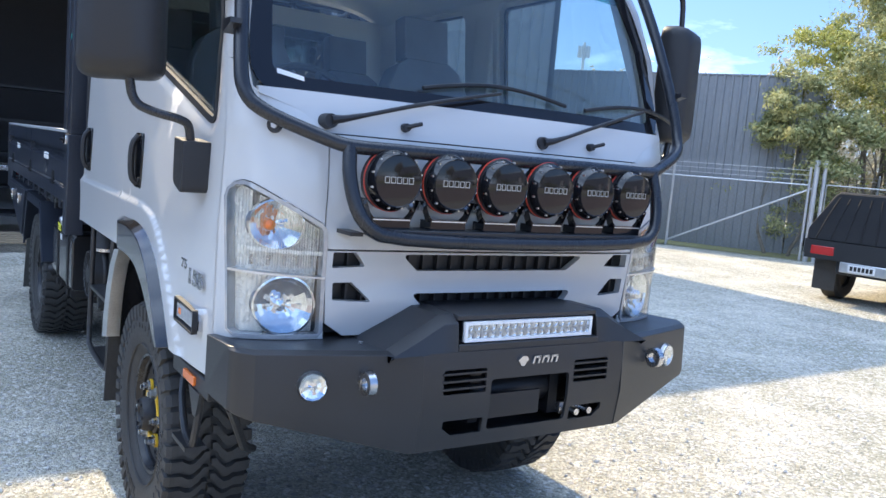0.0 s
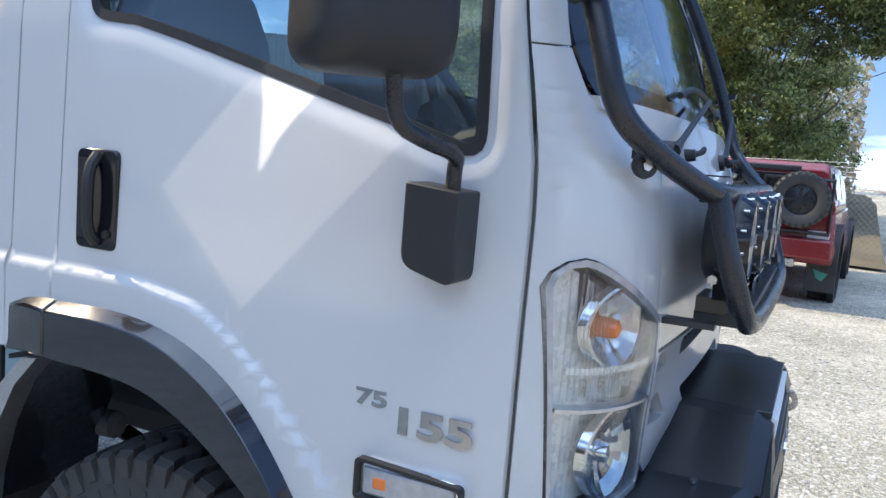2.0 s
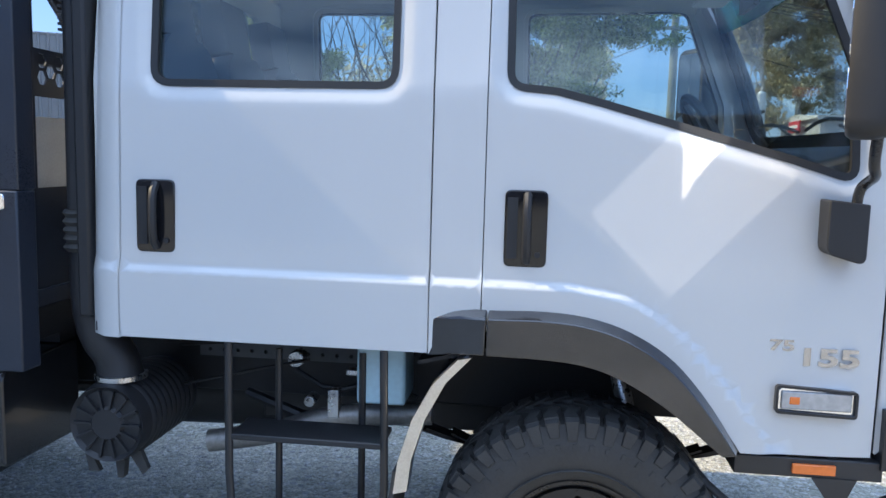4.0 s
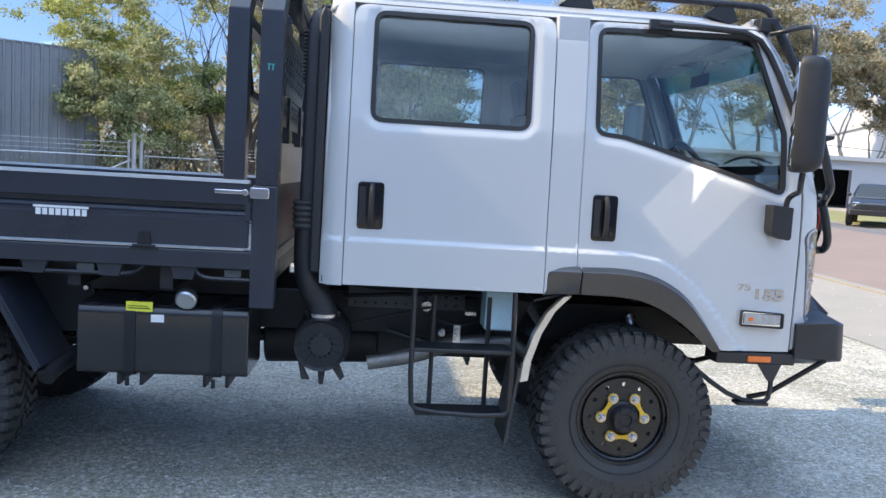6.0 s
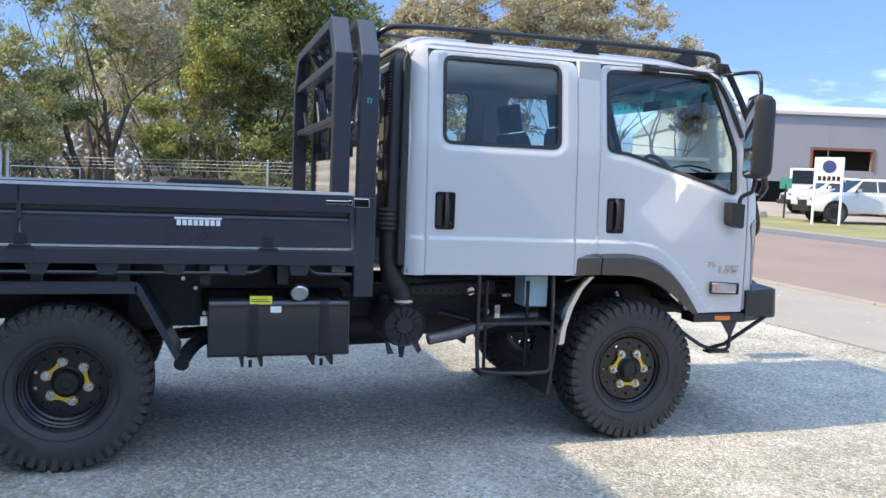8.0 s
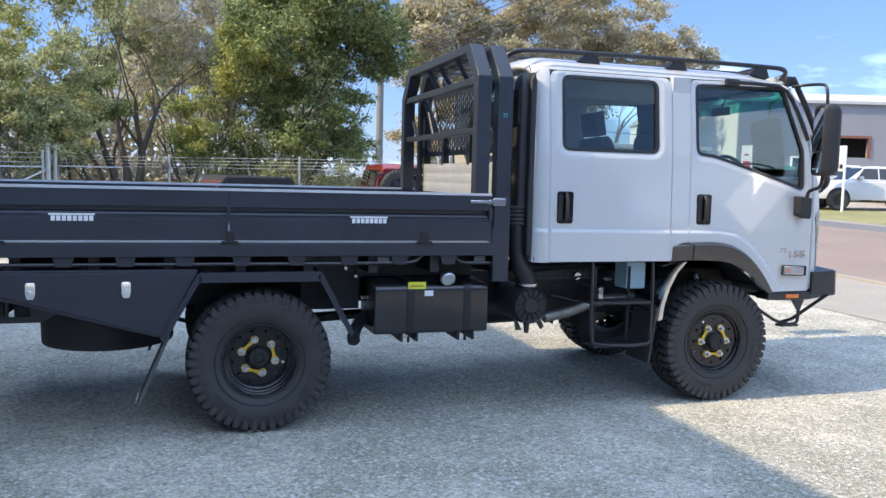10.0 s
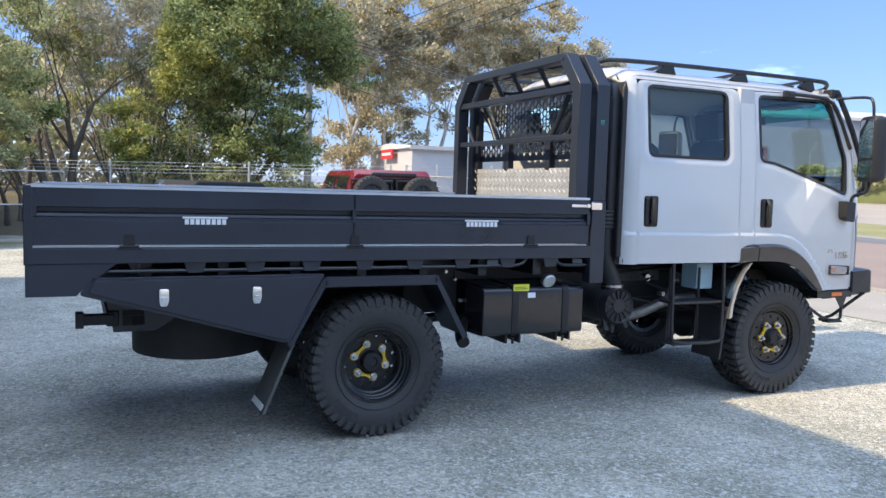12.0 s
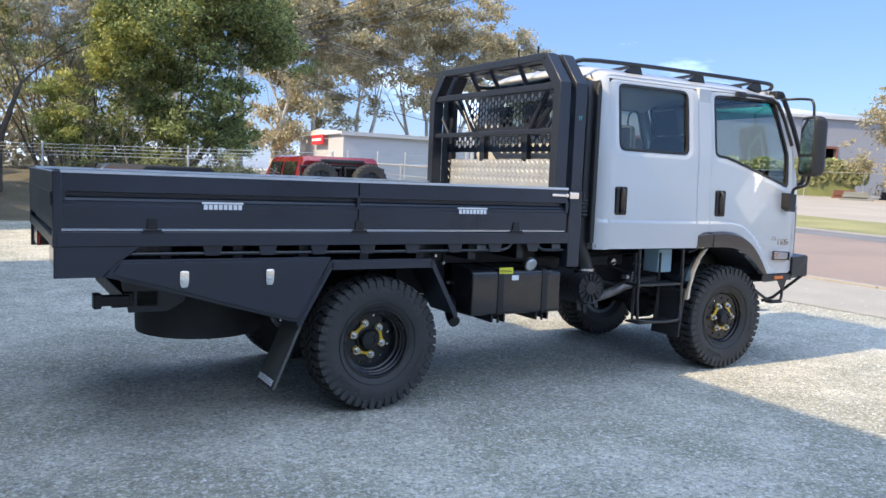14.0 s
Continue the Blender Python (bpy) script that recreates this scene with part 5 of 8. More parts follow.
def rim_meshes(face):
    """face: how far out the wheel's centre stands, from the tyre's middle."""
    o = -0.108
    rim = MB().lathe([(0.236, o - 0.006), (0.240, o - 0.012), (0.228, o - 0.010), (0.222, o + 0.01), (0.214, o + 0.016), (0.212, o + 0.035), (0.203, o + 0.040), (0.200, min(o + 0.075, face)), (0.190, min(o + 0.08, face + 0.002)), (0.188, face + 0.004), (0.20, 0.1), (0.236, 0.11)], 48, "y")
    m1 = mesh_of("rim", rim, RIM, 30)
    m2 = mesh_of("rim_disc", disc_holes(0.05, 0.201, 12, 0.168, 0.011, face), RIM, 30)
    hub = MB().lathe([(0.085, face + 0.004), (0.085, face - 0.014), (0.072, face - 0.022), (0.068, face - 0.055), (0.060, face - 0.066), (0.034, face - 0.068), (0.03, face - 0.060), (0.001, face - 0.060)], 28, "y")
    for k in range(6):
        a = 2 * math.pi * k / 6
        hub.cyl((0.052 * math.cos(a), face - 0.064, 0.052 * math.sin(a)), (0.052 * math.cos(a), face - 0.074, 0.052 * math.sin(a)), 0.007, n=6)
    m3 = mesh_of("hub", hub, UNDER, 30)
    nut = MB().cyl((0, face + 0.0, 0), (0, face - 0.008, 0), 0.028, n=16).cyl((0, face - 0.020, 0), (0, face - 0.026, 0), 0.023, n=16).cyl((0, face - 0.01, 0), (0, face - 0.045, 0), 0.018, 0.016, 6).cyl((0, face - 0.04, 0), (0, face - 0.055, 0), 0.010, n=8)
    m4 = mesh_of("wheel_nut", nut, STEEL, 30)
    link = MB()
    for s in (-1, 1):
        link.lathe([(0.020, face - 0.010), (0.0275, face - 0.010), (0.0275, face - 0.020), (0.020, face - 0.020)], 16, "y", (s * 0.056, 0, 0), closed=True)
    link.prism([(-0.038, -0.016), (-0.01, -0.008), (0.01, -0.008), (0.038, -0.016), (0.038, 0.016), (0.01, 0.010), (-0.01, 0.010), (-0.038, 0.016)], "y", face - 0.024, face - 0.010)
    m5 = mesh_of("nut_link", link, YELLOW, 30)
    return m1, m2, m3, m4, m5


RIMS = {True: rim_meshes(-0.085), False: rim_meshes(0.045)}


def wheel(x, y, front, spin):
    near = y < 0
    m1, m2, m3, m4, m5 = RIMS[front]
    w = part("wheel", m1, None, truck, "black steel wheel with mud-terrain tyre and yellow nut links", at=T @ pose(x, y, 0.43, 0, 0, 0 if near else 180) @ pose(0, 0, 0, 0, spin, 0))
    part("tyre", TYRE, None, w, "chunky black mud-terrain tyre")
    tagged(part("tread_block", TREAD, None, w), kind="stuff")
    part("rim_disc", m2, None, w)
    part("hub", m3, None, w)
    for k in range(6):
        a = math.pi * k / 3
        part("wheel_nut", m4, None, w, at=Matrix.Translation((0.112 * math.cos(a), 0, 0.112 * math.sin(a))))
    for k in range(3):
        a = 2 * math.pi * k / 3 + math.pi / 2
        part("nut_link", m5, None, w, "yellow nut link", at=pose(0.097 * math.cos(a), 0, 0.097 * math.sin(a), 0, 90 - math.degrees(a), 0))


wheel(0.0, -0.795, True, 180)
wheel(0.0, 0.795, True, 140)
wheel(-3.395, -0.795, False, 197)
wheel(-3.395, 0.795, False, 80)

# ---- chassis ----
rails = MB()
for s in (-1, 1):
    rails.box((-4.93, s * 0.36 - 0.035, 0.72), (0.85, s * 0.36 + 0.035, 0.93))
tpart("chassis_rail", rails, UNDER, bevel=0.006)
xm = MB()
for x in (-4.85, -4.3, -3.4, -2.5, -1.6, -0.8, 0.3):
    xm.box((x - 0.04, -0.36, 0.76), (x + 0.04, 0.36, 0.88))
tpart("cross_member", xm, UNDER)
for x in (0.0, -3.395):
    ax = MB().cyl((x, -0.72, 0.43), (x, 0.72, 0.43), 0.065, n=14).lathe([(0.001, -0.16), (0.10, -0.14), (0.17, -0.06), (0.17, 0.06), (0.10, 0.14), (0.001, 0.16)], 20, "x", (x, 0.1, 0.43))
    a_ob = tpart("axle", ax, UNDER)
    for s in (-1, 1):
        lf = MB()
        for k in range(5):
            L = 0.62 - 0.09 * k
            lf.loft([[(x + t * L, s * 0.45 - 0.035, 0.56 + 0.10 * t * t - 0.014 * k), (x + t * L, s * 0.45 + 0.035, 0.56 + 0.10 * t * t - 0.014 * k), (x + t * L, s * 0.45 + 0.035, 0.568 + 0.10 * t * t - 0.014 * k), (x + t * L, s * 0.45 - 0.035, 0.568 + 0.10 * t * t - 0.014 * k)] for t in np.linspace(-1, 1, 9)])
        part("leaf_spring", lf, UNDER, a_ob)
        part("shock_absorber", MB().cyl((x + 0.25, s * 0.55, 0.45), (x + 0.15, s * 0.42, 0.88), 0.032, n=12), STEEL if x == 0 else UNDER, a_ob)
tpart("gearbox", MB().box((-1.25, -0.2, 0.55), (0.2, 0.22, 0.95)).cyl((-1.9, 0, 0.6), (-1.2, 0, 0.62), 0.16, n=18).cyl((-3.4, 0.05, 0.5), (-1.9, 0.0, 0.6), 0.04, n=10), UNDER, bevel=0.03)
# pierced plate under the cab
tpart("pierced_plate", panel([(-1.42, 0.86), (-0.78, 0.86), (-0.78, 1.0), (-1.42, 1.0)], [[(x + 0.008 * math.cos(a), z + 0.008 * math.sin(a)) for a in np.linspace(0, 6.28, 8, endpoint=False)] for x in np.arange(-1.38, -0.8, 0.055) for z in (0.885, 0.93, 0.975)], lambda u, v, d: (u, -0.42 + d, v), 0.006, 0.1), BELLOWS)
tpart("coolant_bottle", MB().box((-0.72, -0.80, 0.83), (-0.56, -0.62, 1.035)).cyl((-0.64, -0.71, 1.03), (-0.64, -0.71, 1.05), 0.03, n=12), GREENP, label="pale blue plastic coolant bottle", bevel=0.02)
pipes = MB().tube([(-1.30, -0.62, 0.60), (-1.05, -0.60, 0.64), (-0.85, -0.60, 0.72), (-0.5, -0.58, 0.74)], 0.04, 12, soft=2)
tpart("exhaust_pipe", pipes, HOTPIPE, label="heat-stained steel exhaust pipe")
hs = MB().tube([(-1.45, -0.52, 0.93), (-1.0, -0.50, 0.96), (-0.5, -0.55, 0.98)], 0.012, 8, soft=1).tube([(-1.4, -0.6, 0.80), (-1.1, -0.62, 0.88), (-0.95, -0.55, 0.9)], 0.006, 6).tube([(-1.0, -0.55, 0.86), (-0.85, -0.6, 0.80), (-0.7, -0.55, 0.84), (-0.55, -0.6, 0.8)], 0.010, 8, soft=1)
hs.tube([(-1.5, -0.45, 1.0), (-1.2, -0.48, 0.97), (-0.9, -0.45, 1.0), (-0.6, -0.5, 0.93)], 0.014, 8, soft=1).tube([(-1.2, -0.5, 0.75), (-0.9, -0.58, 0.68), (-0.7, -0.5, 0.7)], 0.02, 8, soft=1)
tpart("hose", hs, UNDER)
fit_ = MB().cyl((-0.92, -0.6, 0.78), (-0.92, -0.66, 0.78), 0.02, n=10).box((-0.86, -0.64, 0.72), (-0.82, -0.60, 0.82)).cyl((-1.0, -0.5, 0.9), (-1.0, -0.56, 0.9), 0.03, n=12).box((-0.80, -0.62, 0.87), (-0.74, -0.58, 0.89))
tpart("bracket", fit_, STEEL, bevel=0.003)
# air cleaner with duct and raised intake
ac = tpart("air_cleaner", MB().lathe([(0.001, 0.0), (0.05, 0.0), (0.06, 0.012), (0.112, 0.012), (0.126, 0.0), (0.132, 0.02), (0.132, 0.40), (0.12, 0.42), (0.001, 0.42)], 32, "y", (-1.53, -0.905, 0.74)), PLAST, label="round black air cleaner canister", angle=30)
fins = MB()
for k in range(14):
    a = 2 * math.pi * k / 14
    fins.box((0.05, -0.012, -0.004), (0.115, 0.0, 0.004), Matrix.Translation((-1.53, -0.895, 0.74)) @ pose(0, 0, 0, 0, math.degrees(a), 0))
for k in range(9):
    fins.lathe([(0.132, 0.06 + 0.036 * k), (0.139, 0.07 + 0.036 * k), (0.139, 0.08 + 0.036 * k), (0.132, 0.09 + 0.036 * k)], 32, "y", (-1.53, -0.905, 0.74))
part("canister_rib", fins, PLAST, ac)
part("dust_valve", MB().prism([(-1.545, 0.61), (-1.505, 0.61), (-1.515, 0.53), (-1.535, 0.53)], "y", -0.83, -0.80).prism([(-1.64, 0.66), (-1.61, 0.62), (-1.58, 0.56), (-1.62, 0.56)], "y", -0.86, -0.84).prism([(-1.44, 0.65), (-1.41, 0.58), (-1.43, 0.56), (-1.47, 0.62)], "y", -0.86, -0.84), RUBBER, ac)
part("band_clamp", MB().cyl((-1.53, -0.80, 0.872), (-1.53, -0.80, 0.888), 0.085, n=24), STEEL, ac, "bright steel hose clamp")
sn = tpart("intake_snorkel", MB().loft([[(x + a, y + b, z) for a, b in fillet([(-0.047 * k, -0.070 * k), (0.047 * k, -0.070 * k), (0.047 * k, 0.070 * k), (-0.047 * k, 0.070 * k)], 0.025, 3)] for x, y, z, k in ((-1.615, -0.82, 1.44, 1.0), (-1.612, -0.82, 2.22, 1.0), (-1.605, -0.81, 2.29, 0.97), (-1.595, -0.80, 2.335, 0.85), (-1.585, -0.78, 2.36, 0.55))]), PLAST, label="black raised air intake behind cab", angle=50)
slats = MB()
for k in range(14):
    slats.box((-1.672, -0.880, 2.0 + 0.018 * k), (-1.64, -0.76, 2.008 + 0.018 * k))
part("intake_slat", slats, PLAST, sn)
bel = MB().lathe([(0.066 + 0.01 * (k % 2), 1.30 + 0.014 * k) for k in range(11)], 24, "z", (-1.625, -0.82, 0))
part("bellows", bel, RUBBER, sn, "ribbed rubber bellows")
part("intake_duct", MB().tube([(-1.625, -0.82, 1.31), (-1.625, -0.82, 1.12), (-1.60, -0.82, 1.02), (-1.545, -0.80, 0.95), (-1.53, -0.80, 0.86)], [0.06, 0.06, 0.06, 0.06, 0.062, 0.066, 0.07, 0.072, 0.075, 0.08, 0.08, 0.08], 18, soft=1), PLAST, sn)
# side step ladder
st = tpart("side_step", MB().tube([(-1.09, -0.955, 1.05), (-1.088, -0.96, 0.50), (-1.05, -0.965, 0.45), (-0.63, -0.965, 0.435), (-0.59, -0.96, 0.48), (-0.60, -0.955, 1.05)], 0.013, 10, soft=1), BLACK, label="black tube access step under rear door")
part("tread", MB().box((-1.085, -0.965, 0.742), (-0.60, -0.80, 0.762)).box((-1.06, -0.965, 0.43), (-0.62, -0.80, 0.445)), BLACK, st, bevel=0.004)
part("step_bar", MB().tube([(-0.98, -0.80, 1.0), (-0.98, -0.80, 0.44)], 0.012, 8).tube([(-0.70, -0.80, 1.0), (-0.70, -0.80, 0.44)], 0.012, 8), BLACK, st)
# fuel tank
tank_prof = fillet([(-0.935, 0.575), (-0.935, 0.905), (-0.50, 0.925), (-0.50, 0.565)], [0.03, 0.045, 0.04, 0.03])
tk = tpart("fuel_tank", MB().prism(tank_prof, "x", -2.665, -1.870), TANKB, label="black rectangular fuel tank with yellow label", bevel=0.008)
for x in (-2.42, -2.02):
    sp = grown(tank_prof, 0.006)
    part("tank_strap", MB().prism(sp, "x", x - 0.025, x + 0.025), UNDER, tk)
    part("strap_foot", MB().box((x - 0.06, -0.92, 0.52), (x - 0.045, -0.45, 0.575)).box((x + 0.045, -0.92, 0.52), (x + 0.06, -0.45, 0.575)).cyl((x - 0.01, -0.93, 0.56), (x - 0.01, -0.93, 0.52), 0.01, n=8), UNDER, tk)
part("tank_label", MB().box((-2.44, -0.9385, 0.878), (-2.318, -0.9365, 0.925), None), YLABEL, tk, "bright yellow sticker")
part("tank_sticker", MB().box((-2.325, -0.9385, 0.83), (-2.265, -0.9365, 0.866)), LABEL, tk, "white sticker")
tpn = MB().box((-2.43, -0.940, 0.892), (-2.33, -0.939, 0.896)).box((-2.43, -0.940, 0.903), (-2.34, -0.939, 0.906))
part("label_bar", tpn, UNDER, tk)
part("filler_cap", MB().lathe([(0.05, 0.0), (0.052, 0.012), (0.05, 0.035), (0.042, 0.042), (0.001, 0.042)], 20, "y", (0, 0, 0)), ALLOY, tk, "ribbed grey filler cap", at=pose(-2.165, -0.915, 0.955, 205, 0, 0))
# tail pipe, rear guard frame
tpart("tail_pipe", MB().tube([(-2.55, -0.55, 0.66), (-2.70, -0.68, 0.645), (-2.79, -0.86, 0.575), (-2.80, -0.93, 0.545)], 0.042, 14, soft=2), UNDER, label="black exhaust tail pipe")


# ---- tray ----
TX0, TX1 = -5.375, -1.80
tray = tpart("tray", MB().box((TX0, -0.93, 1.10), (TX1, 0.93, 1.16)), TRAYB, label="black steel tray with drop sides and light upper edges", bevel=0.004)


def rel(name, mb, material, label="", **k):
    return part(name, mb, material, tray, label, **k)


rel("tray_floor", MB().box((TX0 + 0.03, -0.93, 1.165), (TX1 - 0.02, 0.93, 1.185)), ALLOY, "checker-plate aluminium tray floor")
for s in (1, -1):
    f = (lambda m: m) if s == 1 else (lambda m: m.mirrored())
    for x0, x1 in ((-5.34, -3.600), (-3.588, -1.885)):
        prof = [(-0.985, 1.205), (-0.985, 1.330), (-0.978, 1.336), (-0.978, 1.352), (-0.964, 1.358), (-0.960, 1.372), (-0.948, 1.382), (-0.948, 1.404), (-0.987, 1.408), (-0.985, 1.505), (-0.938, 1.505), (-0.938, 1.205)]
        ob = rel("drop_side", f(MB().prism(prof, "x", x0, x1)), TRAYB, "black folded steel drop side", angle=25)
    rel("side_edge", f(MB().box((-5.34, -0.990, 1.506), (-1.885, -0.934, 1.522))), CHECK, "bare aluminium top edge")
    rel("end_stop", f(MB().box((-5.345, -0.9862, 1.355), (-5.315, -0.965, 1.41)).box((-1.90, -0.9862, 1.335), (-1.875, -0.96, 1.42)).box((-3.605, -0.9862, 1.335), (-3.583, -0.96, 1.42))), TRAYB)
    rel("rave_rail", f(MB().prism([(-0.992, 1.105), (-0.992, 1.185), (-0.975, 1.192), (-0.93, 1.192), (-0.93, 1.105)], "x", -5.36, -1.80)), TRAYB, "black tray side rail", bevel=0.003)
    rel("bright_line", f(MB().box((-5.34, -0.9875, 1.1925), (-1.90, -0.970, 1.1985))), ALLOY, "bright worn line on hinge edge")
    for hx in (-4.868, -3.588, -2.350):
        rel("hinge", f(MB().prism(fillet([(hx - 0.03, 1.195), (hx + 0.03, 1.195), (hx + 0.024, 1.262), (hx - 0.024, 1.262)], 0.006), "y", -0.995, -0.980).box((hx - 0.06, -0.999, 1.178), (hx + 0.065, -0.985, 1.190)).cyl((hx - 0.05, -0.998, 1.197), (hx + 0.05, -0.998, 1.197), 0.007, n=8)), UNDER)
    rel("corner_post", f(MB().box((-1.868, -0.995, 0.925), (-1.752, -0.90, 1.50))), TRAYB, "black front corner post", bevel=0.006)
    rel("over_latch", f(MB().box((-2.04, -1.0, 1.455), (-1.89, -0.985, 1.475)).prism(fillet([(-1.88, 1.44), (-1.79, 1.44), (-1.79, 1.49), (-1.88, 1.49)], 0.012), "y", -1.004, -0.992).cyl((-1.90, -1.003, 1.465), (-1.90, -0.985, 1.465), 0.016, n=10)), CHROME, "chrome over-centre latch", bevel=0.003)
    # tie rail with its brackets
    rel("tie_rail", f(MB().tube([(-5.0, -0.955, 1.058), (-4.4, -0.955, 1.058), (-2.50, -0.955, 1.055), (-2.40, -0.955, 1.062), (-2.36, -0.955, 1.105)], 0.012, 8, soft=1).tube([(-2.13, -0.955, 1.105), (-2.10, -0.955, 1.06), (-2.03, -0.955, 1.052), (-1.87, -0.955, 1.052)], 0.012, 8, soft=1)), TUBE)
    for k in range(8):
        x = -4.52 + 0.335 * k
        rel("rail_bracket", f(MB().prism([(x - 0.06, 1.106), (x + 0.06, 1.106), (x + 0.042, 1.045), (x - 0.042, 1.045)], "y", -0.972, -0.945)), TRAYB, bevel=0.002)
    for x in (-2.62, -1.95):
        rel("rail_tab", f(MB().box((x - 0.04, -0.962, 1.062), (x + 0.04, -0.945, 1.10))), BELLOWS, bevel=0.003)
    # tail skirt
    rel("tail_skirt", f(MB().prism([(-5.372, 0.932), (-5.13, 0.932), (-5.10, 0.965), (-4.93, 1.105), (-5.372, 1.105)], "y", -0.985, -0.955)), TRAYB, "black folded tail skirt", bevel=0.004)
    rel("tail_post", f(MB().box((-5.378, -0.990, 1.10), (-5.335, -0.93, 1.515))), TRAYB, bevel=0.004)
    # under-tray tool box
    bx = fillet([(-5.115, 0.935), (-5.05, 1.028), (-3.770, 1.028), (-3.985, 0.622), (-4.02, 0.622)], [0.01, 0.01, 0.01, 0.02, 0.02], 3)
    box_ob = rel("tool_box", f(MB().prism(bx, "y", -0.985, -0.62)), TRAYB, "black tapered under-tray tool box", bevel=0.005)
    lid = fillet([(-5.075, 0.950), (-5.035, 1.012), (-3.795, 1.012), (-3.995, 0.645), (-4.03, 0.645)], 0.008, 3)
    rel("tool_box_lid", f(MB().prism(lid, "y", -1.0, -0.985)), TRAYB, bevel=0.003)
    for x in (-4.69, -4.18):
        rel("lid_latch", f(MB().prism(fillet([(x - 0.026, 0.962), (x + 0.026, 0.962), (x + 0.026, 0.895), (x + 0.018, 0.865), (x - 0.018, 0.865), (x - 0.026, 0.895)], 0.012), "y", -1.012, -1.0).cyl((x, -1.016, 0.90), (x, -1.01, 0.90), 0.016, n=14).box((x - 0.02, -1.016, 0.93), (x + 0.02, -1.008, 0.955))), CHROME, "chrome paddle latch", bevel=0.002)
    # rear mudguard of flat folded plate
    gp = [(-3.985, 0.60), (-3.765, 0.995), (-3.03, 0.995), (-2.815, 0.60)]
    gd = MB()
    for (xa, za), (xb, zb) in zip(gp[:-1], gp[1:]):
        nrm = Vector((za - zb, xb - xa)).normalized() * 0.012
        gd.add([(xa, -0.98, za), (xb, -0.98, zb), (xb, -0.60, zb), (xa, -0.60, za), (xa + nrm.x, -0.98, za + nrm.y), (xb + nrm.x, -0.98, zb + nrm.y), (xb + nrm.x, -0.60, zb + nrm.y), (xa + nrm.x, -0.60, za + nrm.y)], [(0, 3, 2, 1), (4, 5, 6, 7), (0, 1, 5, 4), (1, 2, 6, 5), (2, 3, 7, 6), (3, 0, 4, 7)])
    rel("rear_mudguard", f(gd), TRAYB, "black folded plate mudguard")
    ge = MB()
    for (xa, za), (xb, zb) in zip(gp[:-1], gp[1:]):
        nrm = Vector((za - zb, xb - xa)).normalized() * 0.05
        ge.add([(xa, -0.985, za), (xb, -0.985, zb), (xb - nrm.x * 0.3, -0.985, zb - nrm.y), (xa - nrm.x * 0.3, -0.985, za - nrm.y), (xa, -0.97, za), (xb, -0.97, zb), (xb - nrm.x * 0.3, -0.97, zb - nrm.y), (xa - nrm.x * 0.3, -0.97, za - nrm.y)], [(0, 3, 2, 1), (4, 5, 6, 7), (0, 1, 5, 4), (1, 2, 6, 5), (2, 3, 7, 6), (3, 0, 4, 7)])
    rel("mudguard_lip", f(ge), TRAYB)
    fl = MB().prism([(-3.955, 0.62), (-3.935, 0.62), (-4.115, 0.190), (-4.135, 0.190)], "y", -0.96, -0.66)
    fo2 = rel("rear_flap", f(fl), DUSTYRUB, "dusty black rubber mud flap with pale writing bars")
    wr = MB()
    for k in range(9):
        y = -0.94 + 0.03 * k
        wr.prism([(-4.1115, 0.245), (-4.1085, 0.245), (-4.1240, 0.209), (-4.1270, 0.209)], "y", y, y + 0.02)
    rel("flap_bar", f(MB().add([(x - 0.012, y, z) for x, y, z in wr.v], wr.f)), LABEL, "white writing bars")
    bl = MB()
    for x, z in ((-2.80, 0.985), (-2.73, 0.93), (-2.68, 0.78)):
        bl.cyl((x, -0.60, z), (x, -0.63, z), 0.012, n=10)
    rel("frame_bolt", f(bl), STEEL)
rel("guard_backing", MB().box((-3.1, -0.59, 0.70), (-2.70, -0.57, 1.10)).box((-3.1, 0.57, 0.70), (-2.70, 0.59, 1.10)), UNDER)
rel("tail_board", MB().prism([(-5.378, 1.205), (-5.378, 1.505), (-5.345, 1.505), (-5.345, 1.205)], "y", -0.93, 0.93).box((-5.385, -0.93, 1.33), (-5.375, 0.93, 1.40)), TRAYB, "black tailboard")
rel("tail_edge", MB().box((-5.383, -0.93, 1.506), (-5.34, 0.93, 1.512)).box((-5.384, -0.93, 1.335), (-5.380, 0.93, 1.36)), ALLOY)
# board added to keep sunlight from leaking through under the cab
rel("front_board", MB().box((-1.83, -0.93, 1.16), (-1.812, 0.93, 1.50)), TRAYB, "black board added at tray front to stop sunlight")
tl = MB()
for s in (-1, 1):
    tl.box((-5.36, s * 0.72 - 0.2, 0.97), (-5.33, s * 0.72 + 0.2, 1.09))
rel("tail_lamp", tl, REDL, "red tail lamps under tray", bevel=0.01)
hitch = rel("tow_hitch", MB().box((-4.97, -0.62, 0.70), (-4.90, 0.62, 0.79)).box((-4.95, -0.055, 0.60), (-4.55, 0.055, 0.71)), UNDER, "black tow hitch bar", bevel=0.008)
part("tongue", MB().box((-5.10, -0.655, 0.715), (-4.93, -0.585, 0.775)).box((-5.135, -0.665, 0.70), (-5.09, -0.575, 0.79)), UNDER, hitch, bevel=0.006)
for s_ in (-1, 1):
    cheek = panel([(-4.99, 0.93), (-4.52, 0.93), (-4.60, 0.72), (-4.70, 0.66), (-4.93, 0.66)], [[(-4.88, 0.70), (-4.76, 0.70), (-4.76, 0.79), (-4.88, 0.79)]], lambda u, v, d, s_=s_: (u, s_ * (0.60 - d), v), 0.02, 0.2)
    part("hitch_cheek", cheek, TRAYB, hitch, bevel=0.003)
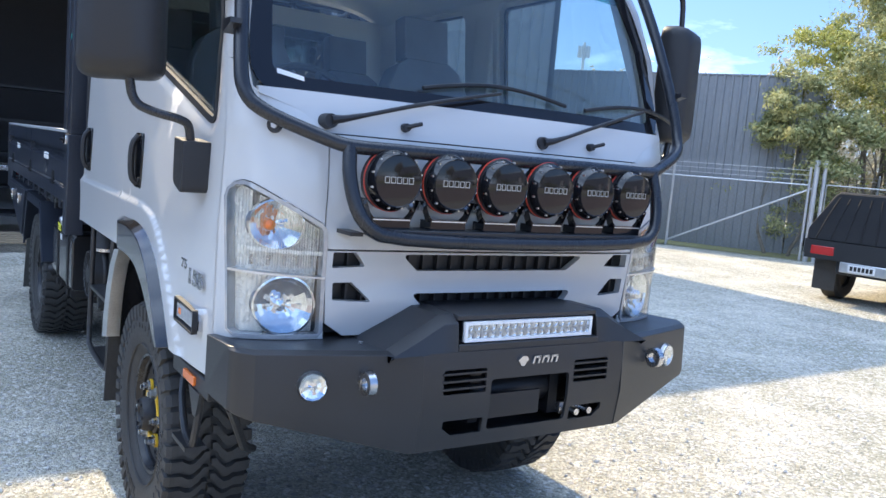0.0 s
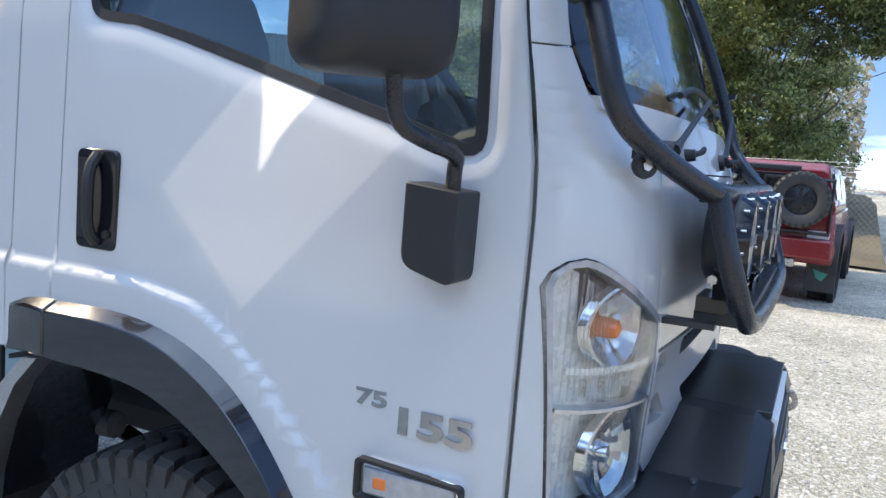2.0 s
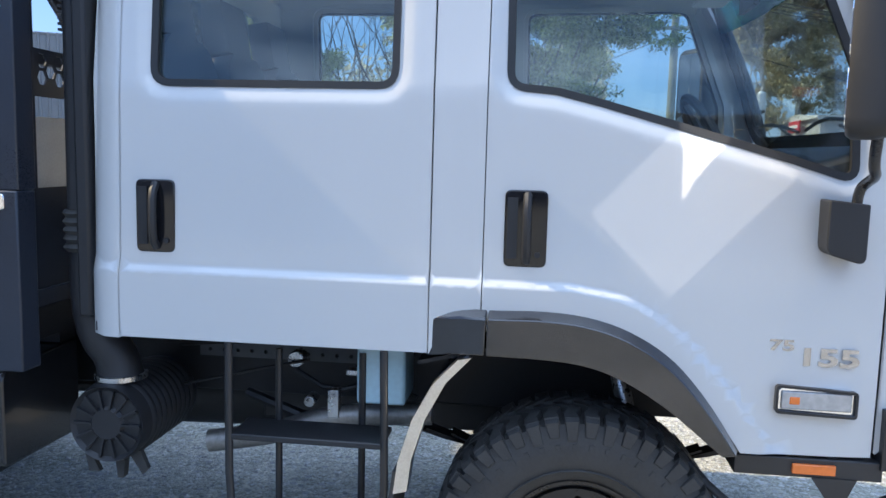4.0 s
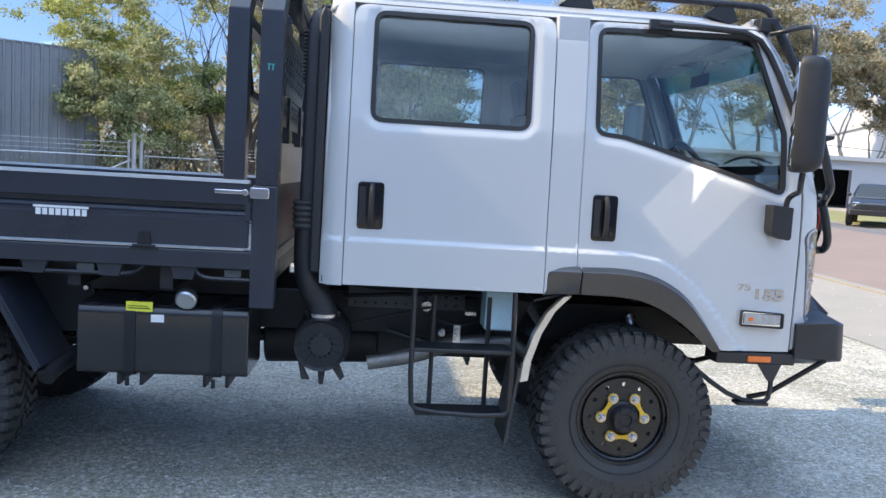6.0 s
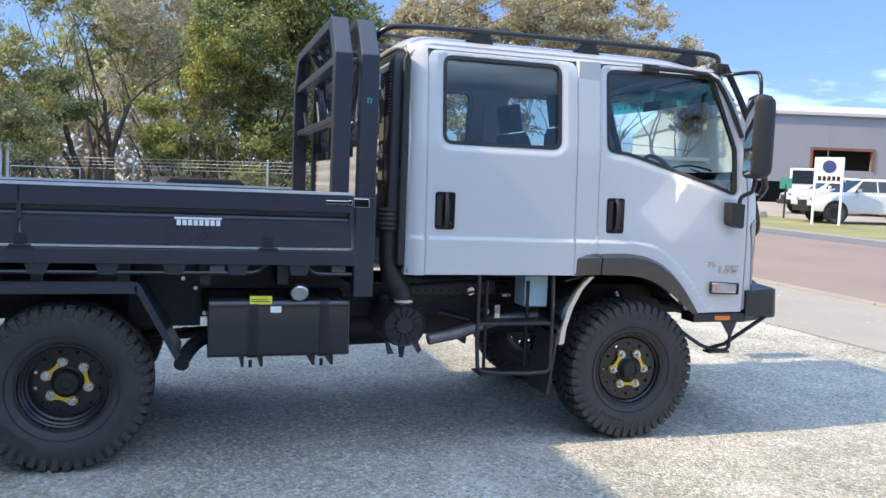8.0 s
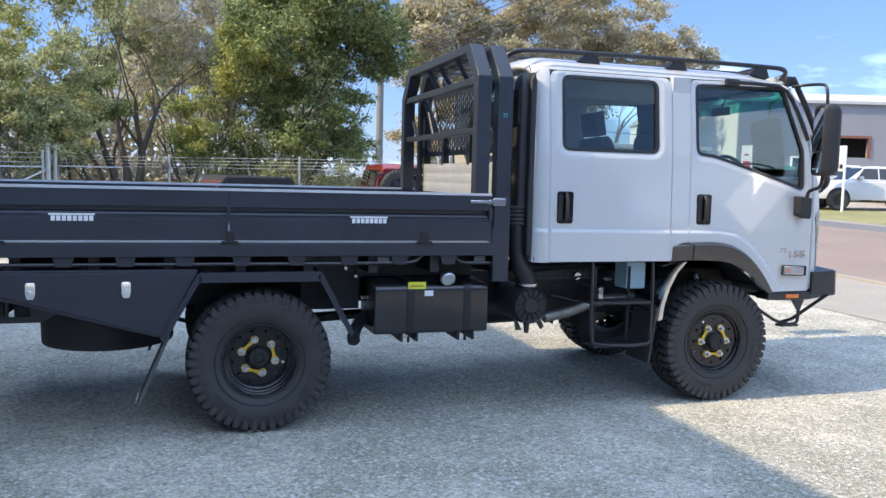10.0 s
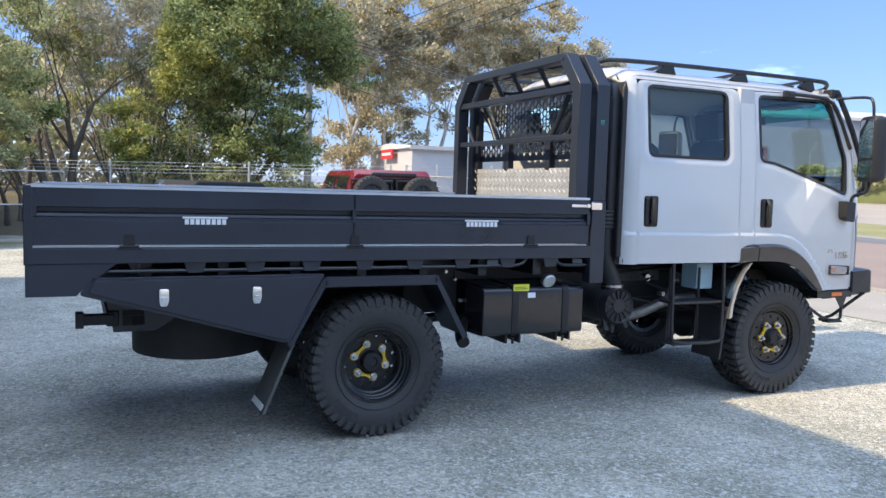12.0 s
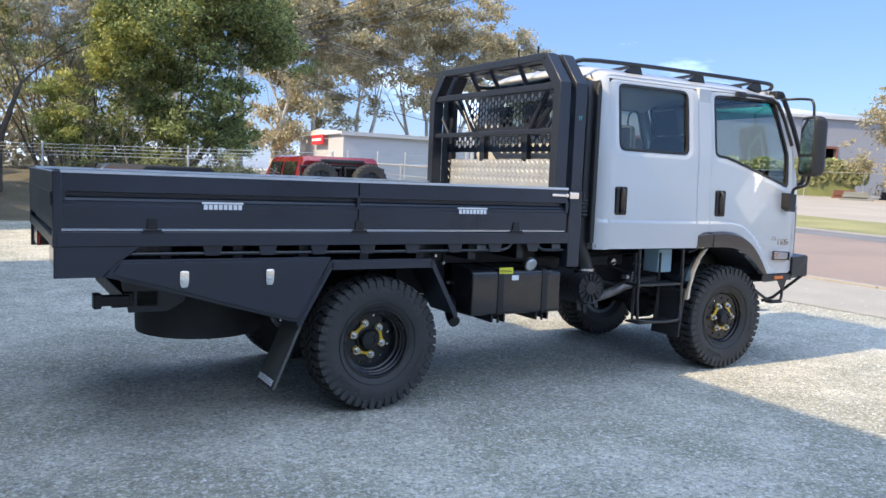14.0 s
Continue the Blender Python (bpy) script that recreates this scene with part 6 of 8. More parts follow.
spare = tpart("spare_wheel", mesh_of("spare_rim", MB().lathe([(0.21, -0.1), (0.20, -0.02), (0.1, 0.0), (0.001, 0.0)], 32, "z", (-4.36, 0.0, 0.55)), RIM), None, label="spare wheel slung under tray")
part("spare_tyre", TYRE, None, spare, at=pose(-4.36, 0.0, 0.57, 90, 0, 0))
cross = MB()
for x in np.arange(-4.78, -1.8, 0.42):
    cross.box((x - 0.03, -0.93, 0.99), (x + 0.03, 0.93, 1.10))
rel("tray_bearer", cross, UNDER)
rel("sub_frame", MB().box((-4.93, -0.42, 0.93), (-1.82, -0.33, 1.0)).box((-4.93, 0.33, 0.93), (-1.82, 0.42, 1.0)), UNDER)
# dark blocks added to fill the open, shaded gap above the tank
rel("frame_skirt", MB().box((-2.72, -0.60, 0.925), (-1.88, -0.5, 1.10)).box((-2.72, 0.5, 0.925), (-1.88, 0.60, 1.10)), UNDER)


def maker_bars(x, z, parent):
    """White stencilled maker's mark: a bar over eight narrow blocks."""
    mb = MB().box((x, -0.9872, z - 0.011), (x + 0.245, -0.9855, z))
    for k in range(8):
        mb.box((x + 0.012 + k * 0.029, -0.9872, z - 0.044), (x + 0.034 + k * 0.029, -0.9855, z - 0.014))
    part("maker_mark", mb, LABEL, parent, "white stencilled maker's mark bars")


maker_bars(-4.592, 1.362, tray)
maker_bars(-2.846, 1.360, tray)

# head rack
for fx, wd in ((-1.805, 0.105), (-1.957, 0.098)):
    for s in (-1, 1):
        pts = [(s * 0.94, 1.50), (s * 0.94, 2.285), (s * 0.76, 2.50)]
        ring = [[(fx - wd / 2, p[0] + o, p[1] + q), (fx + wd / 2, p[0] + o, p[1] + q), (fx + wd / 2, p[0] - o, p[1] - q), (fx - wd / 2, p[0] - o, p[1] - q)] for p, (o, q) in zip(pts, ((0.045 * s, 0), (0.045 * s, 0.018), (0.036 * s, 0.03)))]
        rel("rack_post", MB().loft(ring), TRAYB, "black folded rack post with sloped top", bevel=0.005)
    rel("rack_top_bar", MB().box((fx - wd / 2, -0.78, 2.475), (fx + wd / 2, 0.78, 2.535)), TRAYB, bevel=0.006)
rel("rack_beam", MB().box((-1.99, -0.90, 2.255), (-1.925, 0.90, 2.305)).box((-1.985, -0.90, 1.925), (-1.93, 0.90, 1.965)), TRAYB, "black rack cross beam", bevel=0.005)
for y in (-0.36, 0.05, 0.36):
    rel("top_strut", MB().box((-1.99, y - 0.02, 2.475), (-1.76, y + 0.02, 2.515)).tube([(-1.95, y, 2.48), (-1.82, y + 0.03, 2.30)], 0.02, 8), TRAYB)
for s in (-1, 1):
    rel("rack_brace", MB().tube([(-1.87, s * 0.66, 2.27), (-1.87, s * 0.42, 1.95)], 0.02, 10).tube([(-1.83, s * 0.80, 2.27), (-1.83, s * 0.45, 1.97)], 0.022, 10).tube([(-1.93, s * 0.86, 2.1), (-1.93, s * 0.72, 1.94)], 0.014, 8), TRAYB)
    rel("rack_stay", MB().box((-1.83, s * 0.32 - 0.035, 1.72), (-1.78, s * 0.32 + 0.035, 1.96)).box((-1.83, s * 0.875 - 0.03, 1.5), (-1.78, s * 0.875 + 0.03, 2.3)), TRAYB)


def hex_sheet(y0, y1, z0, z1, r, keep):
    """Plate pierced with a honeycomb of holes."""
    holes, k, y = [], 0, y0 + r
    while y < y1 - r * 0.5:
        z = z0 + r + (r if k % 2 else 0)
        while z < z1 - r * 0.5:
            if keep(y, z, r):
                holes.append([(y + r * 0.84 * math.cos(a), z + r * 0.84 * math.sin(a)) for a in np.arange(0, 6.2, math.pi / 3)])
            z += 1.78 * r
        y += 1.55 * r
        k += 1
    return holes


def in_window(y, z, r):
    half = 0.47 + (z - 1.97) * 0.72
    return abs(y) < half - r and 1.97 + r < z < 2.30 - r


rel("mesh_window", panel([(-0.46, 1.965), (0.46, 1.965), (0.72, 2.31), (-0.72, 2.31)], hex_sheet(-0.72, 0.72, 1.97, 2.32, 0.031, in_window), lambda u, v, d: (-1.80 + d, u, v), 0.006, 0.12), TRAYB, "black honeycomb mesh over rear window", angle=20)
rel("mesh_lower", panel([(-0.86, 1.80), (0.86, 1.80), (0.86, 1.955), (-0.86, 1.955)], hex_sheet(-0.86, 0.86, 1.80, 1.955, 0.031, lambda y, z, r: 1.80 + r < z < 1.955 - r * 0.9 and abs(y) < 0.86 - r), lambda u, v, d: (-1.80 + d, u, v), 0.006, 0.12), TRAYB, "black honeycomb mesh strip", angle=20)
ck = MB().box((-1.83, -0.89, 1.50), (-1.815, 0.89, 1.735))
for i in range(27):
    for j in range(6):
        y, z, k = -0.87 + i * 0.066 + (0.033 if j % 2 else 0), 1.524 + j * 0.038, 1 if j % 2 else -1
        ck.add([(-1.8305, y - 0.020, z - k * 0.018), (-1.8305, y + 0.006 , z - k * 0.006), (-1.8305, y + 0.020, z + k * 0.018), (-1.8305, y - 0.006, z + k * 0.006), (-1.8345, y, z)], [(0, 1, 4), (1, 2, 4), (2, 3, 4), (3, 0, 4)])
rel("checker_plate", ck, CHECK, "bright aluminium checker plate", angle=10)
rel("rack_badge", MB().box((-1.822, -0.9865, 2.055), (-1.788, -0.985, 2.06)).box((-1.818, -0.9865, 2.03), (-1.812, -0.985, 2.055)).box((-1.80, -0.9865, 2.03), (-1.794, -0.985, 2.055)), TEAL, "teal maker's mark")
rel("rack_aerial", MB().cyl((-1.957, -0.62, 2.53), (-1.957, -0.62, 2.60), 0.008, n=8).cyl((-1.957, -0.36, 2.53), (-1.957, -0.36, 2.60), 0.008, n=8), TUBE)
# cab rear: service panel between cab and rack
tpart("cab_rear_trim", MB().prism([(-1.60, 1.10), (-1.555, 1.10), (-1.555, 2.30), (-1.575, 2.36), (-1.60, 2.30)], "y", -0.93, -0.74), PLAST, label="dark panel on cab rear corner", bevel=0.01)
rb = MB()
for k in range(7):
    rb.box((-1.66, -0.70, 1.30 + 0.13 * k), (-1.57, -0.60, 1.31 + 0.13 * k))
rb.box((-1.66, -0.72, 1.25), (-1.64, -0.60, 2.25))
tpart("duct_frame", rb, BELLOWS)

# roof rack of black tube
rr_ = tpart("roof_rack", MB().tube([(-1.74, -0.60, 2.36), (-1.70, -0.70, 2.50), (-1.55, -0.755, 2.537), (0.50, -0.755, 2.543), (0.66, -0.74, 2.530), (0.715, -0.62, 2.47), (0.715, 0.62, 2.47), (0.66, 0.74, 2.530), (0.50, 0.755, 2.543), (-1.55, 0.755, 2.537), (-1.70, 0.70, 2.50), (-1.74, 0.60, 2.36)], 0.018, 10, closed=True, soft=2), TUBE, label="low black tubular roof rack")
for x in (-1.05, -0.32, 0.42):
    part("rack_bar", MB().tube([(x, -0.75, 2.535), (x, -0.4, 2.522), (x, 0.4, 2.522), (x, 0.75, 2.535)], 0.014, 8), TUBE, rr_)
    for s in (-1, 1):
        part("rack_foot", MB().prism([(x - 0.12, 2.475), (x + 0.02, 2.44), (x + 0.06, 2.46), (x + 0.03, 2.53), (x - 0.05, 2.53)], "y", s * 0.74 - 0.02, s * 0.74 + 0.02), PLAST, rr_, bevel=0.004)
part("rack_slat", MB().tube([(-1.66, -0.4, 2.525), (0.62, -0.4, 2.535)], 0.012, 8).tube([(-1.66, 0.0, 2.525), (0.66, 0.0, 2.535)], 0.012, 8).tube([(-1.66, 0.4, 2.525), (0.62, 0.4, 2.535)], 0.012, 8), TUBE, rr_)

# ---- cabin ----
def seat(x, y, width, name="seat"):
    st_ = tpart(name, MB().loft([[(x + a, y + b * width / 2, z) for a, b in fillet([(-0.25, -1), (0.25, -1), (0.25, 1), (-0.25, 1)], 0.06, 3)] for z in (1.30, 1.36, 1.44)]), SEATM, label="dark cloth truck seat")
    lean = pose(x - 0.24, y, 1.42, 0, -10, 0)
    bk = MB().loft([[(a, b * width / 2 * k, z) for a, b in fillet([(-0.07, -1), (0.07, -1), (0.07, 1), (-0.07, 1)], 0.05, 3)] for z, k in ((0.0, 0.9), (0.2, 1.0), (0.45, 0.95), (0.56, 0.75), (0.60, 0.5))])
    bk.v = [tuple(lean @ Vector(p)) for p in bk.v]
    part("seat_back", bk, SEATM, st_)
    hd = MB().loft([[(a, b * 0.13, z) for a, b in fillet([(-0.05, -1), (0.05, -1), (0.05, 1), (-0.05, 1)], 0.04, 3)] for z in (0.61, 0.65, 0.78, 0.82)])
    hd.v = [tuple(lean @ Vector(p)) for p in hd.v]
    part("headrest", hd, SEATM, st_)
    part("seat_base", MB().box((x - 0.22, y - width / 2 + 0.04, 1.10), (x + 0.2, y + width / 2 - 0.04, 1.31)), DASH, st_)


for y in (-0.50, 0.45):
    seat(-0.02, y, 0.50)
for y in (-0.55, 0.0, 0.55):
    seat(-1.12, y, 0.52, "bench_seat")
tpart("dashboard", MB().loft([[(0.90, y, 1.20), (0.92, y, 1.66), (0.80, y, 1.70), (0.62, y, 1.64 + b), (0.56, y, 1.52), (0.62, y, 1.30)] for y, b in ((-0.86, 0.0), (-0.75, 0.02), (-0.35, 0.05), (-0.2, 0.02), (0.86, 0.0))]), DASH, label="dark plastic dashboard", bevel=0.02)
wm = pose(0.42, -0.48, 1.66, 0, 62, 0)
sw_ = MB().tube([tuple(wm @ Vector((0.215 * math.cos(a), 0.215 * math.sin(a), 0))) for a in np.linspace(0, 2 * math.pi, 32, endpoint=False)], 0.015, 8, closed=True)
swo = tpart("steering_wheel", sw_, DASH, label="large black steering wheel")
sp_ = MB().cyl(tuple(wm @ Vector((0, 0, -0.02))), tuple(wm @ Vector((0, 0, 0.02))), 0.07, n=16)
for a in (0.3, 2.84, 4.71):
    sp_.tube([tuple(wm @ Vector((0.05 * math.cos(a), 0.05 * math.sin(a), 0))), tuple(wm @ Vector((0.21 * math.cos(a), 0.21 * math.sin(a), 0)))], 0.013, 6)
part("wheel_spoke", sp_, DASH, swo)
part("steering_column", MB().cyl(tuple(wm @ Vector((0, 0, 0))), (0.75, -0.48, 1.42), 0.035, n=12), DASH, swo)
tpart("rear_mirror", MB().box((0.60, -0.12, 2.22), (0.62, 0.12, 2.29)).tube([(0.62, 0, 2.29), (0.66, 0, 2.38)], 0.008, 6), DASH, bevel=0.01)
for s in (-1, 1):
    tpart("sun_visor", MB().box((0.50, s * 0.42 - 0.22, 2.34), (0.64, s * 0.42 + 0.22, 2.36)), INTER, bevel=0.008)
    tpart("centre_pillar_trim", MB().box((-0.47, s * 0.86 - 0.03, 1.1), (-0.31, s * 0.86 + 0.03, 2.40)), INTER, bevel=0.01)


# ---- ground ----
xs = sorted(set([-400, -200, -100, -60] + list(np.arange(-40, 60, 2.0)) + [60, 80, 120, 200, 400]))
ys_ = sorted(set([-400, -200, -100, -60] + list(np.arange(-40, 70, 2.0)) + [70, 90, 140, 250, 400]))
ground = part("ground", MB().sheet(xs, ys_, lambda x, y: (float(x), float(y), gz(x, y))), GROUND)
tagged(ground, "pale grey crushed-rock yard with loose stones", "ground", kind="structure")


def on_ground(x, y, up=0.0):
    return (x, y, gz(x, y) + up)


def strip(name, x0, x1, y0, y1, up, material, label, category, step=2.0):
    us = list(np.linspace(x0, x1, max(2, int((x1 - x0) / 1.0) + 1)))
    vs = list(np.linspace(y0, y1, max(2, int((y1 - y0) / step) + 1)))
    ob = part(name, MB().sheet(us, vs, lambda x, y: (x + 0.05 * (y - 4) * -0.8, y, gz(x - 0.04 * (y - 4), y) + up)), material)
    return tagged(ob, label, category, kind="structure")


strip("pavement", 4.2, 7.0, -30, 9.5, 0.008, CONC, "pale worn concrete driveway apron", "pavement")
strip("road", 7.3, 15.5, -90, 90, 0.012, ROAD, "reddish sun-bleached asphalt road", "road")
strip("road_shoulder", 15.5, 17.1, -90, 90, 0.016, ROAD2, "grey asphalt strip of the road", "road")
strip("pavement_far", 17.1, 17.7, -90, 90, 0.02, CONC, "narrow pale concrete edging of the road", "pavement")
strip("verge", 17.7, 23.2, -90, 90, 0.025, GRASS, "patchy green roadside grass", "grass")
strip("far_yard", 23.2, 75.0, -90, 90, 0.02, YARD, "dusty tan vehicle yard across the road", "ground", step=4.0)
kb = MB()
for y in np.arange(-30, 20, 2.0):
    for z0, z1, xa, xb in ((-0.1, 0.045, 7.0, 7.32),):
        xo = -0.04 * (y - 4)
        xo2 = -0.04 * (y + 1.98 - 4)
        a, b = gz(xa + xo, y), gz(xa + xo2, y + 1.98)
        kb.add([(xa + xo, y, a + z0), (xb + xo, y, a + z0), (xb + xo2, y + 1.98, b + z0), (xa + xo2, y + 1.98, b + z0), (xa + xo, y, a + z1), (xb + xo, y, a + z1 - 0.02), (xb + xo2, y + 1.98, b + z1 - 0.02), (xa + xo2, y + 1.98, b + z1)], [(0, 3, 2, 1), (4, 5, 6, 7), (0, 1, 5, 4), (1, 2, 6, 5), (2, 3, 7, 6), (3, 0, 4, 7)])
tagged(part("kerb", kb, CONC, bevel=0.01), "low pale concrete kerb", "kerb", kind="structure")
ga = MB().sheet(list(np.linspace(4.8, 6.8, 6)), list(np.linspace(10.0, 13.5, 6)), lambda x, y: (x, y, gz(x, y) + 0.03))
tagged(part("grass_patch", ga, GRASS), "small patch of green grass at the kerb", "grass", kind="structure")
gb = MB().sheet(list(np.linspace(-30, -6, 14)), [0, 1, 2], lambda x, v: (x, 13.9 + (x + 7) * 0.53 + 0.15 + v * 0.9, gz(x, 14) + 0.015))
tagged(part("grass_strip", gb, GRASS), "bright strip of grass along shed wall", "grass", kind="structure")
lt = MB().sheet(list(np.linspace(-12, 2.4, 30)), list(np.linspace(0, 13, 24)), lambda x, v: (x, 15.2 - 0.36 * (x + 0.96) - 0.3 + v, gz(x, 16 + v) + 0.012 + 0.9 * min(1.0, v / 6) ** 1.3 + 0.12 * noise.noise((x * 0.9, v, 0)) * min(1.0, v / 2)))
tagged(part("leaf_litter", lt, DIRT), "low bank of brown leaf litter under trees", "ground", kind="structure")


# ---- trees ----
def tree(name, x, y, height, spread, leaves, material, bark, label, seed, low=0.15, leaf=0.09, trunks=1, twist=0.25, clumps=70, trunk_r=0.13, droop=0.0, thin=0.9):
    """A tapered trunk forking into limbs and twigs, with many small leaves in ragged clumps at the twig ends."""
    rnd = random.Random(seed)
    group = {"gum_tree": "gum trees across the road", "gum_sapling": "gum saplings behind the fence", "wattle_tree": "wattles behind the fence", "low_scrub": "low scrub along the fence", "scrub_tree": "scrub trees in the back row"}
    t = thing(name, label, "tree", group[name] if name in group else "", at=Matrix.Translation(on_ground(x, y)))
    wood, tips = MB(), []

    def limb(p, d, length, r, depth):
        pts, rs = [p.copy()], [r]
        k = 5
        for i in range(k):
            d = (d + Vector((rnd.uniform(-1, 1), rnd.uniform(-1, 1), rnd.uniform(-0.5, 0.9))) * twist).normalized()
            p = p + d * length / k
            pts.append(p.copy())
            rs.append(r * (1 - 0.13 * (i + 1)))
        wood.tube(pts, rs, 8 if depth == 0 else 5)
        if depth >= 3:
            tips.append(p)
            return
        n = rnd.choice((2, 3, 3)) if depth else rnd.choice((3, 4))
        for i in range(n):
            a = rnd.uniform(0, 2 * math.pi)
            side = Vector((math.cos(a), math.sin(a), rnd.uniform(-0.1, 0.9) - droop * depth))
            q = (d * rnd.uniform(0.4, 1.0) + side * rnd.uniform(0.5, 1.0) * spread / height * 1.6).normalized()
            j = rnd.choice((3, 4, 5)) if i else 5
            limb(pts[j], q, length * rnd.uniform(0.55, 0.85), rs[j] * rnd.uniform(0.5, 0.75), depth + 1)

    for k in range(trunks):
        a = 2 * math.pi * k / trunks + rnd.random()
        off = Vector((math.cos(a), math.sin(a), 0)) * (0.25 if trunks > 1 else 0.0)
        limb(off - Vector((0, 0, 0.1)), Vector((off.x * 0.6, off.y * 0.6, 1)).normalized(), height * 0.40, trunk_r, 0)
    top = max(p.z for p in tips)
    s = height * 0.93 / top
    wood.v = [(a * (0.5 + s / 2), b * (0.5 + s / 2), c * s) for a, b, c in wood.v]
    tips = [Vector((p.x * (0.5 + s / 2), p.y * (0.5 + s / 2), p.z * s)) for p in tips]

    def held(a, b, c):                                 # limbs that reach far beyond the crown bend back into it
        r = math.hypot(a, b)
        q = 1.0 if r < spread else (spread + (r - spread) * 0.2) / r
        return (a * q, b * q, c)
    wood.v = [held(*v) for v in wood.v]
    tips = [Vector(held(*p)) for p in tips]
    # a few low clumps so that the crown reaches down
    while len(tips) < clumps:
        b = rnd.choice(tips)
        h = rnd.uniform(low, 1.0)
        a, r = rnd.uniform(0, 2 * math.pi), spread * math.sqrt(rnd.random()) * (0.55 + 0.45 * math.sin(math.pi * min(1, max(0.05, (h - low) / (1 - low) * 0.85 + 0.12))))
        tips.append(Vector((r * math.cos(a), r * math.sin(a), h * height)) if rnd.random() < 0.6 else b + Vector((rnd.gauss(0, 0.5), rnd.gauss(0, 0.5), rnd.gauss(-0.2, 0.4))))
    part("trunk", wood, bark, t, angle=60)
    g = np.random.RandomState(seed)
    c = np.array([tuple(p) for p in tips])
    # every clump is made of a few sprays, every spray of leaves, so that gaps stay between them
    size = g.uniform(0.45, 1.0, len(c)) * spread * 0.22 * thin
    ns = max(40, leaves // 55)
    home = g.randint(0, len(c), ns)
    off = g.normal(0, 1, (ns, 3))
    off /= np.linalg.norm(off, axis=1)[:, None] / g.uniform(0.55, 1.25, (ns, 1))
    spray = c[home] + off * size[home, None] * np.array([1.25, 1.25, 0.8])
    which = g.randint(0, ns, leaves)
    wide = g.uniform(0.7, 1.5, (ns, 1))[which] * leaf * 2.1
    pos = spray[which] + g.normal(0, 1, (leaves, 3)) * wide * np.array([1, 1, 0.6])
    pos[:, 2] = np.maximum(pos[:, 2], 0.1)
    u = g.normal(0, 1, (leaves, 3))
    u /= np.linalg.norm(u, axis=1)[:, None]
    w = np.cross(u, g.normal(0, 1, (leaves, 3)))
    w /= np.linalg.norm(w, axis=1)[:, None]
    L = leaf * g.uniform(0.6, 1.4, leaves)[:, None]
    quad = np.stack([pos - u * L, pos + w * L * 0.42, pos + u * L, pos - w * L * 0.42], 1).reshape(-1, 3)
    me = bpy.data.meshes.new("crown")
    me.from_pydata(quad.tolist(), [], np.arange(leaves * 4).reshape(-1, 4).tolist())
    me.update()
    me.materials.append(material)
    tagged(part("crown", me, None, t), kind="stuff")
    return t


tree("wattle_tree", -0.8, 18.6, 7.8, 2.35, 120000, LEAF_D, DBARK, "dense dark-green wattle tree behind the fence", 3, low=0.04, leaf=0.056, trunks=2, clumps=210, trunk_r=0.14, thin=1.2)
tree("young_wattle", -1.9, 17.6, 5.8, 0.85, 11000, LEAF_Y, BARK, "bright yellow-green crown before a darker tree", 61, low=0.62, leaf=0.05, clumps=36, trunk_r=0.07, thin=1.0)
tree("sapling_clump", -3.3, 21.0, 8.5, 1.8, 6000, LEAF_S, DBARK, "tall thin dark saplings with sparse dry leaves", 6, low=0.3, leaf=0.06, trunks=5, clumps=70, trunk_r=0.08, thin=0.9)
tree("gum_sapling", -2.6, 23.5, 10.0, 2.2, 9000, LEAF_S, DBARK, "tall thin-stemmed sapling behind darker trees", 11, low=0.35, leaf=0.07, trunks=4, clumps=70, trunk_r=0.1, thin=0.9)
tree("gum_sapling", -6.5, 27.0, 10.5, 3.4, 14000, LEAF_G, DBARK, "tall olive gum with broken crown", 13, low=0.3, leaf=0.09, trunks=3, clumps=80, thin=0.75)
tree("scrub_tree", -9.0, 24.5, 4.5, 2.4, 12000, LEAF_S, BARK, "dry grey scrub tree between gums", 17, low=0.05, leaf=0.07, trunks=3, clumps=70)
tree("scrub_tree", -1.5, 25.5, 6.0, 2.6, 14000, LEAF_G, BARK, "olive scrub tree filling the back row", 18, low=0.05, leaf=0.08, trunks=3, clumps=70)
tree("young_wattle", -3.6, 18.6, 3.8, 0.8, 8000, LEAF_Y, BARK, "bright yellow-green young wattle bush", 5, low=0.3, leaf=0.05, clumps=40, trunk_r=0.05, thin=0.9)
tree("gum_sapling", -5.35, 20.0, 10.8, 3.0, 11000, LEAF_G, DBARK, "dark-stemmed forking gum with sparse olive leaves", 7, low=0.5, leaf=0.048, trunks=4, clumps=80, trunk_r=0.15, thin=0.5, twist=0.2)
tree("gum_sapling", -9.6, 21.5, 9.0, 1.9, 7000, LEAF_G, BARK, "leafy olive-green gum behind the fence", 8, low=0.2, leaf=0.07, trunks=3, clumps=80, trunk_r=0.12, thin=0.6)
tree("wattle_tree", -8.6, 18.4, 6.0, 1.5, 20000, LEAF_Y, BARK, "sunlit yellow-green wattle by the shed corner", 10, low=0.03, leaf=0.05, trunks=2, clumps=110, trunk_r=0.10, thin=0.9)
tree("wattle_tree", -7.3, 15.6, 4.9, 1.3, 15000, LEAF_G, BARK, "low bright wattle against the shed corner", 54, low=0.05, leaf=0.048, trunks=2, clumps=80, trunk_r=0.07, thin=0.95)
tree("wattle_tree", -7.75, 14.55, 4.4, 0.5, 9000, LEAF_G, BARK, "narrow olive wattle before the shed wall", 55, low=0.04, leaf=0.055, trunks=2, clumps=60, trunk_r=0.05, thin=0.9)
